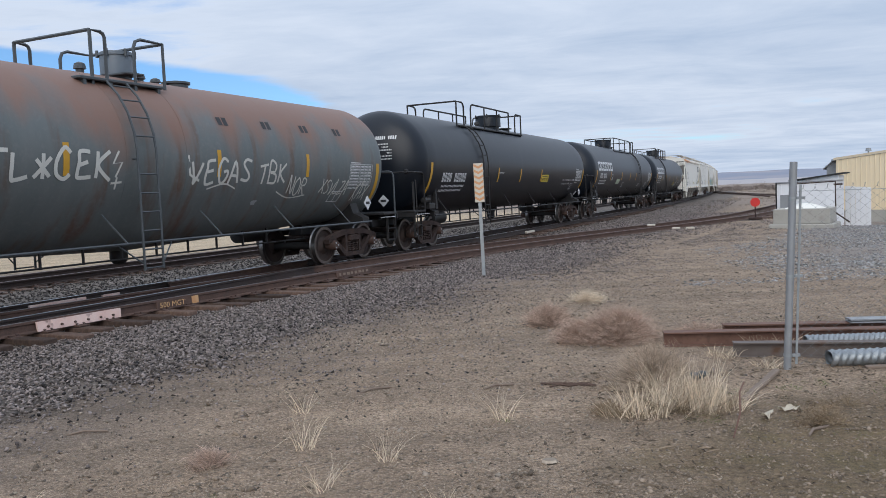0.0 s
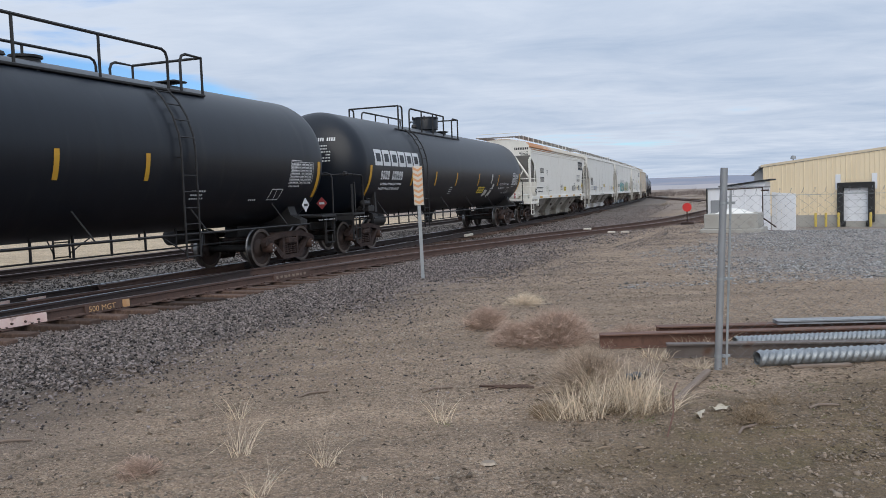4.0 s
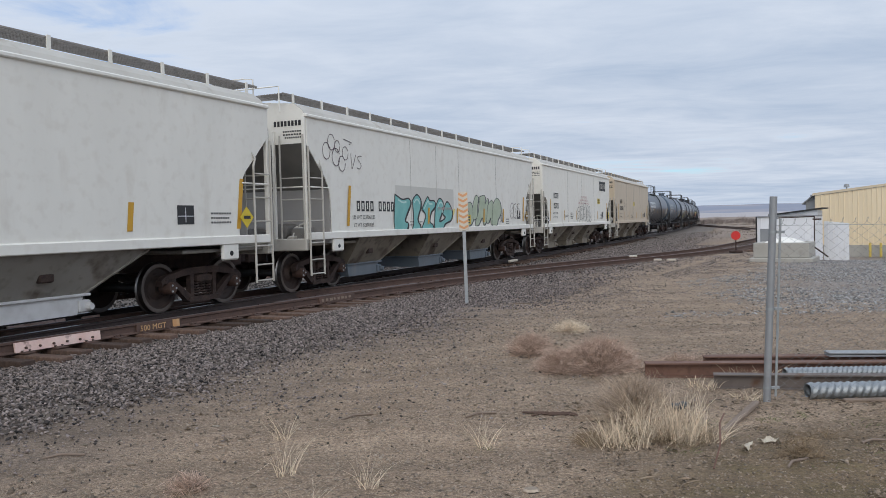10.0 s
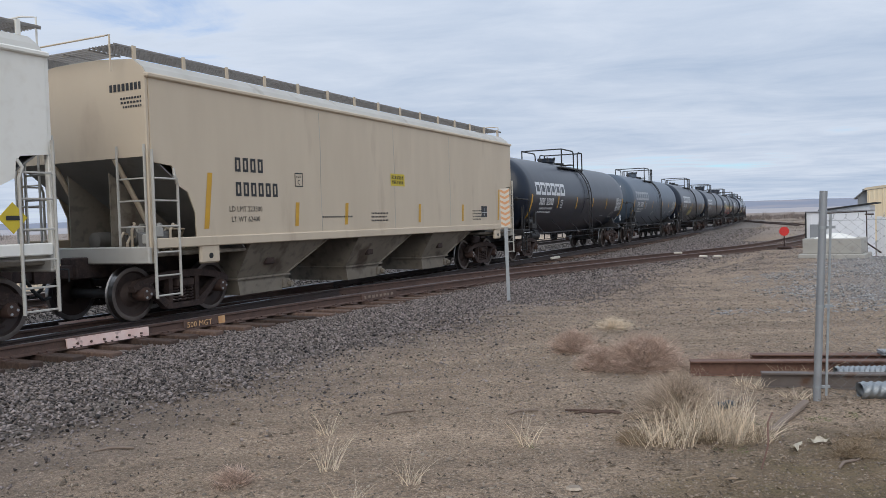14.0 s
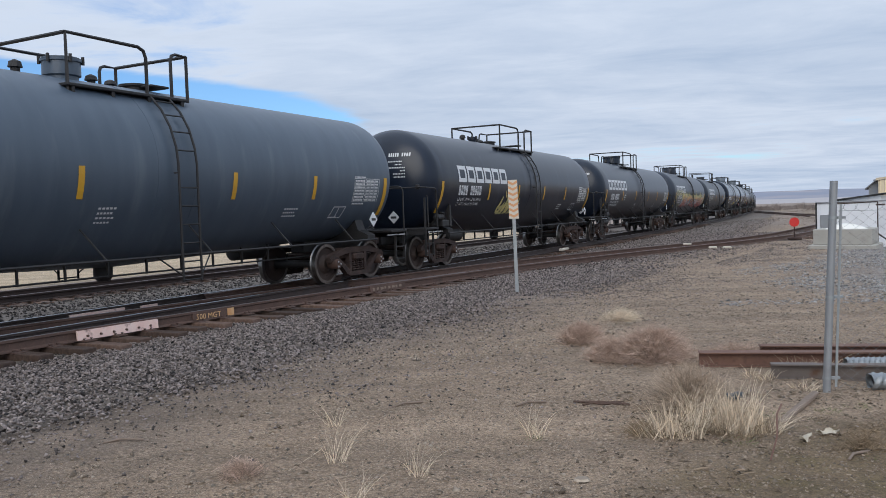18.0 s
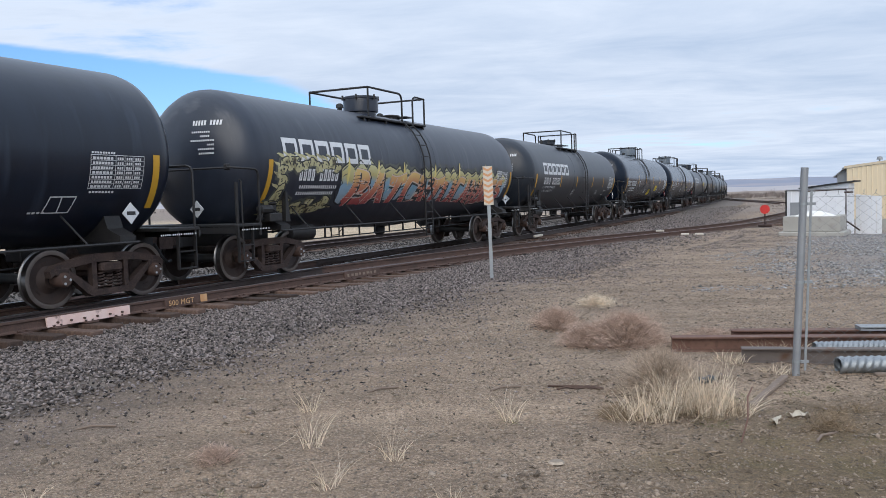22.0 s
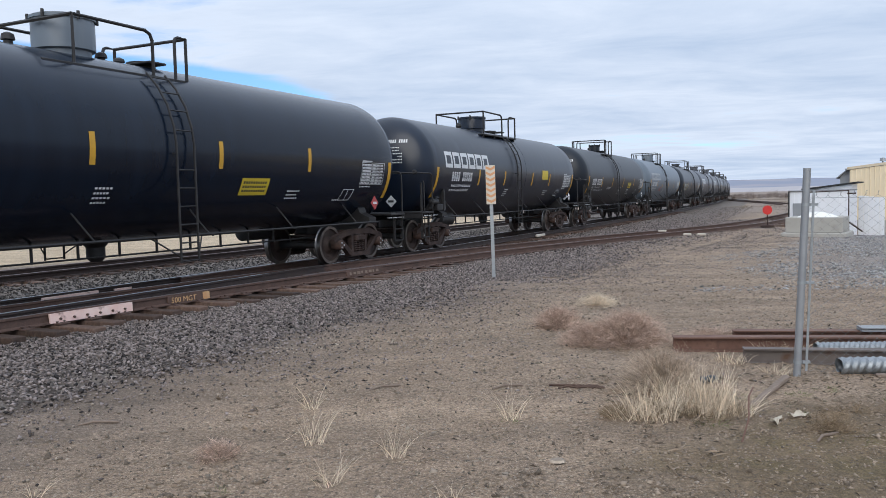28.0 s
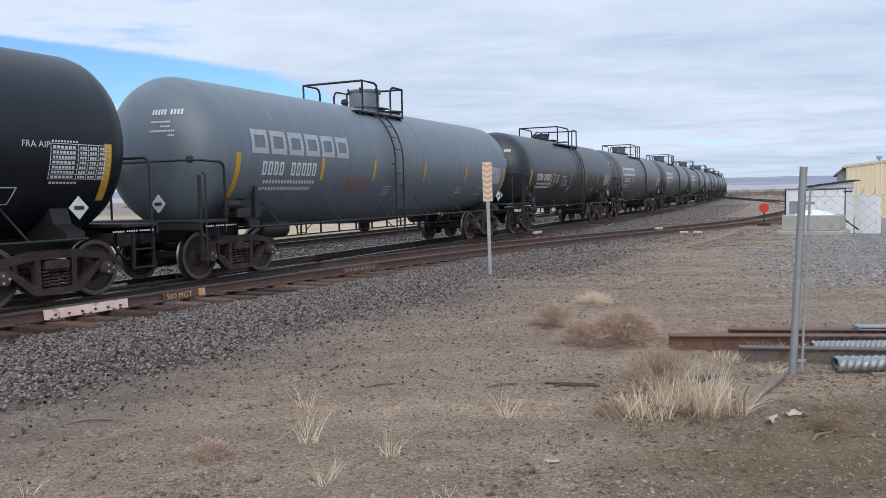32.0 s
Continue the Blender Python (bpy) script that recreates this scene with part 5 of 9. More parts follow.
    part("reflective_stripe", sd.patch(Shape(), L - 1.50, L - 1.36, -0.97, -0.03, -0.03), M["yellow_tape"], tank)
    w = P(spec.get("ink", "white_paint"))
    if spec.get("logo", True):
        l0, l1 = spec.get("logo_u", (2.05, 5.7))
        block_mark(sd, tank, "white_paint" if not spec.get("faded") else "grey_paint", l0, -0.03, l1, 0.45, 6, 0.10)
        mk = (l0 + 0.45, -0.44, l0 + 2.15, -0.18)
    else:
        mk = (2.4, -0.46, 4.3, -0.20)
    mk = spec.get("mark", mk)
    n = spec.get("chars", 9)
    a, v0, b, v1 = mk
    if "R" not in spec:
        v0, v1 = v0 + 0.03, v1 + 0.03
    cw = (b - a) / (n + 1)
    sd.hollow(w, a, v0, a + 4 * cw - cw * 0.1, v1, 4, 0.045, 0.28)
    sd.hollow(w, a + 5 * cw, v0, b, v1, n - 4, 0.045, 0.28)
    for k, words in enumerate(spec.get("lines", ())):
        t = text_shape(words, 0.122, lambda p, q: sd.at(a + spec.get("lines_du", 0.0) + p * 1.06, v0 - 0.17 - 0.15 * k + q, 0.008))
        w.add(t.v, t.f)
    for k, (f0, f1) in enumerate(spec.get("line_span", ((0.05, 1.0), (0.02, 0.95))) if not spec.get("lines") else ()):
        v = v0 - 0.18 - 0.15 * k
        sd.bars(w, a + (b - a) * f0, v, a + (b - a) * f1, v + 0.075, 18, 0.4)
    # test data panel at the rear, lines of small writing
    du = L + spec.get("data_du", 0.0)
    sd.bars(w, du - 2.76, -0.045, du - 2.30, -0.015, 9, 0.3)
    for k in range(spec.get("data", 7)):
        sd.bars(w, du - 2.74, -0.135 - 0.074 * k, du - 2.34, -0.095 - 0.074 * k, 6 + k % 3, 0.22)
        for c in range(3):
            sd.bars(w, du - 2.27 + 0.18 * c, -0.135 - 0.074 * k, du - 2.14 + 0.18 * c, -0.095 - 0.074 * k, 3, 0.25)
        sd.patch(w, du - 2.78, du - 1.72, -0.150 - 0.074 * k, -0.143 - 0.074 * k)
    sd.patch(w, du - 2.78, du - 1.72, -0.07, -0.06)
    for c in (-2.78, -2.305, -2.125, -1.945, -1.73):
        sd.patch(w, du + c, du + c + 0.010, -0.60, -0.06)
    sd.bars(w, du - 2.74, -0.67, du - 2.25, -0.635, 8, 0.3)
    for q in ((L - 3.45, L - 2.98, -1.02, -1.0), (L - 3.40, L - 2.93, -0.74, -0.72), (L - 3.20, L - 3.18, -1.0, -0.74)):
        sd.patch(w, *q)
    sd.patch(w, L - 3.45, L - 3.43, -1.0, -0.74, 0.05)
    sd.patch(w, L - 3.0, L - 2.98, -1.0, -0.74, 0.05)
    for u, v, wd, ln in spec.get("notes", ((0.435, -0.72, 0.36, 4), (0.70, -0.78, 0.45, 3), (0.80, -1.02, 0.3, 1))):
        for k in range(ln):
            sd.bars(w, u * L, v - 0.085 * k, u * L + wd * (1 - 0.15 * (k % 2)), v - 0.085 * k + 0.035, int(wd * 14), 0.3)
    if spec.get("box", True):
        u = spec.get("stripes", (4.8,))[0] + 0.32
        for q in ((u, u + 0.26, -0.52, -0.495), (u, u + 0.26, -0.23, -0.205), (u, u + 0.022, -0.52, -0.205), (u + 0.238, u + 0.26, -0.52, -0.205), (u + 0.09, u + 0.17, -0.45, -0.38), (u + 0.07, u + 0.19, -0.31, -0.28)):
            sd.patch(w, *q)
    for u, v0, wd, h in spec.get("panels", ()):
        sd.patch(P("yellow_sign"), u, u + wd, v0, v0 + h)
        for k in range(3):
            sd.bars(P("dark_paint"), u + 0.06, v0 + h * (0.68 - 0.24 * k), u + wd - 0.06, v0 + h * (0.82 - 0.24 * k), int(wd * 12), 0.3) if spec.get("panel_text", True) else None
    if spec.get("plate"):
        u, v0, wd, h = spec["plate"]
        sd.patch(P("spray_green"), u, u + wd, v0, v0 + h)
    for words, u, v, size in spec.get("words", ()):
        t = text_shape(words, size, lambda a, b: sd.at(u + a, v + b, 0.008))
        w.add(t.v, t.f)
    if spec.get("graffiti"):
        spec["graffiti"](sd, P, L)
    for mat, sh in paint.items():
        if sh.f:
            tagged(part("stencil_writing" if mat == spec.get("ink", "white_paint") else "side_paint", sh, M[mat], tank), kind="stuff")
    # marks on the front head
    hd = Shape()
    rows = [(0.62, 0.10, 10)] + [((0.40, 0.20, 0.52, 0.14, 0.34, 0.32)[k], 0.034, (9, 5, 11, 4, 8, 8)[k]) for k in range(spec.get("head_lines", 6))]
    zrow = zc + 0.66
    for k, (wd, h, n) in enumerate(rows):
        for i in range(n):
            if k == 0 and i == 4:
                continue
            ys = -0.74 + (0.10 if k in (1, 2) else 0.0) - 0.5 * (wd - 0.4) * (k == 0)
            y0 = ys + i * wd / n
            vs = []
            for yy in (y0, y0 + wd / n * 0.64):
                for z in (zrow, zrow + h):
                    rr = math.hypot(yy, z - zc)
                    vs.append((-half + 0.58 + back + 0.52 * R * (1 - math.sqrt(max(0, 1 - (rr / R) ** 2))) - 0.012, yy, z))
            hd.add(vs, [(0, 1, 3, 2)])
        zrow -= 0.15 if k == 0 else 0.085
    for k in range(spec.get("low_lines", 0)):
        for i in range(11):
            yy, z = -0.80 + i * 0.045, zc - 0.30 - 0.085 * k
            vs = []
            for q in (yy, yy + 0.030):
                for v in (z, z + 0.034):
                    rr = math.hypot(q, v - zc)
                    vs.append((-half + 0.58 + back + 0.52 * R * (1 - math.sqrt(max(0, 1 - (rr / R) ** 2))) - 0.012, q, v))
            hd.add(vs, [(0, 1, 3, 2)])
    for u0 in (0.62, L - 1.45):
        for i in range(16):
            x = u0 - half + i * 0.048 + 0.03 * (i // 5)
            hd.add([(x, -1.484, 1.03), (x + 0.026, -1.484, 1.03), (x + 0.026, -1.484, 1.058), (x, -1.484, 1.058)], [(0, 1, 2, 3)])
    tagged(part("head_lettering", hd, M[spec.get("ink", "white_paint")], tank), kind="stuff")
    pm = spec.get("placards", "white_paint")
    if pm:
        # added dark mass; it fills the see-through gap below the rear head
        part("brake_reservoir", Shape().turn([(-0.62, 0.08), (-0.56, 0.23), (0.56, 0.23), (0.62, 0.08)], 16, "x", (half - 1.25, 0.75, 1.42)).bevel_box(half - 1.75, half - 0.75, 0.45, 1.05, 1.10, 1.30, 0.03).bevel_box(half - 1.0, half - 0.75, 0.2, 0.5, 1.12, 1.62, 0.03), M["steel_black"], car)
        placard(car, -half + 0.47, -0.52, 1.46, 0.17, pm, True)
        placard(car, half - spec.get("placard_in", 2.05), -1.47, 1.44, 0.175, pm)
    add_truck(car, index, -half + 2.09)
    add_truck(car, index, -half + 2.09 + spec["B"])
    car_ends(car, L)
    return car


# ---- covered hopper ----
def open_end(car, xe, sg, y, W, paint):
    """One corner of an open hopper end: post, struts, grab irons, platform rail, step and jacking pad."""
    def at(a, b, z):
        return (xe + sg * a, y * b, z)
    def box(a0, a1, b0, b1, z0, z1, r=0.012):
        p, q = at(a0, b0, z0), at(a1, b1, z1)
        return Shape().bevel_box(min(p[0], q[0]), max(p[0], q[0]), min(p[1], q[1]), max(p[1], q[1]), z0, z1, r)
    part("corner_post", box(-0.03, 0.10, W - 0.11, W, 1.0, 3.30), paint, car)
    part("post_cap", box(-0.12, 0.04, W - 0.09, W + 0.01, 3.24, 3.40), paint, car)
    for a, b, r in ((at(0.0, 0.71, 3.52), at(0.03, 1.50, 2.36), 0.055), (at(0.02, 1.24, 2.80), at(0.04, 0.95, 2.30), 0.028), (at(0.02, -0.10, 2.81), at(0.03, 0.38, 2.22), 0.045)):
        part("end_strut", Shape().tube([a, b], r, 4), paint, car)
    part("cross_rod", Shape().tube([at(0.04, 0.0, 2.30), at(0.05, W + 0.01, 2.30), at(-1.26, W + 0.01, 2.31)], 0.018, 6), paint, car)
    part("grab_iron", Shape().tube([at(-0.66, W + 0.01, 2.93), at(-0.64, W + 0.06, 2.90), at(-0.53, W + 0.07, 2.76), at(-0.53, W + 0.07, 1.86), at(0.08, W + 0.06, 1.86), at(0.11, W - 0.02, 1.86), at(0.11, 0.93, 1.87), at(0.04, 0.92, 1.87)], 0.017, 6), paint, car)
    part("platform_edge", box(-1.24, 0.12, W - 0.03, W + 0.035, 0.97, 1.12), paint, car)
    rails = Shape().tube([at(0.12, 0.88, 1.10), at(0.12, 0.88, 1.44), at(0.12, W, 1.45), at(-0.5, W + 0.02, 1.44), at(-0.52, W + 0.02, 1.12)], 0.017, 6)
    rails.tube([at(-0.55, W, 1.30), at(-0.9, W + 0.02, 1.31), at(-1.2, W + 0.02, 1.29)], 0.015, 6)
    rails.tube([at(0.12, 1.2, 1.12), at(0.12, 1.2, 1.45)], 0.015, 6)
    part("platform_rail", rails, paint, car)
    step = Shape()
    for a in (0.30, -0.28):
        step.tube([at(a, W + 0.03, 1.02), at(a, W + 0.045, 0.44)], 0.024, 4)
    step.tube([at(0.30, W + 0.03, 1.02), at(0.10, W, 1.06)], 0.024, 4)
    st = part("step", step, paint, car)
    for z in (0.45, 0.70):
        part("rung", box(0.31, -0.29, W + 0.02, W + 0.07, z - 0.02, z + 0.02, 0.005), paint, st)
    pad = part("jacking_pad", box(-1.46, -1.21, W - 0.05, W + 0.075, 0.85, 1.38, 0.03), paint, car)
    p = at(-1.335, W + 0.077, 0.96)
    part("hole", Shape().turn([(-0.004, 0.055), (0.004, 0.055)], 14, "y", p), M["black_rubber"], pad)
    for k in range(4):                                # pipes and hoses on the platform
        a = -0.15 - 0.22 * k
        part("brake_pipe", Shape().tube([at(a, 1.48, 1.14), at(a - 0.05, 1.42, 1.30 + 0.05 * (k % 2)), at(a - 0.22, 1.36, 1.34), at(a - 0.30, 1.30 - 0.1 * k, 1.18), at(a - 0.5, 0.9, 1.16)], 0.016 + 0.006 * (k % 2), 6), paint if k % 2 else M["hopper_slope"], car)
    part("hand_brake_box", box(-0.35, -0.62, 1.02, 1.30, 1.12, 1.40, 0.04), paint, car)


def hopper_car(index, spec):
    L = spec["L"]
    half = L / 2
    W = 1.60
    cut = spec.get("cut", "round")
    square = cut == "square"
    z0, z1, zr = 1.30, spec.get("eave", 4.0), 4.38
    zb = 2.72 if square else 3.50 if cut == "wide" else 3.40                  # foot of the end bulkhead
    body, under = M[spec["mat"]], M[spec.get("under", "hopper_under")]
    car = thing("covered_hopper_car", spec["label"], "railway car", "cars of the freight train")
    e = half - (0.92 if square else 0.74)
    if cut == "round":
        edge = [(0, z1), (0, 3.36), (0.42, 2.94), (0.74, 2.64), (0.90, 2.38), (0.97, 2.05), (0.98, z0 + 0.06)]
    elif cut == "wide":
        edge = [(0, z1), (0, 3.38), (0.34, 3.26), (0.70, 3.06), (1.05, 2.70), (1.24, 2.30), (1.25, z0 + 0.06)]
    else:
        edge = [(0, z1), (0, 2.62), (0.43, 2.58), (0.50, 2.50), (0.52, 2.28), (0.78, 2.15), (0.94, 1.80), (0.95, z0 + 0.06)]
    edge = [(x - e, z) for x, z in edge]
    outline = edge + [(-x, z) for x, z in edge[::-1]]
    sides = []
    for y in (-1, 1):
        s = Shape().prism(outline, y * W - 0.012, y * W + 0.012)
        sides.append(part("side_sheet", s, body, car))
        for f in spec.get("ribs", (0.32, 0.5, 0.68)):
            x = -half + f * L
            rib = Shape().tube([(x + 0.012 * math.sin(0.9 * k + 7 * f), y * (W + 0.012), z0 + 0.10 + (z1 - z0 - 0.2) * k / 9) for k in range(10)], 0.0075, 5)
            part("panel_seam", rib, M["seam_grime"], sides[-1])
        sl = Shape().bevel_box(-e + 0.02, e - 0.02, min(y * (W - 0.05), y * (W + 0.05)), max(y * (W - 0.05), y * (W + 0.05)), z0 - 0.08, z0 + 0.09, 0.015)
        part("side_sill", sl, body, car)
        tc = Shape().bevel_box(-e - 0.06, e + 0.06, min(y * (W - 0.06), y * (W + 0.06)), max(y * (W - 0.06), y * (W + 0.06)), z1 - 0.03, z1 + 0.05, 0.02)
        part("top_chord", tc, M[spec["roof"]] if "roof" in spec else body, car)
    for k in range(spec.get("swages", 0)):
        z = z1 - 0.10 - 0.085 * k
        part("swage_line", Shape().bevel_box(-e + 0.02, e - 0.02, -W - 0.030, -W + 0.002, z - 0.02, z + 0.02, 0.008), M[spec["roof"]] if "roof" in spec and k == 0 else body, sides[0])
    # roof with its hatch trough
    roof = Shape().prism([(-W, z1 + 0.02), (-W + 0.10, z1 + 0.16), (-1.30, z1 + 0.30), (-0.5, zr - 0.01), (0, zr), (0.5, zr - 0.01), (1.30, z1 + 0.30), (W - 0.10, z1 + 0.16), (W, z1 + 0.02)], -e, e, "x")
    part("roof", roof, M[spec.get("roof", "hopper_roof")], car)
    part("hatch_cover", Shape().bevel_box(-e + 0.5, e - 0.5, -0.33, 0.33, zr - 0.02, zr + 0.09, 0.03), body, car)
    for y in (-1, 1):
        wk = Shape()
        yy = y * 0.92
        for x in np.arange(-e - 0.25, e + 0.2, 0.06):
            wk.box(x, x + 0.012, yy - 0.28, yy + 0.28, zr + 0.118, zr + 0.126)
        for d in (-0.28, -0.21, -0.14, -0.07, 0.0, 0.07, 0.14, 0.21, 0.28):
            wk.box(-e - 0.28, e + 0.28, yy + d - 0.007, yy + d + 0.007, zr + 0.11, zr + 0.13)
        wk.box(-e - 0.28, e + 0.28, y * 1.19 - 0.01, y * 1.19 + 0.01, zr + 0.09, zr + 0.14)
        part("running_board", wk, M["walkway"], car, "dull galvanised grating walkway on the roof")
        for i in range(15):
            x = -e + 0.1 + (2 * e - 0.2) * i / 14
            b = Shape().box(x - 0.035, x + 0.035, y * 1.22 - 0.012, y * 1.22 + 0.012, zr - 0.06, zr + 0.155)
            part("walkway_bracket", b, body, car)
    # ends: upper bulkhead, slope sheet, posts, ladders, end sill
    for sg in (-1, 1):
        xe = sg * e
        up = Shape().prism([(-W + 0.012, zb), (W - 0.012, zb), (W - 0.012, z1 + 0.015), (W - 0.11, z1 + 0.155), (1.29, z1 + 0.295), (0.5, zr - 0.015), (-0.5, zr - 0.015), (-1.29, z1 + 0.295), (-W + 0.11, z1 + 0.155), (-W + 0.012, z1 + 0.015)], xe - 0.012, xe + 0.012, "x")
        eb = part("end_bulkhead", up, body, car)
        run, low = (2.2, 1.18) if square else (1.27, 2.12) if cut == "wide" else (1.0, 2.38)
        slope = Shape().prism([(xe, zb + 0.03), (xe - sg * run, low), (xe - sg * run, low - 0.03), (xe, zb)], -W + 0.015, W - 0.015)
        # shade is in the sheet's colour: pale at the open front, dark elsewhere
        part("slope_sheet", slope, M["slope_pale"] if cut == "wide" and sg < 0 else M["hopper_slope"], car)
        part("shear_plate", Shape().bevel_box(min(xe, xe - sg * 2.4), max(xe, xe - sg * 2.4), -1.45, 1.45, 1.08, 1.15, 0.015), under, car)
        if square:
            for y in (-0.5, 0.5):
                part("web_plate", Shape().prism([(xe - sg * 0.12, 1.13), (xe - sg * 2.15, 1.13), (xe - sg * 0.12, 2.5)], y - 0.01, y + 0.01), under, car)
        else:
            # bulkhead greyed as if shaded, except at the open front
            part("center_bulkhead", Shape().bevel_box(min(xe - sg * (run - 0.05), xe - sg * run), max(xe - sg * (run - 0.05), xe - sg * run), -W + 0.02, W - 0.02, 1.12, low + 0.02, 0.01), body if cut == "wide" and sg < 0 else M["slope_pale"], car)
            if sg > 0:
                # added dark plate; it closes the view of sky through the rear end
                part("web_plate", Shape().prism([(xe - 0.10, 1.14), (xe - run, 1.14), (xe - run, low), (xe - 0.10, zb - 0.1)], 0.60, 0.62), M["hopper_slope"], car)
        part("end_sill", Shape().bevel_box(min(xe + sg * 0.12, xe - sg * 0.02), max(xe + sg * 0.12, xe - sg * 0.02), -W, W, 0.98, 1.26, 0.02), body if cut == "wide" else M["hopper_roof"], car)
        part("draft_sill", Shape().bevel_box(min(xe + sg * 0.35, xe - sg * 2.6), max(xe + sg * 0.35, xe - sg * 2.6), -0.2, 0.2, 0.74, 1.10, 0.02), M["truck_steel"], car)
        for y in (-1, 1) if cut == "wide" and sg < 0 else ():
            open_end(car, xe, sg, y, W, body)
        for y in () if cut == "wide" and sg < 0 else (-1, 1):
            post = Shape().bevel_box(min(xe, xe + sg * 0.07), max(xe, xe + sg * 0.07), min(y * (W - 0.09), y * W), max(y * (W - 0.09), y * W), 1.0, z1, 0.012)
            part("corner_post", post, body, car)
            if square:
                part("end_brace", Shape().tube([(xe - sg * 0.95, y * 0.75, 1.2), (xe - sg * 0.03, y * 0.75, zb)], 0.045, 6), body, car)
            else:
                part("end_post", Shape().bevel_box(min(xe + sg * 0.02, xe + sg * 0.09), max(xe + sg * 0.02, xe + sg * 0.09), min(y * 0.72, y * 0.79), max(y * 0.72, y * 0.79), 1.2, zb + 0.30, 0.01), body, car)
                part("cross_rod", Shape().tube([(xe + sg * 0.05, 0, 2.42), (xe + sg * 0.05, y * (W + 0.01), 2.42), (xe - sg * 0.86, y * (W + 0.01), 2.42)], 0.017, 6), body, car)
            lad = Shape()
            d2 = 0.50 if square else 0.53
            t2 = 2.42 if square else 2.92
            yl = y * (W + 0.055)
            lad.tube([(xe + sg * 0.03, yl, 0.42), (xe + sg * 0.03, yl, t2 + 0.4)], 0.026, 6)
            lad.tube([(xe - sg * d2, yl, 0.42), (xe - sg * d2, yl, t2 - 0.15), (xe - sg * (d2 - 0.06), yl, t2), (xe - sg * (d2 - 0.02), y * W, t2 + 0.12)], 0.024, 6)
            rungs = (0.46, 0.78, 1.16, 1.58, 2.0, 2.36) if square else (0.46, 0.78, 1.16, 1.66, 2.14, 2.62)
            ladder = part("side_ladder", lad, M["hopper_roof"], car)
            for z in rungs:
                part("rung", Shape().tube([(xe + sg * 0.03, yl, z), (xe - sg * d2, yl, z)], 0.016, 5), M["hopper_roof"], ladder)
            el = Shape()
            for z in rungs[2:]:
                el.tube([(xe + sg * 0.10, y * (W - 0.04), z), (xe + sg * 0.10, y * 0.95, z)], 0.015, 5)
            for yy in (W - 0.04, 0.95):
                el.tube([(xe + sg * 0.10, y * yy, 1.05), (xe + sg * 0.10, y * yy, zb + 0.18)], 0.022, 5)
            part("end_ladder", el, M["hopper_roof"], car)
            jp = Shape().bevel_box(min(xe - sg * 1.02, xe - sg * 1.5), max(xe - sg * 1.02, xe - sg * 1.5), min(y * (W - 0.06), y * (W + 0.03)), max(y * (W - 0.06), y * (W + 0.03)), 0.92, 1.34, 0.03)
            pad = part("jacking_pad", jp, body, car)
            part("hole", Shape().turn([(-0.004, 0.05), (0.004, 0.05)], 14, "y", (xe - sg * 1.26, y * (W + 0.032), 1.05)), M["black_rubber"], pad)
        cw = Shape()
        for y in (-0.6, 0.0, 0.6):
            cw.box(min(xe - sg * 0.38, xe + sg * 0.28), max(xe - sg * 0.38, xe + sg * 0.28), y - 0.01, y + 0.01, zr + 0.085, zr + 0.10)
        walk_way = part("cross_walkway", cw, M["walkway"], car)
        for k in range(7):
            x = xe - sg * 0.35 + sg * 0.10 * k
            part("slat", Shape().box(x - 0.012, x + 0.012, -0.62, 0.62, zr + 0.10, zr + 0.125), M["walkway"], walk_way)
        rk = Shape().tube([(xe + sg * 0.28, -1.1, zr - 0.3), (xe + sg * 0.28, -1.1, zr + 0.28), (xe + sg * 0.2, -0.9, zr + 0.30), (xe + sg * 0.2, 0.9, zr + 0.30), (xe + sg * 0.28, 1.1, zr + 0.28), (xe + sg * 0.28, 1.1, zr - 0.3)], 0.016, 5)
        part("roof_grab_rail", rk, body, car)
    gear = Shape().turn([(-0.45, 0.06), (-0.4, 0.19), (0.4, 0.19), (0.45, 0.06)], 16, "x", (-e + 0.85, -0.55, 1.42))
    gear.turn([(-0.3, 0.05), (-0.26, 0.15), (0.26, 0.15), (0.3, 0.05)], 16, "x", (-e + 0.75, 0.35, 1.36))
    gear.bevel_box(-e + 0.25, -e + 0.65, -1.35, -0.95, 1.20, 1.50, 0.03)
    for k in range(4):
        gear.tube([(-e + 0.2 + 0.12 * k, -1.4, 1.2), (-e + 0.3 + 0.12 * k, -1.1, 1.45 + 0.05 * k), (-e + 1.2, -0.4, 1.3)], 0.016, 5)
    part("brake_gear", gear, M[spec.get("gear", "hopper_slope")], car, smooth=True)
    rnd = random.Random(60 + index)
    for k in range(0 if cut == "wide" else 9):        # air pipes and valves on the front platform
        x, y, z = -e + rnd.uniform(0.1, 0.7), rnd.uniform(-1.42, -0.6), rnd.uniform(1.25, 1.75)
        pipe = Shape().tube([(x, y, 1.14), (x, y, z - 0.1), (x + 0.08, y + 0.02, z), (x + rnd.uniform(0.2, 0.5), y + rnd.uniform(-0.1, 0.3), z + rnd.uniform(-0.06, 0.06)), (x + 0.6, y + 0.3, 1.2)], rnd.uniform(0.014, 0.028), 6)
        if k % 3 == 0:
            pipe.bevel_box(x - 0.09, x + 0.09, y - 0.08, y + 0.08, z - 0.22, z - 0.05, 0.02)
        part("brake_pipe", pipe, body if k % 3 else M["hopper_roof"], car)
    # hopper bays with their outlet gates
    nb = spec.get("bays", 3)
    span = (2 * e - 2 * 2.15) / nb
    for i in range(nb):
        a, b = -e + 2.15 + span * i, -e + 2.15 + span * (i + 1)
        a += 0.28
        g0, g1 = a + 0.10, a + 0.41 * span
        c = (g0 + g1) / 2
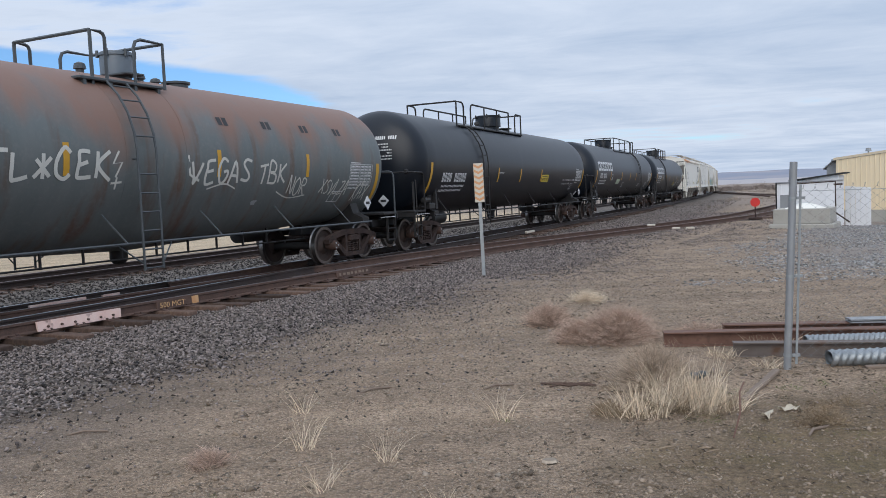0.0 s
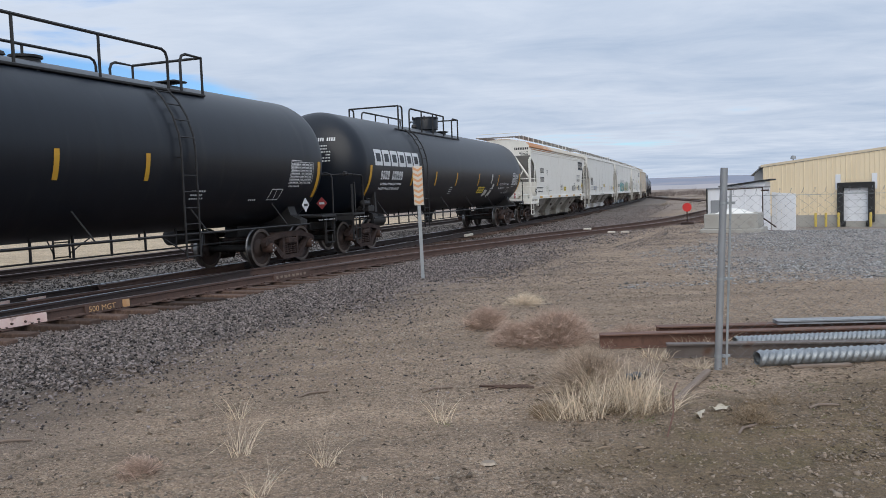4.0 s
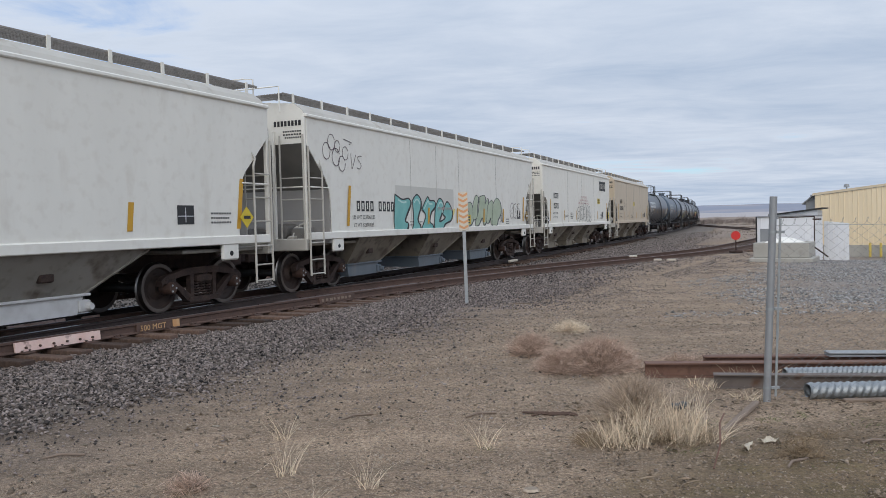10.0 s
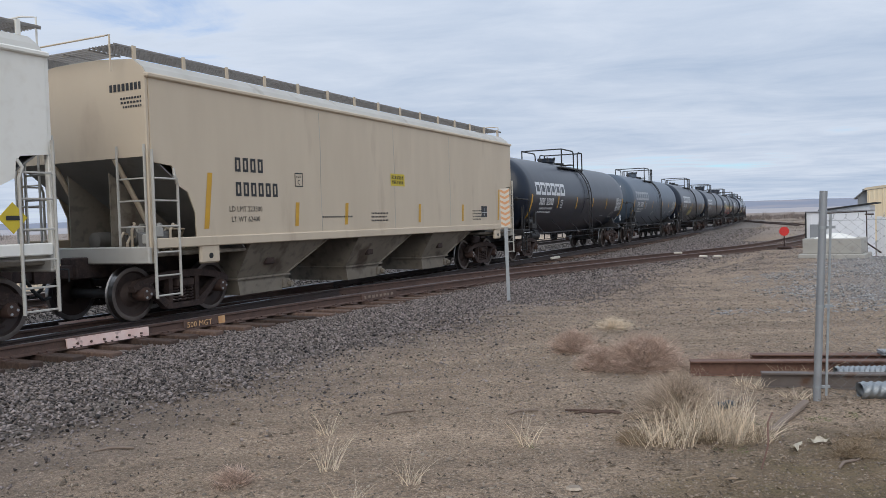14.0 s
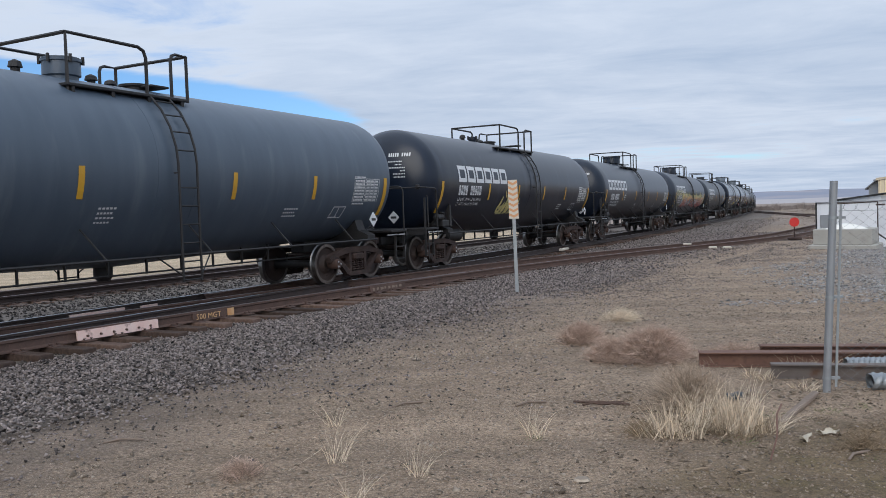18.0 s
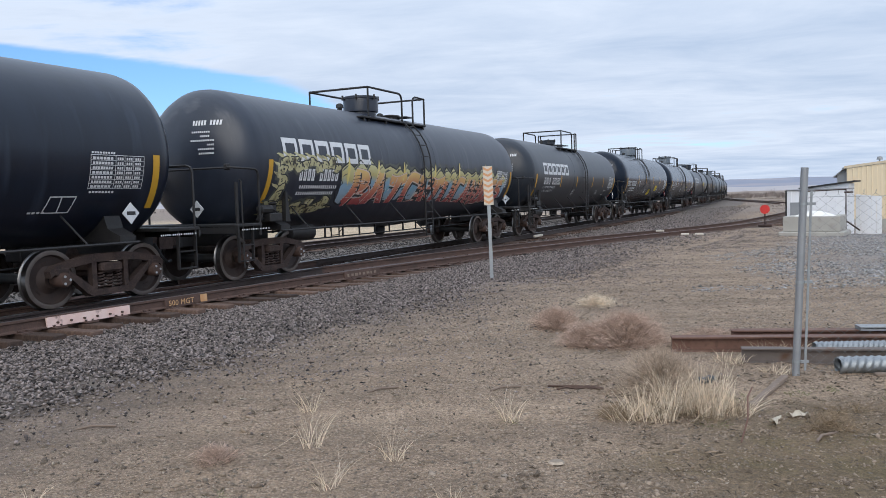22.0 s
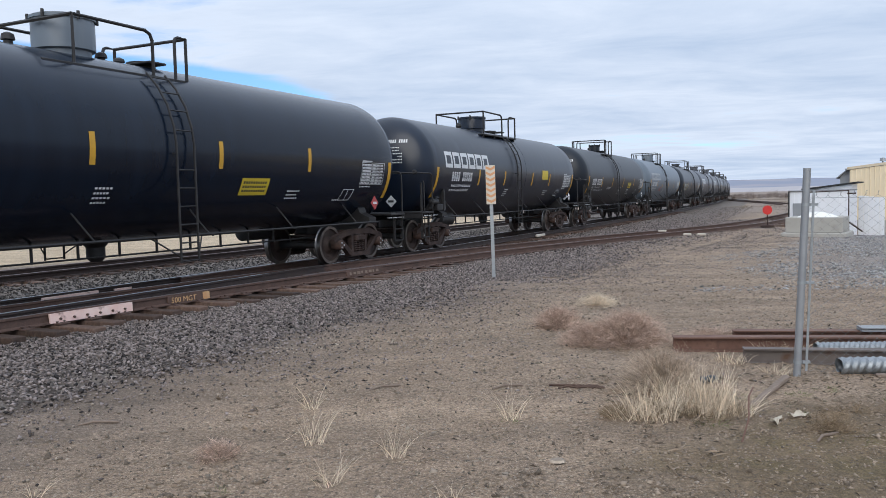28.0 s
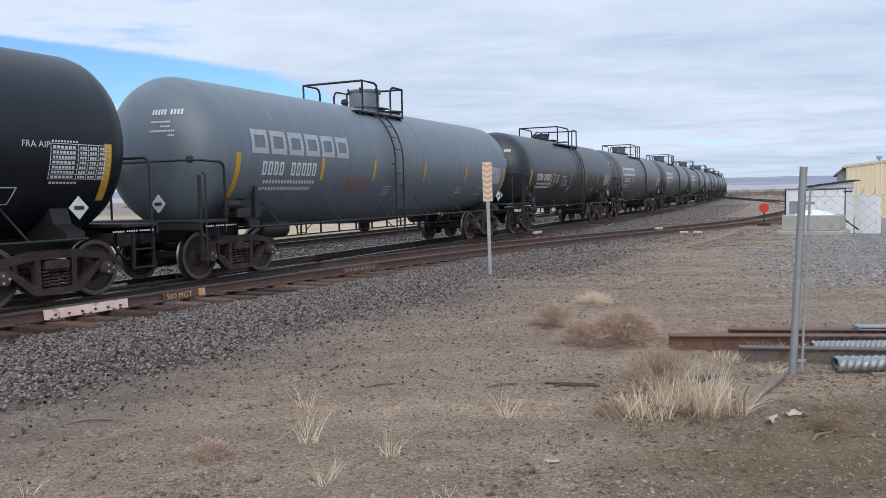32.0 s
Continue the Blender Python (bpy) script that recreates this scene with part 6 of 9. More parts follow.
        t1 = a + 0.67 * span
        bay = Shape()
        bay.add([(a, -1.56, z0 - 0.05), (t1, -1.56, z0 - 0.05), (t1, 1.56, z0 - 0.05), (a, 1.56, z0 - 0.05), (g0, -1.05, 0.50), (g1, -1.05, 0.50), (g1, 1.05, 0.50), (g0, 1.05, 0.50)],
                [(3, 2, 1, 0), (0, 1, 5, 4), (2, 3, 7, 6), (1, 2, 6, 5), (3, 0, 4, 7), (4, 5, 6, 7)])
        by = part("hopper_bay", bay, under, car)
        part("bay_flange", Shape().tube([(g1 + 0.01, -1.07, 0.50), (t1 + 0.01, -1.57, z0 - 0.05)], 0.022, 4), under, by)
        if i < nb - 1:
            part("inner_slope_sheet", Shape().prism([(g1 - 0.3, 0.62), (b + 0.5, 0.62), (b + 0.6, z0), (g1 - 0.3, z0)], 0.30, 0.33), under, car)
        part("vibrator_bracket", Shape().bevel_box(c - 0.13, c + 0.13, -1.34, -1.2, 0.78, 0.92, 0.02), M["truck_steel"], by)
        paint_of = M[spec.get("gate", "gate_white")]
        gate = Shape().prism([(g0 + 0.02, 0.50), (g1 + 0.06, 0.50), (g1 - 0.08, 0.21), (g0 + 0.08, 0.21)], -1.08, 1.08)
        og = part("outlet_gate", gate, paint_of, by)
        part("gate_flange", Shape().bevel_box(g0 - 0.04, g1 + 0.17, -1.13, 1.13, 0.50, 0.545, 0.01), paint_of, by)
        part("gate_ledge", Shape().bevel_box(g1 + 0.05, g1 + 0.65, 0.3, 1.13, 0.56, 0.60, 0.01), M["hopper_roof"], by)
        part("operating_shaft", Shape().tube([(g1 + 0.12, -1.16, 0.33), (g1 + 0.12, 1.16, 0.33)], 0.035, 8).turn([(-1.2, 0.05), (-1.14, 0.075), (-1.08, 0.05)], 10, "y", (g1 + 0.12, 0, 0.33)), paint_of, by)
        part("shaft_bracket", Shape().bevel_box(g1 - 0.06, g1 + 0.18, -1.12, -1.02, 0.24, 0.44, 0.02), paint_of, by)
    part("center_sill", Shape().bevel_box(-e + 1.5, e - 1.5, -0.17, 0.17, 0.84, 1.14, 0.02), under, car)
    sd = Side(L, -W - 0.012, 0.0)
    paint = {}

    def P(mat):
        return paint.setdefault(mat, Shape())
    w = P("dark_paint")
    n = spec.get("chars", 4)
    a, va, vb, b = spec.get("mark", (2.55, 2.55, 2.17, 3.6))
    sd.hollow(w, a, va, b, va + 0.26, 4, 0.05, 0.3)
    a2 = b + 0.22 if va == vb else a                  # marks in one row, or in two
    sd.hollow(w, a2, vb, a2 + (b - a) * n / 4, vb + 0.26, n, 0.05, 0.3)
    for k, words in enumerate(spec.get("lines", ())):
        t = text_shape(words, spec.get("line_size", 0.135), lambda p, q: sd.at(spec.get("lines_u", 2.55) + 0.05 * k + p, spec.get("lines_v", 1.82) - 0.19 * k + q, 0.008))
        w.add(t.v, t.f)
    for k in range(0 if spec.get("lines") else 2):
        sd.bars(w, 2.1 + 0.2 * k, 1.78 - 0.20 * k, 3.6, 1.85 - 0.20 * k, 14, 0.35)
    for u in spec.get("stripes", (1.95, 4.7, 7.5, 10.7, L - 1.8)):
        big = u < 2.5 or u > L - 2.4
        part("reflective_stripe", sd.patch(Shape(), u - 0.06, u + 0.06, 1.52, 2.5 if big else 2.0, 0.13 if big else 0.05, spec.get("stripe_lift", 0.006)), M["yellow_tape"], sides[0])
    for u in spec.get("sill_stripes", ()):
        part("reflective_stripe", Shape().box(u - half - 0.30, u - half + 0.30, -W - 0.056, -W - 0.050, z0 - 0.04, z0 + 0.06), M["yellow_tape"], sides[0])
    for u, v, wd, h in spec.get("panels", ((10.2, 2.05, 0.6, 0.22),)):
        sd.patch(P("yellow_sign"), u, u + wd, v, v + h)
        for k in range(2):
            sd.bars(P("dark_paint"), u + 0.05, v + h * (0.55 - 0.4 * k), u + wd - 0.05, v + h * (0.85 - 0.4 * k), 7, 0.3)
    for u, v, wd, ln in spec.get("notes", ((7.6, 1.75, 0.8, 3), (13.4, 1.8, 0.7, 4), (5.6, 1.68, 1.2, 1))):
        for k in range(ln):
            sd.bars(w, u, v - 0.085 * k, u + wd * (1 - 0.1 * (k % 2)), v - 0.085 * k + 0.035, int(wd * 14), 0.35)
    if spec.get("logo"):
        u, v = spec["logo"]
        block_mark(sd, sides[0], "dark_paint", u, v, u + 1.75, v + 0.55, 4, 0.13, 0.12, -0.10)
    q = spec.get("data_in", 3.43)
    sd.patch(P("dark_paint"), L - q, L - q + 0.43, 1.62, 1.96)
    sd.patch(P("white_paint"), L - q + 0.20, L - q + 0.22, 1.66, 1.92, 0, 0.009)
    sd.patch(P("white_paint"), L - q + 0.02, L - q + 0.41, 1.76, 1.775, 0, 0.009)
    for u, v in spec.get("diamonds", ()):
        placard(car, u - half, -W - 0.03, v, 0.18, "yellow_sign")
    for words, u, v, size, ink in spec.get("words", ()):
        t = text_shape(words, size, lambda p, q: sd.at(u + p, v + q, 0.008))
        P(ink).add(t.v, t.f)
    if spec.get("plate"):                             # a framed letter
        u, v = spec["plate"]
        for a, b, c, d in ((0, 0.27, 0, 0.02), (0, 0.27, 0.26, 0.28), (0, 0.02, 0.02, 0.26), (0.25, 0.27, 0.02, 0.26)):
            sd.patch(w, u + a, u + b, v + c, v + d)
        for words, p0, q0, size in (("PLATE", 0.045, 0.175, 0.06), ("C", 0.085, 0.045, 0.13)):
            t = text_shape(words, size, lambda p, q: sd.at(u + p0 + p, v + q0 + q, 0.008))
            w.add(t.v, t.f)
    if spec.get("sill_words"):
        words, u = spec["sill_words"]
        t = text_shape(words, 0.10, lambda p, q: sd.at(u + p, z0 - 0.035 + q, 0.042))
        w.add(t.v, t.f)
    if spec.get("graffiti"):
        spec["graffiti"](sd, P, L)
    for mat, sh in paint.items():
        if sh.f:
            tagged(part("stencil_writing" if mat == "dark_paint" else "side_paint", sh, M[mat], sides[0]), kind="stuff")
    em = Shape()
    for row, (z, cnt, wd, h) in enumerate(((3.80, 8, 0.75, 0.12), (3.66, 8, 0.5, 0.035), (3.59, 7, 0.5, 0.035), (3.52, 8, 0.45, 0.035))):
        for i in range(cnt):
            y0 = -1.48 + i * wd / cnt
            em.add([(-e - 0.019, y0, z), (-e - 0.019, y0 + wd / cnt * 0.7, z), (-e - 0.019, y0 + wd / cnt * 0.7, z + h), (-e - 0.019, y0, z + h)], [(0, 3, 2, 1)])
    tagged(part("end_lettering", em, M["dark_paint"], car), kind="stuff")
    if spec.get("front_placard"):
        u, v = spec["front_placard"]
        placard(car, -half + u, -W - 0.06, v, 0.2, "dark_paint")
    if cut == "wide":
        placard(car, -e - 0.16, -0.22, 1.42, 0.2, "placard_brown", True)
    if spec.get("rear_placard"):
        placard(car, half - spec.get("placard_in", 1.53), -W - 0.06, spec.get("placard_z", 1.74), 0.21, spec.get("placard_mat", "yellow_sign"))
    add_truck(car, index, -half + 2.09)
    add_truck(car, index, -half + 2.09 + spec["B"])
    car_ends(car, L)
    return car


# ---- loose stone ----
def rocks(name, mat, label, spots, seed):
    """Many small broken stones in one mesh: spots are (x, y, z, size)."""
    rng = np.random.default_rng(seed)
    n = len(spots)
    sp = np.array(spots)
    base = np.array([(1, 0, 0), (0, 1, 0), (-1, 0, 0), (0, -1, 0), (0, 0, 1), (0, 0, -1)], float)
    faces = np.array([(0, 1, 4), (1, 2, 4), (2, 3, 4), (3, 0, 4), (1, 0, 5), (2, 1, 5), (3, 2, 5), (0, 3, 5)])
    v = base[None] * rng.uniform(0.55, 1.25, (n, 6, 1)) + rng.uniform(-0.28, 0.28, (n, 6, 3))
    v *= rng.uniform(0.55, 1.45, (n, 1, 3)) * np.array([1, 1, 0.62])
    a = rng.uniform(0, 6.28, n)
    b = rng.uniform(-0.9, 0.9, n)
    c, s, cb, sb = np.cos(a), np.sin(a), np.cos(b), np.sin(b)
    x, y, z = v[..., 0], v[..., 1], v[..., 2]
    y, z = y * cb[:, None] - z * sb[:, None], y * sb[:, None] + z * cb[:, None]
    x, y = x * c[:, None] - y * s[:, None], x * s[:, None] + y * c[:, None]
    v = np.stack([x, y, z], -1) * sp[:, 3][:, None, None] + sp[:, None, :3]
    f = (faces[None] + 6 * np.arange(n)[:, None, None]).reshape(-1, 3)
    me = bpy.data.meshes.new(name)
    me.vertices.add(6 * n)
    me.vertices.foreach_set("co", v.reshape(-1))
    me.loops.add(24 * n)
    me.loops.foreach_set("vertex_index", f.reshape(-1))
    me.polygons.add(8 * n)
    me.polygons.foreach_set("loop_start", np.arange(0, 24 * n, 3))
    me.update(calc_edges=True)
    me.materials.append(mat)
    return tagged(new(name, me), label, "stones", kind="stuff")


def ballast():
    rng = np.random.default_rng(3)
    spots = []

    def field(n, s0, s1, l0, l1, size, z, power=1.0, ragged=False):
        for _ in range(n):
            s = s0 + (s1 - s0) * rng.random() ** power
            lat = rng.uniform(l0, l1)
            if ragged:
                e = np.interp(s, (9, 13, 16, 22, 31, 45), (-5.75, -6.4, -6.9, -7.2, -8.3, -8.8)) + 0.45 * noise.noise(Vector((s * 0.35, 2, 0))) + 0.25 * noise.noise(Vector((s * 1.3, 5, 0)))
                if rng.random() > 1.0 / (1.0 + math.exp(-(lat - e - 0.35) * 2.3)):
                    continue
            near = siding(s) if s > -10 else -0.75
            if near - 0.06 < lat < near + 0.06 or 0.68 < abs(lat) < 0.82 or abs(lat - 5.3) < 0.07:
                continue
            p = along(s, lat)
            k = size * rng.uniform(0.55, 1.35) * (0.72 if ragged and lat < e else 1)
            low = np.interp(lat, (-4.0, -3.1, -2.4, -0.75, 0.75, 1.6, 2.2), (0, 0.03, 0.08, 0.09, 0.09, 0.06, 0.01))
            spots.append((p.x, p.y, z - low + rng.uniform(-0.3, 0.35) * k + 0.012 * noise.noise(Vector((s * 2, lat * 2, 0))), k))
    field(122000, 2.0, 21, -9.6, -1.9, 0.021, 0.012, 1.15, True)
    field(27000, 21, 50, -11.5, -1.2, 0.030, 0.014, 1.3, True)
    for _ in range(34000):
        s = rng.uniform(6, 52)
        lat = np.interp(s, (9, 16, 31), (-5.9, -7.2, -8.6)) - rng.exponential(2.4)
        p = along(s, lat)
        if lat < -15 or noise.noise(Vector((p.x * 0.4, p.y * 0.4, 33))) < rng.uniform(-0.4, 0.5) or p.y < 5:
            continue
        spots.append((p.x, p.y, ground_z(p.x, p.y) + 0.002, rng.uniform(0.006, 0.016) + 0.0003 * s))
    field(4500, 40, 90, -6.5, -1.2, 0.042, 0.010, 1.5)
    rocks("ballast_stones", M["stone"], "loose grey crushed-stone ballast beside the rails", spots, 5)
    spots.clear()
    # stones below and behind the train, in the colour darkened for its shade
    field(22000, 4, 42, -1.9, 2.4, 0.026, 0.0, 1.3)
    field(8000, 7, 60, 2.4, 4.9, 0.030, 0.0, 1.3)
    rocks("track_stones", M["stone_dark"], "crushed stone between the rails, darkened for the train's shade", spots, 7)


ballast()


def pebbles():
    rng = np.random.default_rng(8)
    spots = []
    for _ in range(62000):
        d = 3.2 + 18 * rng.random() ** 1.6
        a = rng.uniform(-0.62, 0.62)
        x, y = d * math.sin(a), d * math.cos(a)
        lat = x * NL.x + y * NL.y - DIST
        if x > 0.9 and 0.35 * x - 0.94 * y > -5.2 and rng.random() < 0.75:      # few in the soil by the fence
            continue
        if lat > -5.6 or noise.noise(Vector((x * 0.5, y * 0.5, 4))) < rng.uniform(-0.8, 0.3):
            continue
        spots.append((x, y, ground_z(x, y) - 0.001, rng.choice([0.005, 0.008, 0.013, 0.020], p=[0.52, 0.36, 0.10, 0.02])))
    for _ in range(24000):                            # stones of the dirt farther off
        d = rng.uniform(9, 27)
        a = rng.uniform(-0.3, 0.58)
        x, y = d * math.sin(a), d * math.cos(a)
        lat = x * NL.x + y * NL.y - DIST
        if lat > -5.6 or noise.noise(Vector((x * 0.35, y * 0.35, 14))) < rng.uniform(-0.5, 0.5):
            continue
        spots.append((x, y, ground_z(x, y), rng.uniform(0.009, 0.024)))
    rocks("loose_pebbles", M["pebble"], "small pale pebbles scattered over the dirt", spots, 6)
    spots = []
    for _ in range(30000):                            # gravel of the yard
        y = rng.uniform(13.5, 30)
        x = rng.uniform(0.36 * y - 0.6, 0.72 * y)
        if noise.noise(Vector((x * 0.35, y * 0.35, 9))) + 0.26 * (x - 0.44 * y - 0.4) < rng.uniform(-0.35, 0.35):
            continue
        spots.append((x, y, ground_z(x, y), rng.uniform(0.012, 0.034)))
    rocks("yard_gravel", M["lot_stone"], "worn grey gravel of the loading yard", spots, 16)


pebbles()


def soil_clods():
    rng = np.random.default_rng(31)
    spots = []
    for _ in range(60000):
        d = 3.4 + 13.5 * rng.random() ** 1.3
        a = rng.uniform(-0.6, 0.6)
        x, y = d * math.sin(a), d * math.cos(a)
        if x * NL.x + y * NL.y - DIST > -6.2 or noise.noise(Vector((x * 0.9, y * 0.9, 41))) < rng.uniform(-0.15, 0.55):
            continue
        spots.append((x, y, ground_z(x, y) - 0.003, rng.choice([0.009, 0.014, 0.021, 0.030], p=[0.45, 0.33, 0.17, 0.05])))
    for _ in range(16000):                            # crumbs in the dark soil by the fence
        x, y = rng.uniform(0.9, 4.8), rng.uniform(4.2, 6.4)
        if 0.35 * x - 0.94 * y < -5.0 + 0.5 * noise.noise(Vector((x, y, 3))):
            continue
        spots.append((x, y, ground_z(x, y) - 0.002, rng.choice([0.006, 0.010, 0.016], p=[0.5, 0.35, 0.15])))
    rocks("soil_clods", M["clod"], "dry brown soil clods strewn over the dirt", spots, 32)


soil_clods()


# ---- dry plants ----
def blades(n, spread, height, seed, wide=0.006, droop=0.5, lean=0.35, snapped=0.0):
    rnd = random.Random(seed)
    sh = Shape()
    for _ in range(n):
        a = rnd.uniform(0, 6.283)
        r = spread * math.sqrt(rnd.random())
        x, y = r * math.cos(a), r * math.sin(a)
        d = a + rnd.uniform(-1.9, 1.9)
        h = height * rnd.uniform(0.35, 1.12)
        out = h * (lean * rnd.uniform(0.2, 1.3))
        w = wide * rnd.uniform(0.6, 1.3)
        px, py = -math.sin(d + 1.2) * w, math.cos(d + 1.2) * w
        vs = []
        broken = snapped and rnd.random() < snapped
        bend = rnd.uniform(0.35, 0.7) if broken else 1.0
        for k in range(5):
            t = k / 4
            q = out * (t + droop * t * t)
            zz = h * (t - 0.25 * droop * t * t * t)
            if broken and t > bend:
                q += h * 0.55 * (t - bend)
                zz = h * (bend - 0.55 * (t - bend))
            ww = (1 - 0.85 * t)
            cx, cy = x + math.cos(d) * q, y + math.sin(d) * q
            vs += [(cx - px * ww, cy - py * ww, zz - 0.02), (cx + px * ww, cy + py * ww, zz - 0.02)]
        sh.add(vs, [(2 * k, 2 * k + 1, 2 * k + 3, 2 * k + 2) for k in range(4)])
    return sh


def tuft(x, y, n, spread, height, seed, label, **kw):
    me = blades(n, spread, height, seed, **kw).mesh("grass_tuft", M["straw"])
    tagged(part("grass_tuft", me, None, m=pose(x, y, ground_z(x, y))), label, "dry grass", "dry grass tufts")


SMALL = "small bleached tuft of dry bunch grass in the dirt"
for k, (x, y, n, sp, h) in enumerate(((-1.10, 6.45, 60, 0.07, 0.24), (-0.93, 5.48, 55, 0.07, 0.26), (0.49, 6.02, 70, 0.09, 0.22), (-0.34, 5.15, 55, 0.08, 0.22), (-0.69, 4.66, 45, 0.10, 0.20), (0.02, 4.35, 30, 0.08, 0.12), (-2.45, 4.6, 25, 0.05, 0.14))):
    tuft(x, y, int(n * 0.62), sp * 0.85, h * 1.28, 20 + k, SMALL, lean=0.46, wide=0.0027, droop=0.8, snapped=0.06)
BIG = "large ragged clump of tall straw-coloured dry grass near the fence"
tuft(1.58, 5.98, 200, 0.19, 0.38, 41, BIG, lean=0.30, wide=0.0034, droop=0.8, snapped=0.35)
tuft(2.02, 6.00, 270, 0.17, 0.47, 42, BIG, lean=0.20, wide=0.0038, droop=0.7, snapped=0.35)
tuft(1.82, 6.10, 150, 0.20, 0.42, 48, BIG, lean=0.26, wide=0.0030, droop=0.8, snapped=0.2)
tuft(1.36, 5.95, 60, 0.10, 0.22, 43, "ragged edge of a dry grass clump", lean=0.9, wide=0.003)
tuft(2.24, 5.97, 80, 0.10, 0.26, 44, "ragged edge of a dry grass clump", lean=0.9, wide=0.003)


def thatch():
    """Matted old stems under the big clump, and dead weeds flattened into the soil by the fence."""
    mat = Shape()

    def spread(x, y, sh):
        z = ground_z(x, y)
        mat.add([(a + x, b + y, c + z) for a, b, c in sh.v], sh.f)
    for k, (x, y) in enumerate(((1.52, 6.02), (1.80, 6.08), (2.06, 6.06), (1.95, 5.92))):
        spread(x, y, blades(170, 0.19, 0.19, 70 + k, 0.0036, 0.9, 0.9, 0.4))
    for k in range(20):
        q = random.Random(90 + k)
        spread(q.uniform(2.45, 4.7), q.uniform(4.9, 6.5), blades(60, q.uniform(0.10, 0.26), q.uniform(0.04, 0.08), 90 + k, 0.0022, 0.4, 1.8))
    tagged(new("dead_weeds", mat.mesh("dead_weeds", M["thatch"])), "flattened brown dead weeds and matted thatch in the soil", "dead weeds", kind="stuff")


thatch()
tuft(3.08, 7.30, 70, 0.12, 0.11, 45, "low dry grass at the foot of the fence post", lean=0.6)
tuft(2.85, 7.85, 80, 0.16, 0.12, 46, "low dry grass beside the stacked steel", lean=0.6)
tuft(3.6, 8.25, 120, 0.30, 0.18, 47, "low dry grass beside the stacked steel", lean=0.6)


def tumbleweed(x, y, rx, ry, h, n, seed, label, mat="tumble"):
    """A dome of fine forking twigs."""
    rnd = random.Random(seed)
    sh = Shape()
    for _ in range(n):
        a = rnd.uniform(0, 6.283)
        el = rnd.uniform(0.05, 1.5)
        d = Vector((math.cos(a) * math.cos(el) * rx, math.sin(a) * math.cos(el) * ry, math.sin(el) * h))
        st = d * rnd.uniform(0.05, 0.65)
        en = d * rnd.uniform(0.75, 1.08)
        q = [st, st.lerp(en, 0.5) + Vector((rnd.uniform(-1, 1), rnd.uniform(-1, 1), rnd.uniform(-0.6, 1))) * 0.07, en + Vector((rnd.uniform(-1, 1), rnd.uniform(-1, 1), rnd.uniform(-1, 1))) * 0.06]
        w = rnd.uniform(0.0014, 0.0032)
        s = Vector((rnd.uniform(-1, 1), rnd.uniform(-1, 1), rnd.uniform(-1, 1))).normalized() * w
        vs = []
        for k, p in enumerate(q):
            f = 1 - 0.4 * k
            vs += [tuple(p - s * f), tuple(p + s * f)]
        sh.add(vs, [(0, 1, 3, 2), (2, 3, 5, 4)])
        for _k in range(2):
            t = q[1].lerp(q[2], rnd.random())
            e = t + Vector((rnd.uniform(-1, 1), rnd.uniform(-1, 1), rnd.uniform(-0.5, 1))) * 0.06
            sh.add([tuple(t - s * 0.7), tuple(t + s * 0.7), tuple(e)], [(0, 1, 2)])
    me = sh.mesh("tumbleweed", M[mat])
    tagged(part("tumbleweed", me, None, m=pose(x, y, ground_z(x, y) - 0.02)), label, "dry bush", "dry tumbleweeds")


tumbleweed(1.46, 10.15, 0.38, 0.32, 0.29, 1700, 1, "low reddish-brown tumbleweed caught on the dirt")
tumbleweed(2.06, 8.85, 0.54, 0.44, 0.40, 4200, 2, "wide grey-brown tumbleweed heap on the dirt")
tumbleweed(1.62, 8.95, 0.36, 0.35, 0.25, 1500, 3, "grey-brown tumbleweed beside a wider heap")
tumbleweed(2.36, 12.2, 0.36, 0.4, 0.15, 700, 4, "pale straw-coloured heap of dry weeds", "straw")
tumbleweed(1.86, 6.75, 0.46, 0.34, 0.40, 1500, 5, "grey-brown brush behind the tall dry grass", "tumble_grey")
tumbleweed(1.30, 6.0, 0.15, 0.13, 0.07, 200, 6, "flattened dark weed in the dirt", "brush")
tumbleweed(-1.52, 5.2, 0.16, 0.15, 0.10, 420, 7, "small low tan weed in the dirt", "tumble")
tumbleweed(2.70, 5.50, 0.24, 0.16, 0.10, 260, 8, "flat matted weeds in the soil", "brush")
tumbleweed(3.1, 5.9, 0.35, 0.2, 0.05, 120, 9, "flat matted weeds in the soil", "brush")
tumbleweed(2.95, 8.75, 0.5, 0.2, 0.22, 700, 10, "dry weeds grown through the stacked steel", "tumble")
for k, (x, y, r) in enumerate(((2.63, 6.02, 0.12), (1.95, 5.72, 0.10), (0.47, 5.93, 0.05), (3.3, 5.6, 0.14), (-1.35, 4.55, 0.05), (2.9, 6.45, 0.10), (2.45, 6.35, 0.12), (3.6, 6.3, 0.16), (2.75, 5.25, 0.10), (3.75, 5.35, 0.13), (3.2, 6.6, 0.09))):
    me = blades(60, r, 0.045, 60 + k, wide=0.005, lean=1.2).mesh("green_weed", M["weed_green"])
    tagged(part("green_weed", me, None, m=pose(x, y, ground_z(x, y))), "tiny low green weed in dry soil", "weed", "green weeds")


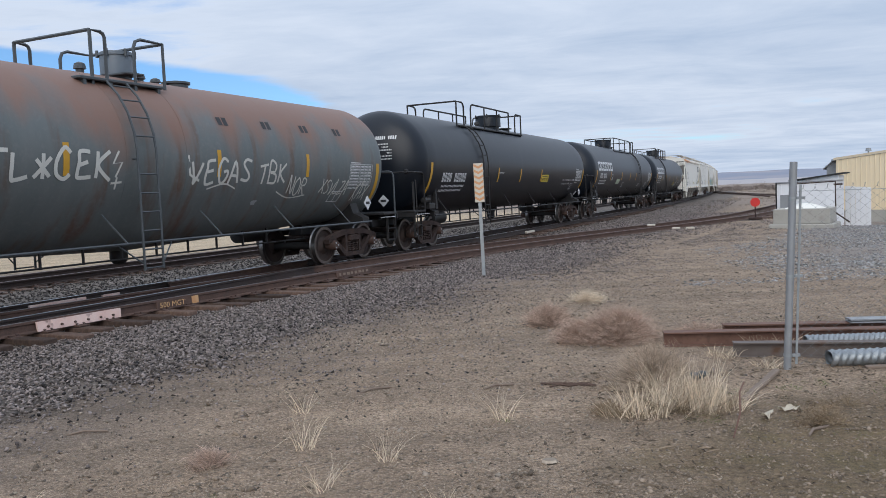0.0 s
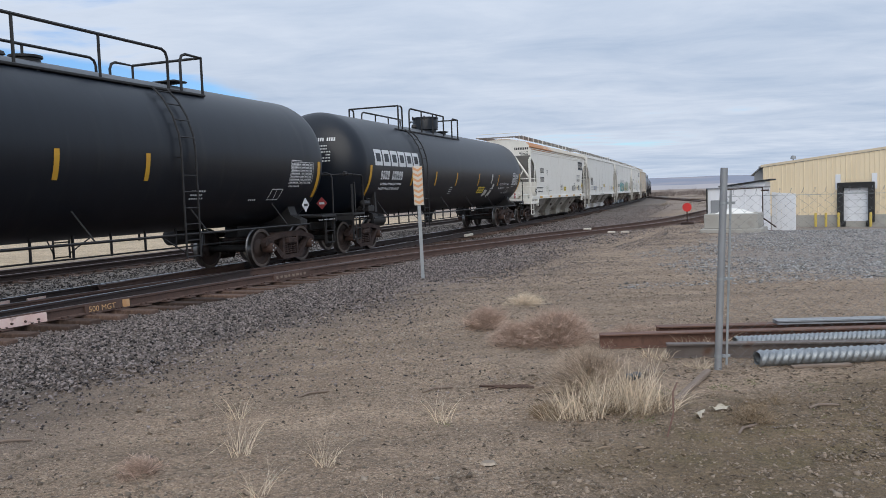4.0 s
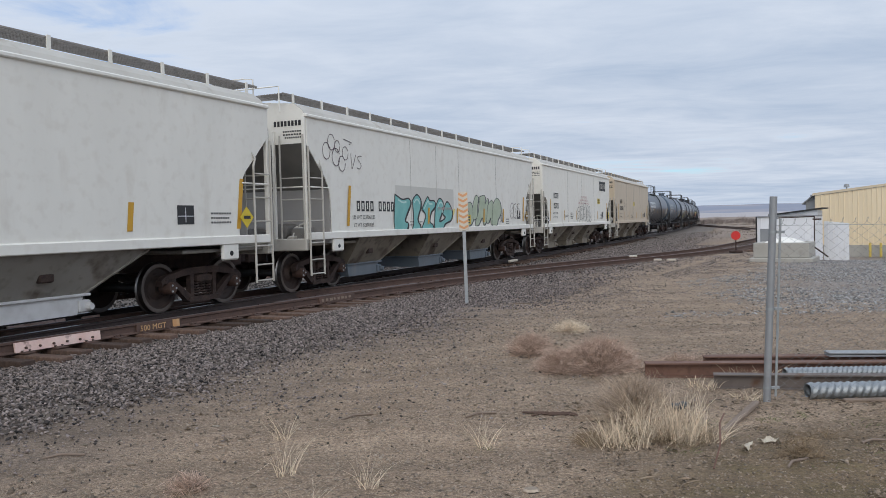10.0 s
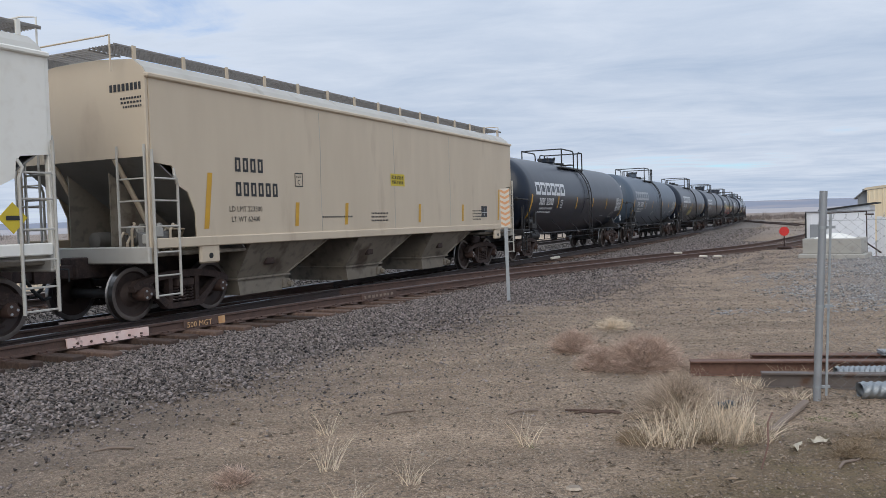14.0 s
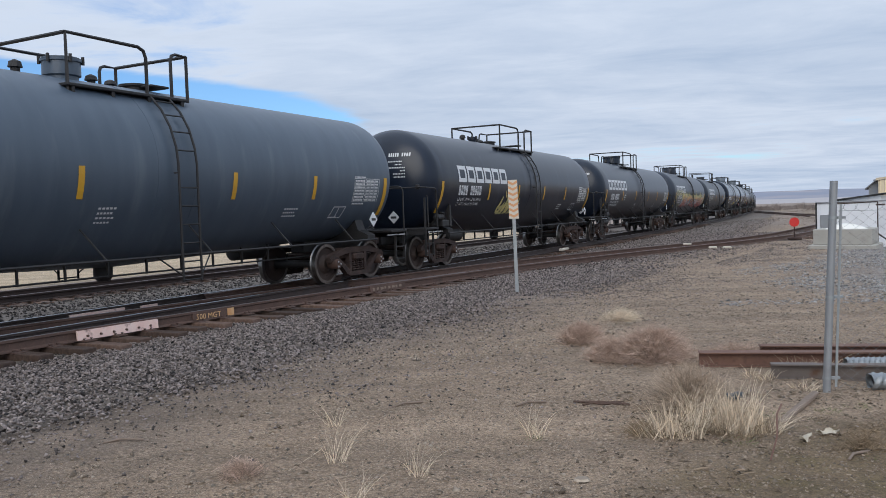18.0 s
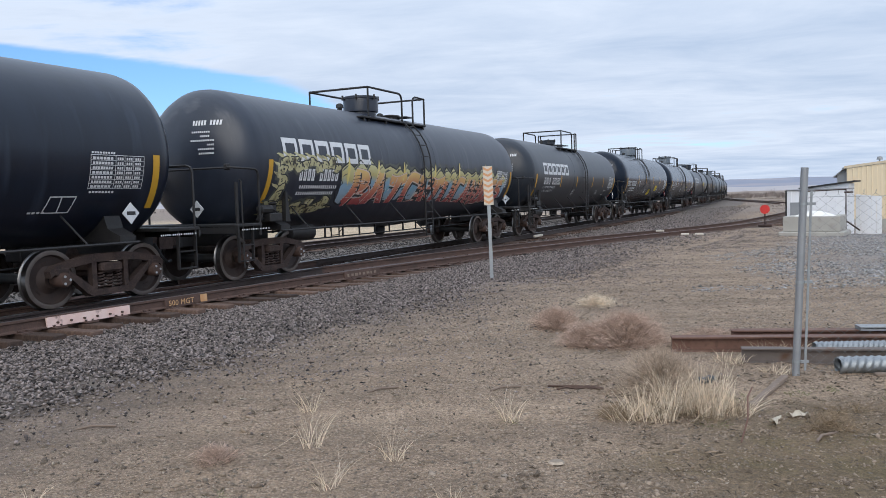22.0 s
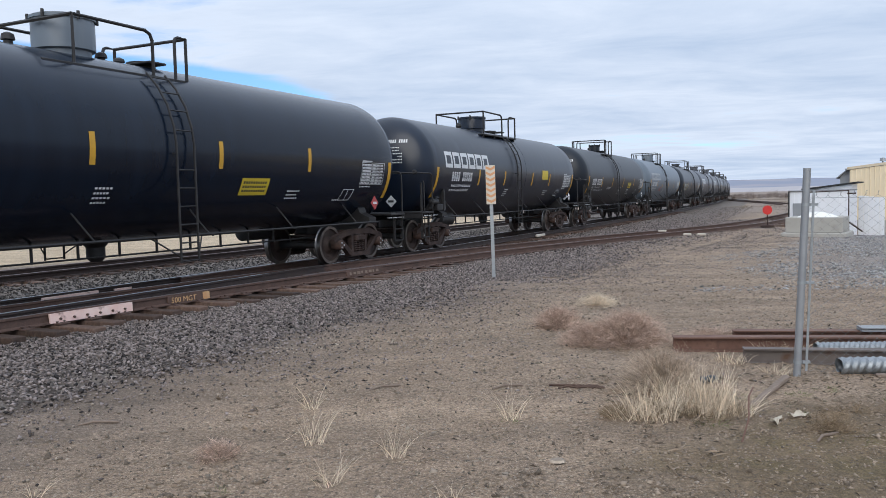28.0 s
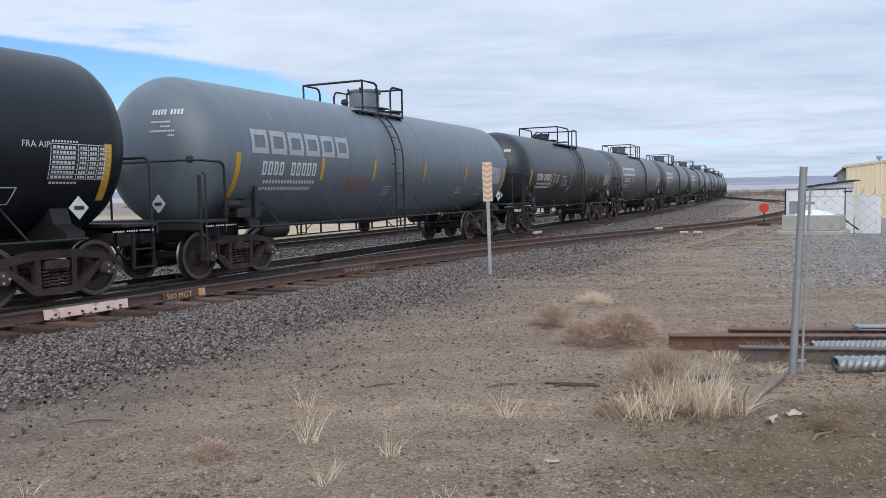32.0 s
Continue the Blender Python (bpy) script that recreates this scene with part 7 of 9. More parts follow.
def litter():
    """Bits of wood, bark and paper on the dirt."""
    s = Shape().bevel_box(-0.49, 0.49, -0.030, 0.030, 0, 0.040, 0.008)
    tagged(part("wooden_stick", s, M["wood"], m=pose(2.70, 6.54, 0.012, 0, -2.5, 52)), "weathered square wooden stick lying by the fence post", "stick")
    rnd = random.Random(3)
    for k in range(7):
        u = rnd.uniform(-0.14, 0.14)
        t = Shape().tube([(u - 0.13, rnd.uniform(-0.05, 0.05), 0.008), (u, rnd.uniform(-0.03, 0.03), 0.022), (u + 0.12, rnd.uniform(-0.06, 0.06), 0.01)], rnd.uniform(0.004, 0.010), 5)
        tagged(part("twig", t, M["bark"], m=pose(1.18, 6.95, ground_z(1.18, 6.95), 0, 0, -14 + rnd.uniform(-14, 14))), "dark dead twig in a small heap on the dirt", "twig", "twigs on the dirt")
    bits = Shape()
    for i in range(6500):
        x, y = rnd.uniform(-3.2, 5.2), 4.2 + 11.5 * rnd.random() ** 1.3
        if i > 4300:                                  # thicker in the soil by the fence
            x, y = rnd.uniform(1.3, 4.6), rnd.uniform(4.3, 7.2)
        if x * NL.x + y * NL.y - DIST > -6.2 or noise.noise(Vector((x * 0.6, y * 0.6, 21))) < rnd.uniform(-0.4, 0.5):
            continue
        if x < 0.8 and rnd.random() < 0.5:
            continue
        z, l, q, w = ground_z(x, y) + 0.006, rnd.uniform(0.008, 0.030) * (2.2 if i % 11 == 0 else 1), rnd.uniform(0, 6.283), rnd.uniform(0.0012, 0.0032)
        c, n = math.cos(q), math.sin(q)
        e = rnd.uniform(-0.004, 0.012)
        bits.add([(x - c * l - n * w, y - n * l + c * w, z), (x - c * l + n * w, y - n * l - c * w, z), (x + c * l + n * w, y + n * l - c * w, z + e), (x + c * l - n * w, y + n * l + c * w, z + e), (x, y, z + 0.012)], [(0, 1, 4), (1, 2, 4), (2, 3, 4), (3, 0, 4)])
    tagged(new("plant_litter", bits.mesh("plant_litter", M["debris"])), "broken dry stems and twigs strewn over the dirt", "plant litter", kind="stuff")
    for k, (x, y, l, r) in enumerate(((0.55, 7.0, 0.30, 25), (-0.55, 7.1, 0.32, 35), (2.6, 5.35, 0.28, 40), (0.9, 13.9, 0.5, -12), (2.2, 16.2, 0.6, -5), (-2.7, 6.1, 0.3, 15), (3.4, 5.75, 0.25, 8))):
        t = Shape().tube([(-l / 2, 0, 0.005), (-l * 0.1, 0.02, 0.02), (l / 2, -0.01, 0.008)], 0.010, 6)
        tagged(part("twig", t, M["wood"], m=pose(x, y, ground_z(x, y), 0, 0, r)), "thin dead twig on the dirt", "twig", "twigs on the dirt")
    w = Shape().tube([(0, 0, 0), (0.10, 0.14, 0.12), (0.16, 0.30, 0.23), (0.24, 0.42, 0.27)], 0.006, 5)
    tagged(part("rusty_wire", w, M["beam_rust"], m=pose(2.0, 5.3, 0)), "bent rusty wire sticking out of the soil", "wire")
    for k, (x, y, r) in enumerate(((2.42, 5.74, 20), (2.62, 5.83, -25))):
        p = Shape()
        n = 7
        vs = []
        for j in range(4):
            for i in range(n):
                u, v = i / (n - 1) - 0.5, j / 3 - 0.5
                vs.append((u * 0.16 + 0.03 * noise.noise(Vector((v * 5, 3, k))), v * 0.075 * (1 - 2.6 * u * u) + 0.035 * math.sin(4 * u + k), 0.035 + 0.045 * noise.noise(Vector((u * 7, v * 7, k + 3)))))
        f = [(j * n + i, j * n + i + 1, j * n + n + i + 1, j * n + n + i) for j in range(3) for i in range(n - 1)]
        p.add(vs, f)
        tagged(part("crumpled_paper", p, M["paper"], m=pose(x, y, ground_z(x, y) - 0.005, 0, 0, r)), "crumpled pale paper lying in the weeds", "litter", "pieces of litter")
    for k, (x, y, r) in enumerate(((0.70, 4.95, 0.045), (-0.3, 6.6, 0.02), (0.35, 4.7, 0.022), (-1.75, 6.9, 0.03), (-0.1, 8.4, 0.03))):
        st = Shape().turn([(0.0, r * 0.9), (r * 0.3, r), (r * 0.6, r * 0.8), (r * 0.75, r * 0.3)], 9, "z")
        st.v = [(a * (1.2 + 0.2 * noise.noise(Vector((a * 40, b * 40, k)))), b, c * 1.0) for a, b, c in st.v]
        tagged(part("stone", st, M["pebble"], m=pose(x, y, ground_z(x, y) - r * 0.15, 0, 0, 40 * k), smooth=True), "pale rounded stone half sunk in the dirt", "stone", "stones in the dirt")
    c = Shape().bevel_box(-0.07, 0.05, -0.03, 0.03, 0, 0.045, 0.012).bevel_box(-0.02, 0.07, -0.045, 0.01, 0.03, 0.075, 0.015)
    tagged(part("crushed_can", c, M["pipe_grey"], m=pose(2.06, 6.22, 0.19, 20, 10, 30)), "dark blue-grey crumpled scrap caught in the dry grass", "scrap")


litter()


# ---- fence and stacked steel ----
def fence():
    f = thing("chain_link_fence", "galvanised chain-link fence with a leaning steel post", "fence", m=pose(3.19, 7.14, 0))
    post = Shape().turn([(-0.05, 0.033), (1.885, 0.033), (1.885, 0.029), (1.80, 0.029)], 20, "z", caps=False)
    part("post", post, M["galv_dull"], f, "leaning galvanised pipe post", smooth=True, m=pose(0, 0, 0, 0, 2.6, 0))
    bar = Shape().box(-0.010, 0.010, -0.004, 0.004, 0.06, 1.68)
    part("tension_bar", bar, M["galv"], f, m=pose(0.068, -0.03, 0, 0, 2.2, 0))
    for z in (0.14, 0.86, 1.56):
        part("band_clamp", Shape().turn([(z - 0.012, 0.037), (z + 0.012, 0.037)], 18, "z", (0.045 * z, 0, 0), caps=False).box(0.03 + 0.045 * z, 0.10 + 0.045 * z, -0.035, -0.01, z - 0.012, z + 0.012), M["galv"], f)
    mesh = Shape()
    W_, Hh = 0.054, 0.043
    for i in range(62):
        x0 = 0.09 + i * W_
        pts = []
        for k in range(38):
            z = 0.05 + k * Hh
            pts.append((x0 + (W_ + 0.004 if (k + i) % 2 else -0.004) + 0.004 * math.sin(k * 0.7 + i), -0.035 - 0.06 * (x0) + (0.003 if k % 2 else -0.003), z))
        pts.append((pts[-1][0] + 0.01, pts[-1][1], pts[-1][2] + 0.035))
        mesh.tube(pts, 0.0016, 3)
    part("chain_link_mesh", mesh, M["mesh_wire"], f, "woven wire mesh with diamond openings")
    w = Shape().tube([(0.08, -0.035, 1.62), (1.7, -0.14, 1.60), (3.4, -0.24, 1.61)], 0.002, 4)
    part("top_wire", w, M["galv"], f)


fence()


def beam_profile(h, b, t):
    return [(-b, 0), (b, 0), (b, t), (t * 0.6, t), (t * 0.6, h - t), (b, h - t), (b, h), (-b, h), (-b, h - t), (-t * 0.6, h - t), (-t * 0.6, t), (-b, t)]


def steel_pile():
    def beam(x0, y0, L, ang, h, b, mat, label, z=0.0, lying=False):
        s = Shape().prism(beam_profile(h, b, 0.014), 0, L, "x")
        tagged(part("steel_beam", s, M[mat], m=pose(x0, y0, z, 90 if lying else 0, 0, ang)), label, "steel beam", "stacked steel by the fence")
    beam(2.46, 8.50, 4.6, -8, 0.155, 0.075, "beam_rust", "rusty red steel I-beam on the dirt")
    beam(3.18, 8.72, 4.4, -9, 0.15, 0.07, "beam_rust", "rusty red steel I-beam on the dirt", 0.02)
    beam(2.95, 7.80, 4.2, -11.5, 0.15, 0.06, "beam_grey", "weathered grey steel beam on the dirt")
    beam(4.45, 8.47, 3.4, -9, 0.04, 0.09, "galv_dull", "pale steel channel lying on the beams", 0.175)

    def culvert(x0, y0, z, L, r, ang, label, pitch=0.068):
        n, m = 26, int(L / pitch * 4)
        sh = Shape()
        for rr, flip in ((r, 1), (r - 0.004, -1)):
            vs = []
            for i in range(m + 1):
                for k in range(n):
                    a = 2 * math.pi * k / n
                    x = i * pitch / 4
                    q = rr + 0.0075 * math.sin(2 * math.pi * (x / pitch + 3 * k / n))
                    vs.append((x, q * math.cos(a), q * math.sin(a)))
            sh.add(vs, [(i * n + k, i * n + (k + 1) % n, (i + 1) * n + (k + 1) % n, (i + 1) * n + k) for i in range(m) for k in range(n)])
        tagged(part("culvert_pipe", sh, M["galv_pipe"], m=pose(x0, y0, z, 0, 0, ang), smooth=True), label, "pipe", "stacked steel by the fence")
    culvert(3.60, 7.20, 0.078, 3.2, 0.078, -2.5, "galvanised spiral-corrugated culvert pipe on the dirt")
    culvert(3.75, 7.98, 0.09, 3.6, 0.060, -4, "galvanised corrugated pipe lying between steel beams", 0.05)
    b = Shape().bevel_box(-0.28, 0.28, -0.03, 0.03, 0, 0.03, 0.006)
    tagged(part("wooden_board", b, M["wood"], m=pose(4.12, 7.00, 0.01, 0, 0, -3)), "weathered flat board beside the culvert pipe", "board")


steel_pile()


# ---- signs and painted marks by the track ----
def marker_post():
    t = thing("marker_post", "leaning roadside post with an orange and white striped marker", "sign", m=pose(1.07, 16.70, 0, 0, -0.9, 3))
    part("post", Shape().prism([(-0.035, -0.012), (0.035, -0.012), (0.035, 0.0), (0.012, 0.006), (0.010, 0.022), (-0.010, 0.022), (-0.012, 0.006), (-0.035, 0.0)], -0.1, 1.62, "z"), M["galv"], t)
    board = part("marker_board", Shape().bevel_box(-0.10, 0.10, -0.024, -0.014, 1.55, 2.36, 0.004), M["sign_white"], t, "weathered white marker board")
    for k in range(7):
        z = 1.575 + k * 0.112
        s = Shape()
        s.add([(-0.095, -0.028, z + 0.05), (0.0, -0.028, z + 0.0), (0.0, -0.028, z + 0.05), (-0.095, -0.028, z + 0.10)], [(0, 1, 2, 3)])
        s.add([(0.095, -0.028, z + 0.05), (0.0, -0.028, z + 0.0), (0.0, -0.028, z + 0.05), (0.095, -0.028, z + 0.10)], [(3, 2, 1, 0)])
        part("orange_stripe", s, M["sign_orange"], board)


marker_post()


def derail_sign():
    t = thing("derail_target", "red round target on a dark post by the siding", "sign", m=pose(14.93, 36.6, ground_z(14.93, 36.6), 0, 0, -22))
    part("post", Shape().box(-0.03, 0.03, -0.03, 0.03, 0, 0.85), M["truck_steel"], t)
    part("target_disc", Shape().turn([(-0.012, 0.215), (0.004, 0.215)], 10, "y", (0, -0.04, 0.80)), M["red_target"], t, "red reflective disc")
    st = Shape().bevel_box(-0.30, 0.30, -0.22, 0.22, 0.0, 0.12, 0.03).tube([(0.05, 0, 0.1), (0.05, -0.25, 0.25), (0.05, -0.5, 0.1)], 0.025, 6)
    part("stand", st, M["truck_steel"], t)


derail_sign()


def track_marks():
    """Painted joint covers and marks on the rail webs, pale blocks on the siding."""
    def board(name, line, s0, s1, mat, label, h0=-0.165, h1=-0.025, out=0.055, bolts=0):
        sh = Shape()
        n = 6
        vs = []
        for i in range(n + 1):
            s = s0 + (s1 - s0) * i / n
            for a, z in ((out, h0), (out + 0.025, h0), (out + 0.018, h1), (out - 0.02, h1)):
                p = along(s, line(s) - a, RT + z)
                vs.append(tuple(p))
        sh.add(vs, [(4 * i + j, 4 * i + (j + 1) % 4, 4 * i + 4 + (j + 1) % 4, 4 * i + 4 + j) for i in range(n) for j in range(4)] + [(0, 1, 2, 3), tuple(4 * n + q for q in (3, 2, 1, 0))])
        t = thing(name, label, "rail joint", "painted rail joints")
        part("joint_bar", sh, M[mat], t)
        for k in range(bolts):
            s = s0 + (s1 - s0) * (k + 0.7) / (bolts + 0.4)
            p = along(s, line(s) - out - 0.03, RT - 0.11)
            part("bolt", Shape().turn([(-0.02, 0.018), (0.015, 0.018)], 6, "y"), M["rail_rust"], t, m=pose(p.x, p.y, p.z, 0, 0, 90 - heading(s)))
    board("joint_cover", siding, 7.80, 9.22, "pink", "chipped pale pink joint bar on the siding rail", bolts=6)
    board("joint_cover", siding, 9.95, 10.75, "rail_rust", "rusty joint bar with faded orange lettering on the siding rail", -0.15, -0.03, 0.03)
    board("joint_cover", siding, 10.70, 10.85, "orange", "faded orange paint mark on the siding rail", -0.16, -0.03, 0.036)
    words = text_shape("500 MGT", 0.13, lambda u, v: tuple(along(10.0 + u * 1.05, siding(10.0 + u * 1.05) - 0.062 - 0.002, RT - 0.145 + v)))
    tagged(part("rail_lettering", words, M["orange_ink"]), "orange stencilled lettering on the painted rail patch", "lettering", kind="structure")
    board("joint_cover", lambda s: 0.42, 9.05, 10.2, "pink", "chipped pale pink joint bar inside the main line rail", -0.15, 0.0, bolts=6)
    board("joint_cover", lambda s: 0.48, 10.65, 11.05, "pink", "faded pale painted patch on the main line rail", -0.15, -0.03, 0.03)
    board("joint_cover", siding, 14.70, 15.9, "rail_rust", "rusty joint bar with faint writing on the siding rail", -0.15, -0.03, 0.03)
    for k in range(8):
        board("paint_mark", siding, 14.78 + 0.13 * k, 14.84 + 0.13 * k + 0.02 * (k % 3), "wood", "worn pale paint mark on a rusty joint bar", -0.125 + 0.01 * (k % 2), -0.065, 0.034)
    for k, (x, y) in enumerate(((8.92, 32.3), (9.56, 31.1), (10.02, 30.8))):
        t = Shape().bevel_box(-0.15, 0.15, -0.09, 0.09, 0, 0.07, 0.015)
        tagged(part("white_marker_block", t, M["sign_white"], m=pose(x, y, 0.13 if k == 0 else 0.03, 0, 0, -30 + 10 * k)), "white painted block on the siding ties", "block", "white blocks by the siding")
    p = along(31.0, -1.15)
    tagged(part("white_marker_block", Shape().bevel_box(-0.5, 0.5, -0.05, 0.05, 0, 0.10, 0.02), M["sign_white"], m=pose(p.x, p.y, 0.05, 0, 0, 90 - heading(24))), "pale painted plank between the rails", "block", "white blocks by the siding")


track_marks()


# ---- loading yard ----
def concrete_box():
    t = thing("concrete_bin", "weathered concrete bin on a slab beside the siding", "concrete bin", m=pose(13.72, 29.15, 0, 0, 0, -34))
    part("slab", Shape().bevel_box(-1.08, 1.08, -0.95, 0.95, -0.1, 0.15, 0.03), M["concrete"], t)
    w = Shape()
    w.bevel_box(-0.94, 0.94, -0.84, -0.68, 0.15, 0.70, 0.02).bevel_box(-0.94, 0.94, 0.68, 0.84, 0.15, 0.70, 0.02)
    w.bevel_box(-0.94, -0.78, -0.68, 0.68, 0.15, 0.70, 0.02).bevel_box(0.78, 0.94, -0.68, 0.68, 0.15, 0.70, 0.02)
    part("wall", w, M["concrete"], t)
    # made-up heap in place of the white vehicle showing above the bin
    pile = Shape()
    vs = [(0.78 * (i / 8 * 2 - 1), 0.68 * (j / 6 * 2 - 1), 0.62 + 0.26 * (1 - (i / 4 - 1) ** 2) * (1 - (j / 3 - 1) ** 2) + 0.04 * noise.noise(Vector((i, j, 0)))) for j in range(7) for i in range(9)]
    pile.add(vs, [(j * 9 + i, j * 9 + i + 1, j * 9 + 10 + i, j * 9 + 9 + i) for j in range(6) for i in range(8)])
    part("white_load", pile, M["hopper_white"], t, "white heap standing in for a white vehicle above the bin")
    g = thing("pipe_gate", "dark pipe gate frame standing beside the concrete bin", "gate", m=pose(14.5, 30.2, 0, 0, 0, -32))
    part("gate_frame", Shape().tube([(-0.75, 0, 0.1), (-0.75, 0, 1.58), (0.80, 0, 1.62), (0.80, 0, 0.1)], 0.03, 6), M["truck_steel"], g)
    part("brace", Shape().tube([(0.80, 0, 0.45), (1.25, 0.2, 0.08)], 0.03, 6), M["truck_steel"], g)
    part("top_bar", Shape().box(0.74, 1.04, -0.03, 0.03, 1.48, 1.54), M["truck_steel"], g)


concrete_box()


def yard_shed():
    z = -0.75
    t = thing("white_shed", "small white shed with a thin black lean-to roof", "shed", m=pose(21.6, 44.1, z - 0.25, 0, 0, -35))
    part("wall", Shape().box(-1.95, 0.95, -1.4, -1.3, 0, 2.6).box(-1.95, -1.85, -1.3, 1.3, 0, 2.6).box(0.85, 0.95, -1.3, 1.3, 0, 2.6).box(-1.85, 0.85, 1.2, 1.3, 0, 2.6), M["white_wall"], t)
    for k in range(6):
        part("batten", Shape().box(-1.75 + 0.45 * k, -1.71 + 0.45 * k, -1.425, -1.4, 0.05, 2.58), M["white_wall"], t)
    part("flat_roof", Shape().bevel_box(-2.02, 1.02, -1.5, 1.4, 2.6, 2.66, 0.015), M["grey_wall"], t)
    part("rear_wall", Shape().prism([(-1.75, 0), (0.75, 0), (0.75, 2.94), (-1.75, 2.66)], 1.45, 1.55).box(0.65, 0.75, 1.55, 3.4, 0, 2.92).box(-1.75, -1.65, 1.55, 3.4, 0, 2.64), M["white_wall"], t)
    part("roof", Shape().prism([(-1.85, 2.67), (1.05, 3.0), (1.05, 3.07), (-1.85, 2.74)], 1.2, 3.6), M["black_rubber"], t, "thin black sloping roof")
    part("door", Shape().bevel_box(-1.78, -1.30, -1.45, -1.40, 0.05, 1.95, 0.01), M["grey_wall"], t)
    part("corner_trim", Shape().box(-2.02, -1.95, -1.46, -1.30, 0, 2.6), M["black_rubber"], t)
    p = thing("white_panel_gate", "white corrugated panel gate beside the shed", "gate", m=pose(25.1, 47.0, -1.25, 0, 0, -42))
    sh = Shape()
    for k in range(5):
        part("panel", Shape().bevel_box(-0.52 + 0.28 * k, -0.25 + 0.28 * k, -0.02, 0.02, 0.05, 2.50 - 0.03 * k, 0.012), M["white_wall"], p)
    part("crossbar", Shape().box(-0.52, 0.88, 0.02, 0.07, 0.5, 0.6), M["galv_dull"], p)
    part("crossbar", Shape().box(-0.52, 0.88, 0.02, 0.07, 1.9, 2.0), M["galv_dull"], p)


yard_shed()


def warehouse():
    """Cream metal building: its gable wall faces the yard; a = metres along the wall from its left corner."""
    zb = -1.32
    P0, ang = (28.72, 56.19), math.degrees(math.atan2(-0.694, 0.72))
    b = thing("metal_warehouse", "cream yellow metal warehouse with a loading dock door", "building", m=pose(*P0, zb, 0, 0, ang))

    def eave(a):
        return 4.38 + 0.10 * a
    end = 26.0
    d0, d1, dz0, dz1 = 5.12, 7.18, 0.36, 2.83
    w = Shape()
    w.prism([(0, 0.8), (d0, 0.8), (d0, eave(d0)), (0, eave(0))], -0.10, 0.10)
    w.prism([(d0, dz1), (d1, dz1), (d1, eave(d1)), (d0, eave(d0))], -0.10, 0.10)
    w.prism([(d1, 0.8), (end, 0.8), (end, eave(end)), (d1, eave(d1))], -0.10, 0.10)
    wall = part("wall", w, M["yellow_wall"], b)
    rib = fix_normals(Shape().prism([(-0.045, 0), (-0.02, -0.035), (0.02, -0.035), (0.045, 0)], 0, 1.0, "z").mesh("siding_rib", M["yellow_wall"]))
    for k in range(80):
        a = 0.12 + 0.30 * k
        if a > end - 0.1:
            break
        z0 = dz1 + 0.25 if d0 - 0.3 < a < d1 + 0.3 else 0.82
        o = part("siding_rib", rib, None, wall, m=Matrix.Translation((a, -0.10, z0)) @ Matrix.Diagonal((1, 1, eave(a) - 0.06 - z0, 1)))
    part("foundation", Shape().prism([(0, -0.4), (d0, -0.4), (d0, 0.8), (0, 0.8)], -0.14, 0.14).prism([(d0, -0.4), (d1, -0.4), (d1, dz0), (d0, dz0)], -0.14, 0.14).prism([(d1, -0.4), (end, -0.4), (end, 0.8), (d1, 0.8)], -0.14, 0.14), M["concrete"], b)
    part("side_wall", Shape().box(-0.1, 0.1, 0.1, 24, 0.0, 4.36), M["grey_wall"], b, "grey metal side wall")
    part("gable_trim", Shape().prism([(-0.15, eave(0) - 0.05), (end, eave(end) - 0.05), (end, eave(end) + 0.12), (-0.15, eave(0) + 0.12)], -0.16, 0.16), M["trim_brown"], b)
    rf = Shape()
    rf.add([(-0.3, -0.15, eave(0) + 0.02), (end, -0.15, eave(end) + 0.02), (end, 24, eave(end) + 0.02), (-0.3, 24, eave(0) + 0.02)], [(0, 1, 2, 3)])
    rf.add([(-0.3, -0.15, eave(0) - 0.08), (end, -0.15, eave(end) - 0.08), (end, 24, eave(end) - 0.08), (-0.3, 24, eave(0) - 0.08)], [(3, 2, 1, 0), (0, 1, -3, -4)])
    part("roof", rf, M["grey_wall"], b)
    part("lean_to", Shape().prism([(-0.75, 2.4), (-0.12, 2.4), (-0.12, 4.40), (-0.75, 3.9)], 0.3, 3.0).prism([(-0.95, 3.72), (-0.12, 4.40), (-0.12, 4.48), (-0.95, 3.80)], 0.1, 3.2), M["grey_wall"], b, "dark grey lean-to against the corner")
    door = part("dock_door", Shape().bevel_box(d0 + 0.06, d1 - 0.06, -0.06, 0.0, dz0, dz1 - 0.1, 0.01), M["white_wall"], b, "white sectional dock door")
    for k in range(1, 5):
        part("panel_joint", Shape().box(d0 + 0.3, d1 - 0.3, -0.068, -0.06, dz0 + k * 0.48 - 0.012, dz0 + k * 0.48 + 0.012), M["grey_wall"], door)
    part("dock_seal", Shape().bevel_box(d0 - 0.12, d0 + 0.26, -0.36, -0.10, dz0 - 0.05, dz1 + 0.12, 0.03).bevel_box(d1 - 0.26, d1 + 0.12, -0.36, -0.10, dz0 - 0.05, dz1 + 0.12, 0.03).bevel_box(d0 - 0.12, d1 + 0.12, -0.37, -0.11, dz1 - 0.2, dz1 + 0.18, 0.03), M["black_rubber"], b, "black padded dock seal")
    for a in (d0 + 0.25, d1 - 0.25):
        part("dock_bumper", Shape().bevel_box(a - 0.15, a + 0.15, -0.34, -0.14, 0.0, 0.4, 0.03), M["black_rubber"], b)
    for a in (d0 - 0.1, d1 + 0.1):
        part("white_trim", Shape().bevel_box(a - 0.16, a + 0.16, -0.17, -0.12, dz1 - 0.3, dz1 + 0.75, 0.01), M["white_wall"], b)
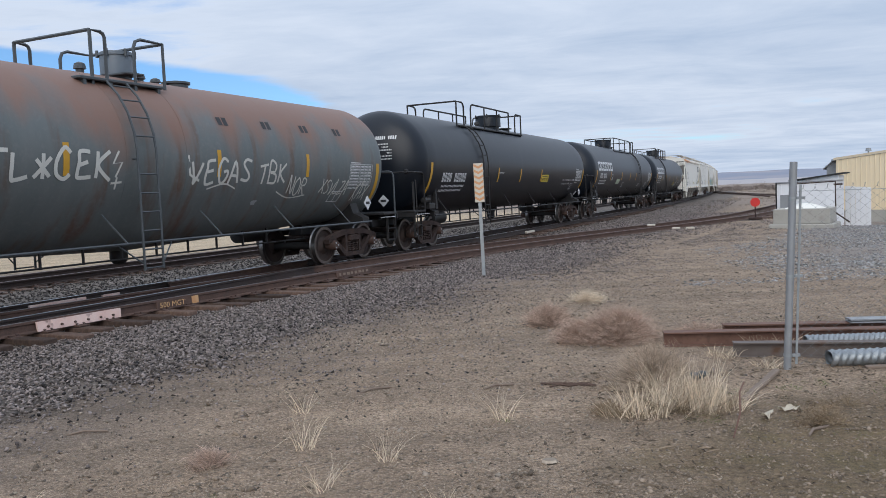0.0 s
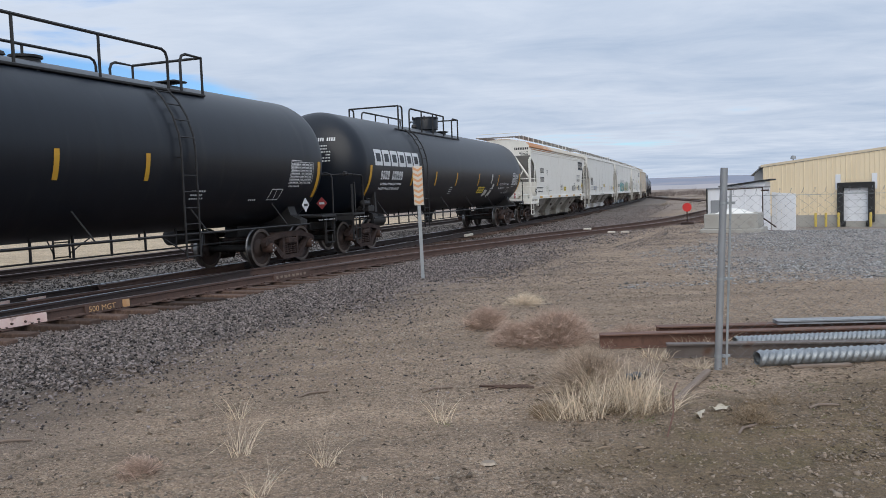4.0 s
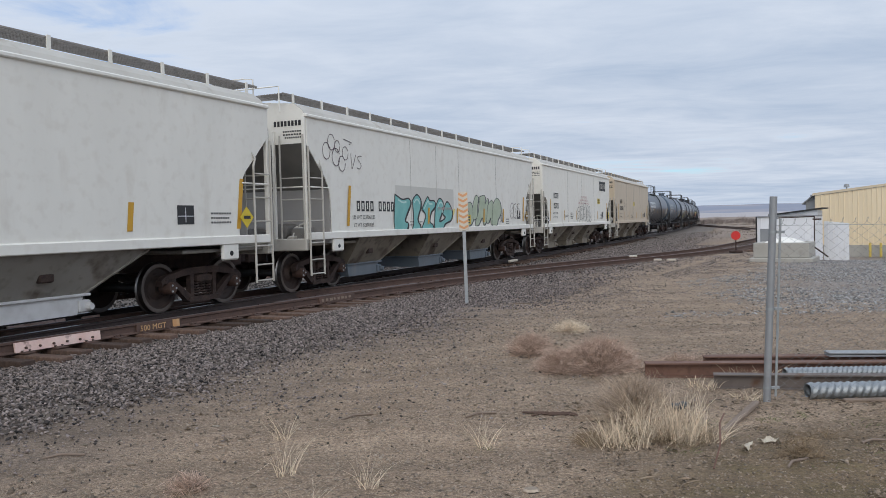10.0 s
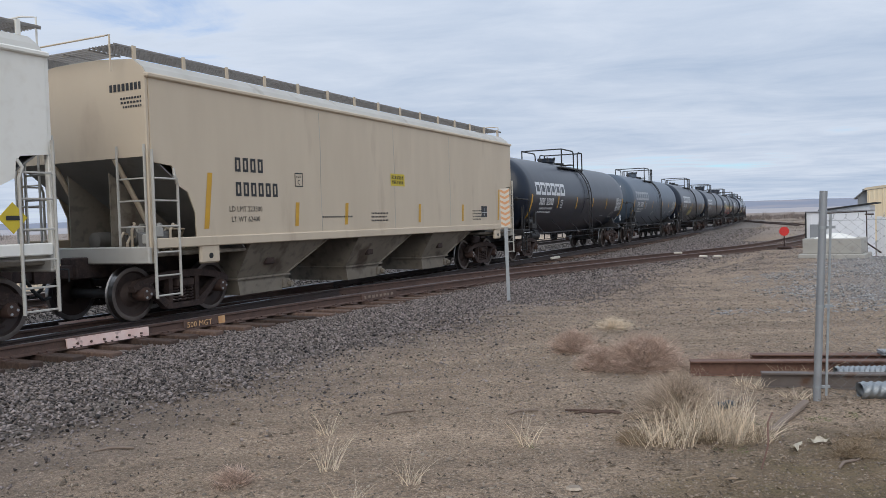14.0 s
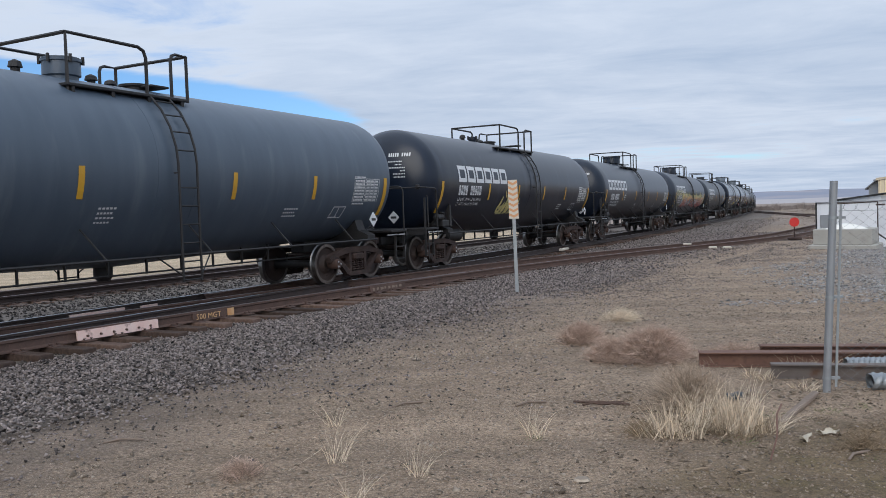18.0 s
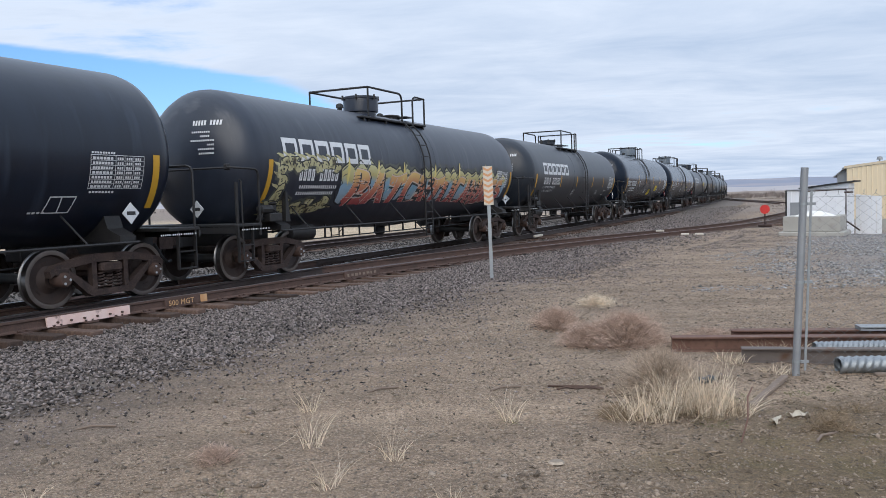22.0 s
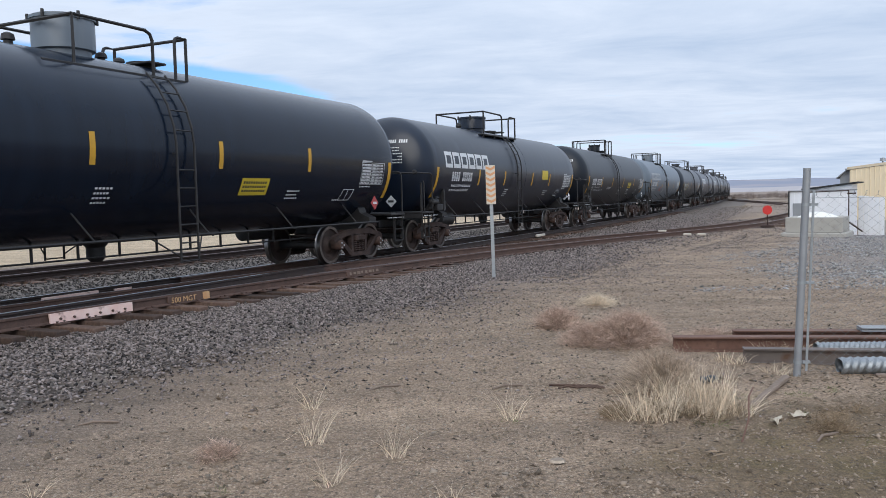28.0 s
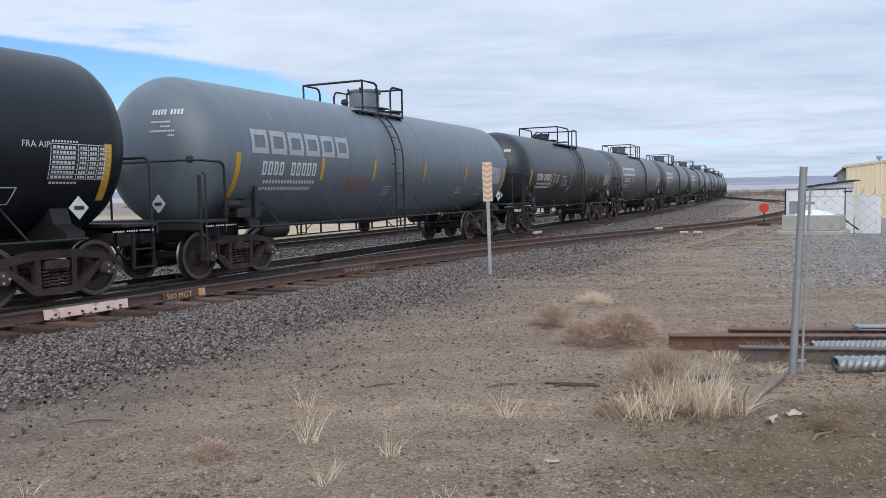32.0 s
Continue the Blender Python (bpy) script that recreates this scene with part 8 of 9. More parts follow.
    for a, z in ((0.9, 2.3), (2.15, 2.05)):
        part("wall_lamp", Shape().bevel_box(a - 0.09, a + 0.09, -0.3, -0.1, z, z + 0.13, 0.02), M["black_rubber"], b)
    part("roof_vent", Shape().turn([(0, 0.05), (0.30, 0.05), (0.30, 0.20), (0.50, 0.17), (0.54, 0.05)], 10, "z", (1.8, 1.0, eave(1.8))), M["galv_dull"], b)
    part("roof_unit", Shape().bevel_box(8.5, 10.0, 1.2, 2.6, eave(9), eave(9) + 0.55, 0.04), M["white_wall"], b)
    post = Shape().turn([(0, 0.085), (0.92, 0.085), (0.98, 0.05)], 12, "z").mesh("bollard", M["bollard"], True)
    fix_normals(post)
    ca, sa = math.cos(radians(ang)), math.sin(radians(ang))
    for a in (3.72, 4.38, 5.18, 7.16):
        x, y = P0[0] + ca * a + sa * 0.75, P0[1] + sa * a - ca * 0.75
        tagged(part("bollard", post, None, m=pose(x, y, zb)), "faded yellow steel bollard by the loading dock", "bollard", "bollards by the dock")


warehouse()


# ---- distance ----
def hills():
    def ridge(name, mat, label, d0, d1, height, seed):
        sh, vs, n = Shape(), [], 120
        for i in range(n + 1):
            az = radians(-75 + 150 * i / n)
            h = height * (1 + 0.34 * noise.noise(Vector((i * 0.07, seed, 0))) + 0.12 * noise.noise(Vector((i * 0.4, 3, seed))))
            for k in (0.0, 0.45, 0.8, 1.0):
                d = d0 + (d1 - d0) * k
                vs.append((d * math.sin(az), d * math.cos(az), h * k - 1 + 0.07 * height * k * noise.noise(Vector((i * 0.5, k * 4, 5)))))
        sh.add(vs, [(4 * i + j, 4 * i + j + 1, 4 * i + 5 + j, 4 * i + 4 + j) for i in range(n) for j in range(3)])
        tagged(new(name, fix_normals(sh.mesh(name, mat, True))), label, "hills", kind="structure")
    # both ridges have their haze in the material colour
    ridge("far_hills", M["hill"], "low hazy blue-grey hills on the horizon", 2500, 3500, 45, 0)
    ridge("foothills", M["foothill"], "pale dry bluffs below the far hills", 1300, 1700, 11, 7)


hills()


def brush():
    """Bare scrub along the far edge of the field, thin enough to see through."""
    rnd = random.Random(17)
    sh = Shape()
    for _ in range(1100):
        az = radians(rnd.uniform(4, 27) if rnd.random() < 0.75 else rnd.uniform(-60, 60))
        d = rnd.uniform(190, 330)
        if az < radians(14):
            d = rnd.uniform(230, 330)
        cx, cy = d * math.sin(az), d * math.cos(az)
        h = rnd.uniform(0.4, 1.3) * (1.9 if rnd.random() < 0.10 else 1)
        wide = h * rnd.uniform(0.6, 1.1)
        for _k in range(30):
            x, y = cx + rnd.gauss(0, wide * 0.45), cy + rnd.gauss(0, wide * 0.45)
            w = rnd.uniform(0.010, 0.022)
            hh = h * rnd.uniform(0.35, 1.0)
            lx = rnd.gauss(0, 0.45) * h
            sh.add([(x - w, y, -0.3), (x + w, y, -0.3), (x + lx * 0.5 + w, y, hh * 0.55), (x + lx, y + rnd.gauss(0, 0.2), hh), (x + lx * 0.5 - w, y, hh * 0.55)], [(0, 1, 2, 3, 4)])
    tagged(new("far_brush", sh.mesh("far_brush", M["far_brush"])), "bare brown scrub along the far field", "brush", kind="stuff")
    low = Shape()
    for _ in range(2200):
        s, lat = rnd.uniform(62, 230), -rnd.uniform(5, 44)
        if noise.noise(Vector((s * 0.06, lat * 0.12, 2))) < rnd.uniform(-0.3, 0.4):
            continue
        p = along(s, lat)
        r = rnd.uniform(0.2, 0.8)
        for _k in range(12):
            x, y = p.x + rnd.gauss(0, r), p.y + rnd.gauss(0, r)
            hh = rnd.uniform(0.04, 0.17)
            low.add([(x - 0.03, y, -0.05), (x + 0.03, y, -0.05), (x + rnd.gauss(0, 0.15), y, hh)], [(0, 1, 2)])
    tagged(new("dry_field_grass", low.mesh("dry_field_grass", M["field_grass"])), "low dry tan grass in the field past the siding", "dry grass", kind="stuff")


brush()


# ---- the train, car by car from the front ----
def curved(pts, n=5):
    """A smooth line through the points."""
    P = [pts[0]] + list(pts) + [pts[-1]]
    out = []
    for i in range(1, len(P) - 2):
        p0, p1, p2, p3 = (Vector(p) for p in P[i - 1:i + 3])
        for k in range(n):
            t = k / n
            out.append(tuple(0.5 * (2 * p1 + (p2 - p0) * t + (2 * p0 - 5 * p1 + 4 * p2 - p3) * t * t + (3 * p1 - p0 - 3 * p2 + p3) * t ** 3)))
    return out + [tuple(pts[-1])]


def squiggle(sd, sh, u, v, wd, h, seed, w=0.05, n=5):
    """Looping spray-can writing."""
    rnd = random.Random(seed)
    for i in range(n):
        a = u + wd * i / n
        k = wd / n
        kind = rnd.randrange(4)
        if kind == 0:
            pts = [(a + k * 0.4 + k * 0.4 * math.cos(t), v + h * 0.5 + h * 0.45 * math.sin(t)) for t in np.linspace(1.0, 6.6, 14)]
        elif kind == 1:
            pts = [(a, v + h), (a + k * 0.2, v + h * 0.3), (a + k * 0.5, v + h * 0.1), (a + k * 0.55, v + h * 0.6), (a + k * 0.25, v + h * 0.55), (a + k * 0.8, v)]
        elif kind == 2:
            pts = [(a, v + h * 0.9), (a + k * 0.7, v + h), (a + k * 0.35, v + h * 0.45), (a + k * 0.2, v), (a + k * 0.75, v + h * 0.1)]
        else:
            pts = [(a, v + h), (a + k * 0.2, v), (a + k * 0.45, v + h * 0.6), (a + k * 0.65, v + h * 0.05), (a + k * 0.9, v + h * 0.95)]
        sd.stroke(sh, [(x + rnd.uniform(-0.02, 0.02), y + rnd.uniform(-0.02, 0.02)) for x, y in pts], w)


GLYPH = {
    "C": (((0.9, 0.85), (0.5, 1.0), (0.1, 0.6), (0.15, 0.2), (0.5, 0.0), (0.9, 0.15)),),
    "T": (((0.0, 0.92), (1.0, 1.0)), ((0.55, 0.98), (0.45, 0.0))),
    "E": (((0.85, 0.95), (0.25, 0.92), (0.2, 0.6), (0.12, 0.25), (0.25, 0.02), (0.9, 0.06)), ((0.25, 0.52), (0.72, 0.55))),
    "X": (((0.0, 1.0), (0.5, 0.52), (1.0, 0.0)), ((1.0, 0.9), (0.45, 0.45), (0.0, 0.1))),
    "R": (((0.1, 0.0), (0.15, 0.95), (0.8, 0.9), (0.75, 0.6), (0.25, 0.48), (0.95, 0.0)),),
    "S": (((0.9, 0.9), (0.4, 1.0), (0.12, 0.75), (0.8, 0.35), (0.6, 0.02), (0.05, 0.1)),),
    "V": (((0.0, 1.0), (0.25, 0.35), (0.42, 0.0), (0.95, 1.0)),),
    "G": (((0.9, 0.85), (0.45, 1.0), (0.1, 0.5), (0.4, 0.0), (0.9, 0.2), (0.9, 0.5), (0.55, 0.48)),),
    "A": (((0.0, 0.0), (0.45, 1.0), (0.85, 0.0)), ((0.15, 0.35), (0.8, 0.4))),
    "K": (((0.12, 1.0), (0.1, 0.0)), ((0.9, 1.0), (0.2, 0.5), (0.95, 0.0))),
    "H": (((0.12, 1.0), (0.08, 0.0)), ((0.9, 1.0), (0.88, 0.0)), ((0.1, 0.5), (0.9, 0.55))),
    "O": (((0.5, 1.0), (0.1, 0.75), (0.12, 0.2), (0.5, 0.0), (0.88, 0.25), (0.88, 0.8), (0.45, 1.0)),),
    "L": (((0.15, 1.0), (0.12, 0.08), (0.35, 0.02), (0.95, 0.12)),),
    "N": (((0.1, 0.0), (0.15, 1.0), (0.5, 0.5), (0.85, 0.0), (0.9, 1.0)),),
    "Z": (((0.05, 0.92), (0.9, 0.95), (0.5, 0.5), (0.08, 0.05), (0.95, 0.08)),),
    "B": (((0.1, 0.0), (0.12, 1.0), (0.7, 0.9), (0.65, 0.6), (0.2, 0.52), (0.85, 0.35), (0.8, 0.05), (0.1, 0.0)),),
    "7": (((0.05, 0.95), (0.95, 1.0), (0.55, 0.4), (0.45, 0.0)),),
    "*": (((0.1, 0.8), (0.9, 0.2)), ((0.9, 0.85), (0.1, 0.15)), ((0.5, 1.0), (0.5, 0.1))),
}


def glyph_lines(word, u, v, wd, h, seed, slant=0.12, overlap=0.82):
    """The curved strokes of a hand-painted word, letter by letter."""
    rnd = random.Random(seed)
    k = wd / len(word)
    out = []
    for i, ch in enumerate(word):
        if ch == " ":
            continue
        tall, rise = rnd.uniform(0.88, 1.12), rnd.uniform(-0.06, 0.08) * h
        rows = []
        for ln in GLYPH[ch]:
            pts = [(u + k * i + (x + rnd.uniform(-0.05, 0.05)) * k * overlap + slant * y * h, v + rise + (y + rnd.uniform(-0.05, 0.05)) * h * tall) for x, y in ln]
            rows.append(curved(pts))
        out.append(rows)
    return out


def tag(sd, sh, word, u, v, wd, h, w, seed, slant=0.12, overlap=0.86):
    """A word in one pass of a spray can."""
    for rows in glyph_lines(word, u, v, wd, h, seed, slant, overlap):
        for ln in rows:
            sd.stroke(sh, ln, w)


def fat_letters(sd, P, word, u, v, wd, h, fat, edge, fills, rim, seed, shine=None, slant=0.08, overlap=0.66):
    """Wide painted letters with an outline, each one overlapping the one before."""
    for i, rows in enumerate(glyph_lines(word, u, v, wd, h, seed, slant, overlap)):
        z = 0.008 + 0.0045 * i
        for j, ln in enumerate(rows):
            ends = [Vector(p) + (Vector(p) - Vector(q)).normalized() * edge for p, q in ((ln[0], ln[1]), (ln[-1], ln[-2]))]
            sd.stroke(P(rim), [tuple(ends[0])] + ln + [tuple(ends[1])], fat + 2 * edge, z + 0.0003 * j)
        for j, ln in enumerate(rows):
            sd.stroke(P(fills[i % len(fills)]), ln, fat, z + 0.0022 + 0.0003 * j)
        if shine:
            for ln in rows:
                sd.stroke(P(shine), [(x - fat * 0.22, y + fat * 0.18) for x, y in ln[1:max(4, len(ln) // 2)]], fat * 0.16, z + 0.0042)


def bubble(cu, cv, wd, h, rnd, n=18, lean=0.1):
    ph = rnd.uniform(0, 6)
    out = []
    for i in range(n):
        a = 2 * math.pi * i / n
        r = 1 + 0.16 * math.sin(3 * a + ph) + 0.10 * math.sin(5 * a + 2 * ph)
        c, s = math.cos(a), math.sin(a)
        x = wd / 2 * r * math.copysign(abs(c) ** 0.7, c)
        y = h / 2 * r * math.copysign(abs(s) ** 0.7, s)
        out.append((cu + x + lean * y, cv + y))
    return out


def tags_a0(sd, P, L):
    w = P("spray_white")
    tag(sd, w, "CTL*CEK", 4.75, -0.44, 2.55, 0.42, 0.062, 1, 0.05)
    sd.stroke(w, [(7.42, 0.02), (7.30, -0.18), (7.48, -0.16), (7.36, -0.40)], 0.04)
    sd.stroke(w, [(7.28, -0.50), (7.50, -0.48)], 0.035)
    sd.stroke(w, [(7.39, -0.40), (7.38, -0.60)], 0.035)
    tag(sd, w, "VEGAS", 9.05, -0.52, 1.75, 0.42, 0.055, 3)
    sd.stroke(w, [(9.0, 0.0), (9.05, -0.35), (9.3, -0.46)], 0.05)
    sd.stroke(w, curved([(9.55, -0.62), (10.0, -0.52), (10.35, -0.62)]), 0.03)
    tag(sd, w, "TBK", 11.0, -0.50, 0.95, 0.42, 0.048, 4)
    tag(sd, w, "NOR", 12.05, -0.78, 0.70, 0.40, 0.032, 5)
    sd.stroke(w, curved([(11.7, -0.70), (12.2, -0.86), (12.8, -0.80)]), 0.028)
    tag(sd, w, "XSVLZA", 13.3, -0.80, 1.20, 0.34, 0.030, 6, 0.3)
    tag(sd, w, "KAX", 14.85, -0.98, 0.60, 0.50, 0.030, 7, 0.2)
    rnd = random.Random(8)
    for u, v in ((6.42, -1.1), (11.1, -0.95)):
        sd.blob(P("grey_paint"), bubble(u, v, 0.16, 0.12, rnd))
    for k in range(4):
        for q in (0, 0.32):
            sd.patch(P("dark_paint"), 10.0 + 1.35 * k + q * 0.5, 10.12 + 1.35 * k + q * 0.5, 0.62, 0.80)


def drips_a3(sd, P, L):
    for cu, cv, wd, h in ((13.70, -0.98, 0.42, 0.34), (14.40, -1.05, 0.36, 0.34), (14.55, -0.66, 0.22, 0.24), (14.15, -0.32, 0.16, 0.42)):
        rnd = random.Random(int(cu * 100 + cv * 100))
        sd.blob(P("spray_white"), bubble(cu, cv, wd, h, rnd))


def tag_h1(sd, P, L):
    tag(sd, P("dark_paint"), "NOLAX", 12.6, 1.60, 1.35, 0.34, 0.040, 11, 0.25)
    tag(sd, P("dark_paint"), "SZ", 13.35, 1.94, 0.5, 0.16, 0.026, 13)
    tag(sd, P("spray_green"), "SGN", 4.2, 1.60, 0.75, 0.30, 0.022, 12, 0.3)


def tag_h2(sd, P, L):
    squiggle(sd, P("spray_green"), 6.9, 1.60, 0.6, 0.3, 15, 0.012, 3)
    sd.patch(P("grey_paint"), 3.86, 5.55, 1.60, 1.92, 0, 0.004)


def painted_letter(sd, P, pts, fill, rim, z, edge=0.035, shine=None):
    """A filled, outlined letter with a dark edge falling to one side."""
    ln = curved(list(pts) + [pts[0]], 4)[:-1]
    for mat, du, dv, lift in ((rim, 0.07, -0.02, z), (fill, 0.0, 0.0, z + 0.0004)):
        flat = [Vector((u + du, v + dv, 0)) for u, v in ln]
        tris = geometry.tessellate_polygon([flat])
        P(mat).add([sd.at(q.x, q.y, lift) for q in flat], [tuple(t) for t in tris])
    sd.stroke(P(rim), ln + ln[:2], edge, z + 0.0008)
    if shine:
        c = sum((Vector(p) for p in pts), Vector((0, 0))) / len(pts)
        sd.stroke(P(shine), [tuple(Vector(p).lerp(c, 0.24)) for p in ln[1:len(ln) // 4]], 0.05, z + 0.0010)


def piece_h3(sd, P, L):
    sd.patch(P("buff_grey"), 5.1, 9.27, 1.95, 2.60, 0, 0.004)
    Z = ((5.05, 2.35), (5.5, 2.22), (5.9, 2.25), (6.03, 2.1), (5.65, 1.65), (5.85, 1.55), (5.7, 1.36), (5.0, 1.36))
    I = ((6.15, 2.2), (6.45, 2.37), (6.7, 2.25), (6.7, 2.0), (6.48, 1.67), (6.65, 1.48), (6.62, 1.36), (6.12, 1.36), (6.2, 1.52), (6.2, 1.85))
    T = ((6.78, 1.95), (7.2, 2.32), (7.35, 2.22), (7.72, 2.2), (7.75, 2.03), (7.45, 1.86), (7.32, 1.6), (7.55, 1.48), (7.55, 1.36), (6.8, 1.36), (6.85, 1.5), (7.05, 1.77))
    C = ((7.77, 2.0), (8.05, 2.28), (8.35, 2.2), (8.27, 1.86), (8.05, 1.58), (8.55, 1.7), (8.35, 1.82), (8.68, 2.2), (9.08, 1.95), (9.0, 1.63), (8.5, 1.5), (8.3, 1.36), (7.7, 1.36))
    for k, pts in enumerate((Z, I, T, C)):
        painted_letter(sd, P, pts, "teal", "dark_paint", 0.008 + 0.0018 * k, 0.045, "teal_light")
    O = ((9.77, 2.0), (10.1, 2.37), (10.4, 2.35), (10.37, 2.17), (10.8, 2.2), (11.0, 1.86), (10.95, 1.57), (10.65, 1.42), (10.2, 1.40), (9.82, 1.48))
    S = ((11.0, 2.17), (11.25, 2.44), (11.52, 2.38), (11.42, 2.1), (11.36, 1.7), (11.0, 1.62), (10.95, 1.86))
    H = ((11.63, 2.42), (12.18, 2.46), (12.17, 2.16), (12.5, 2.38), (12.4, 1.67), (12.02, 1.42), (11.85, 1.68), (11.45, 1.42), (11.15, 1.47), (11.5, 1.92))
    A = ((12.43, 2.1), (12.7, 2.27), (13.0, 2.24), (13.1, 1.5), (12.78, 1.43), (12.73, 1.67), (12.5, 1.5), (12.3, 1.55))
    N_ = ((13.0, 2.18), (13.4, 2.4), (13.8, 2.26), (13.88, 1.86), (13.53, 1.6), (13.4, 1.42), (12.9, 1.42))
    for k, pts in enumerate((O, S, H, A, N_)):
        painted_letter(sd, P, pts, "spray_green", "pipe_grey", 0.008 + 0.0018 * k, 0.028)
    sd.stroke(P("pipe_grey"), curved([(9.95, 1.75), (10.3, 1.95), (10.6, 1.85), (10.5, 1.6)], 4), 0.022, 0.0155)
    flame(sd, P("spray_yellow"), (9.15, 1.62), (9.4, 1.95), 0.3, 0.16, 0.009)
    sd.patch(P("yellow_sign"), 9.92, 10.72, 1.46, 1.78, 0, 0.0225)
    for k in range(3):
        sd.patch(P("dark_paint"), 10.0, 10.64, 1.50 + 0.09 * k, 1.55 + 0.09 * k, 0, 0.0235)
    for words, u in (("DO NOT HAMMER", 7.93), ("ON SIDE SILLS", 9.77)):
        t = text_shape(words, 0.135, lambda p, q: sd.at(u + p, 1.93 + q, 0.0225))
        P("faded_red").add(t.v, t.f)
    tag(sd, P("dark_paint"), "SKN", 13.72, 1.48, 0.5, 0.36, 0.018, 23)
    # thin outlined bubbles at the front end
    for a, b, r in ((1.55, 3.28, 0.17), (1.78, 3.50, 0.16), (1.98, 3.16, 0.18), (2.25, 3.02, 0.16), (2.42, 3.28, 0.14), (2.05, 3.42, 0.12)):
        sd.stroke(P("spray_purple"), curved([(a + r * math.cos(t), b + 1.15 * r * math.sin(t)) for t in np.linspace(0.4, 6.4, 8)], 3), 0.020)
    sd.stroke(P("spray_purple"), [(2.35, 3.62), (2.75, 3.56), (2.6, 3.50)], 0.020)
    tag(sd, P("spray_purple"), "VS", 2.65, 2.90, 0.62, 0.34, 0.018, 24)
    # purple outlined letters towards the rear
    fat_letters(sd, P, "CK7", 15.05, 1.70, 1.22, 0.44, 0.16, 0.016, ("hopper_grey",), "spray_purple", 25)


def piece_h4(sd, P, L):
    fat_letters(sd, P, "SHEOL", 7.50, 1.50, 3.5, 0.70, 0.20, 0.022, ("hopper_white",), "dark_paint", 31, None, 0.06, 0.72)


def flame(sd, sh, p0, p1, bend, w, lift):
    """One curved spray stroke, fat in the middle and pointed at its ends."""
    d = Vector((p1[0] - p0[0], p1[1] - p0[1]))
    n = Vector((-d.y, d.x))
    vs = []
    k = 8
    for i in range(k + 1):
        t = i / k
        c = Vector(p0) + d * t + n * bend * math.sin(math.pi * t) + n * 0.25 * bend * math.sin(2.6 * math.pi * t)
        h = w * (0.12 + 0.88 * math.sin(math.pi * t) ** 0.8) / 2
        q = n.normalized() * h
        vs += [sd.at(c.x + q.x, c.y + q.y, lift), sd.at(c.x - q.x, c.y - q.y, lift)]
    sh.add(vs, [(2 * i, 2 * i + 1, 2 * i + 3, 2 * i + 2) for i in range(k)])


def scrawl_t3(sd, P, L):
    letters(sd, P, 6.0, -1.10, 1.45, 0.62, 5, 5, ["spray_yellow", "spray_olive"], "spray_olive")
    for k in range(5):
        flame(sd, P("spray_yellow"), (6.45 + 0.07 * k, -0.50), (6.25 + 0.17 * k, -0.12 - 0.05 * abs(k - 2)), 0.12, 0.05, 0.02)


def letters(sd, P, u, v, wd, h, n, seed, fills, line):
    """A row of tall interlocking letter-like forms with flame tips, filled from light below to dark above."""
    rnd = random.Random(seed)
    for i in range(n):
        c = u + wd * (i + 0.5) / n
        k = wd / n
        lift = 0.0150 + 0.0003 * i
        for j in range(3):
            x = c + (j - 1) * k * 0.42 + rnd.uniform(-0.05, 0.05)
            lo, hi = v + h * rnd.uniform(-0.02, 0.12), v + h * rnd.uniform(0.72, 1.12)
            bend = rnd.uniform(-0.25, 0.25)
            flame(sd, P(line), (x - 0.03, lo - 0.03), (x + 0.16, hi + 0.03), bend, k * 0.46, lift)
            flame(sd, P(fills[(i + j) % len(fills)]), (x, lo), (x + 0.15, hi), bend, k * 0.30, lift + 0.0001)
        for j in range(2):
            y = v + h * rnd.uniform(0.2, 0.8)
            bend = rnd.uniform(-0.3, 0.3)
            flame(sd, P(line), (c - k * 0.5, y), (c + k * 0.55, y + rnd.uniform(-0.12, 0.16)), bend, 0.15, lift + 0.00015)
            flame(sd, P(fills[(i + j + 1) % len(fills)]), (c - k * 0.46, y), (c + k * 0.5, y + rnd.uniform(-0.1, 0.14)), bend, 0.10, lift + 0.0002)


def ribbon(sd, sh, lo, hi, lift):
    """Fills the field between two lines that have the same number of points."""
    n = 7
    vs = []
    for a, b in zip(lo, hi):
        vs += [sd.at(a[0] + (b[0] - a[0]) * k / n, a[1] + (b[1] - a[1]) * k / n, lift) for k in range(n + 1)]
    sh.add(vs, [(i * (n + 1) + k, (i + 1) * (n + 1) + k, (i + 1) * (n + 1) + k + 1, i * (n + 1) + k + 1) for i in range(len(lo) - 1) for k in range(n)])


FORMS = (
    (((0.1, 0.0), (0.3, 0.5), (0.25, 1.0)), ((0.2, 0.95), (0.75, 0.85), (0.7, 0.6), (0.3, 0.5)), ((0.35, 0.5), (0.95, 0.42), (0.85, 0.05), (0.1, 0.02))),
    (((0.0, 0.0), (0.25, 0.45), (0.45, 1.0)), ((0.45, 1.0), (0.62, 0.5), (0.9, 0.0)), ((0.1, 0.35), (0.5, 0.42), (0.85, 0.34))),
    (((0.0, 0.85), (0.4, 0.80), (1.0, 0.92)), ((0.55, 0.85), (0.42, 0.4), (0.35, 0.0))),
    (((0.9, 0.9), (0.3, 0.95), (0.08, 0.5), (0.3, 0.04), (0.95, 0.12)),),
    (((0.1, 0.9), (0.12, 0.25), (0.45, 0.02), (0.8, 0.25), (0.85, 0.95)),),
    (((0.05, 0.0), (0.12, 0.95), (0.5, 0.3), (0.8, 0.02), (0.9, 1.0)),),
    (((0.9, 0.95), (0.25, 0.9), (0.15, 0.6), (0.75, 0.45), (0.8, 0.1), (0.05, 0.02)),),
)


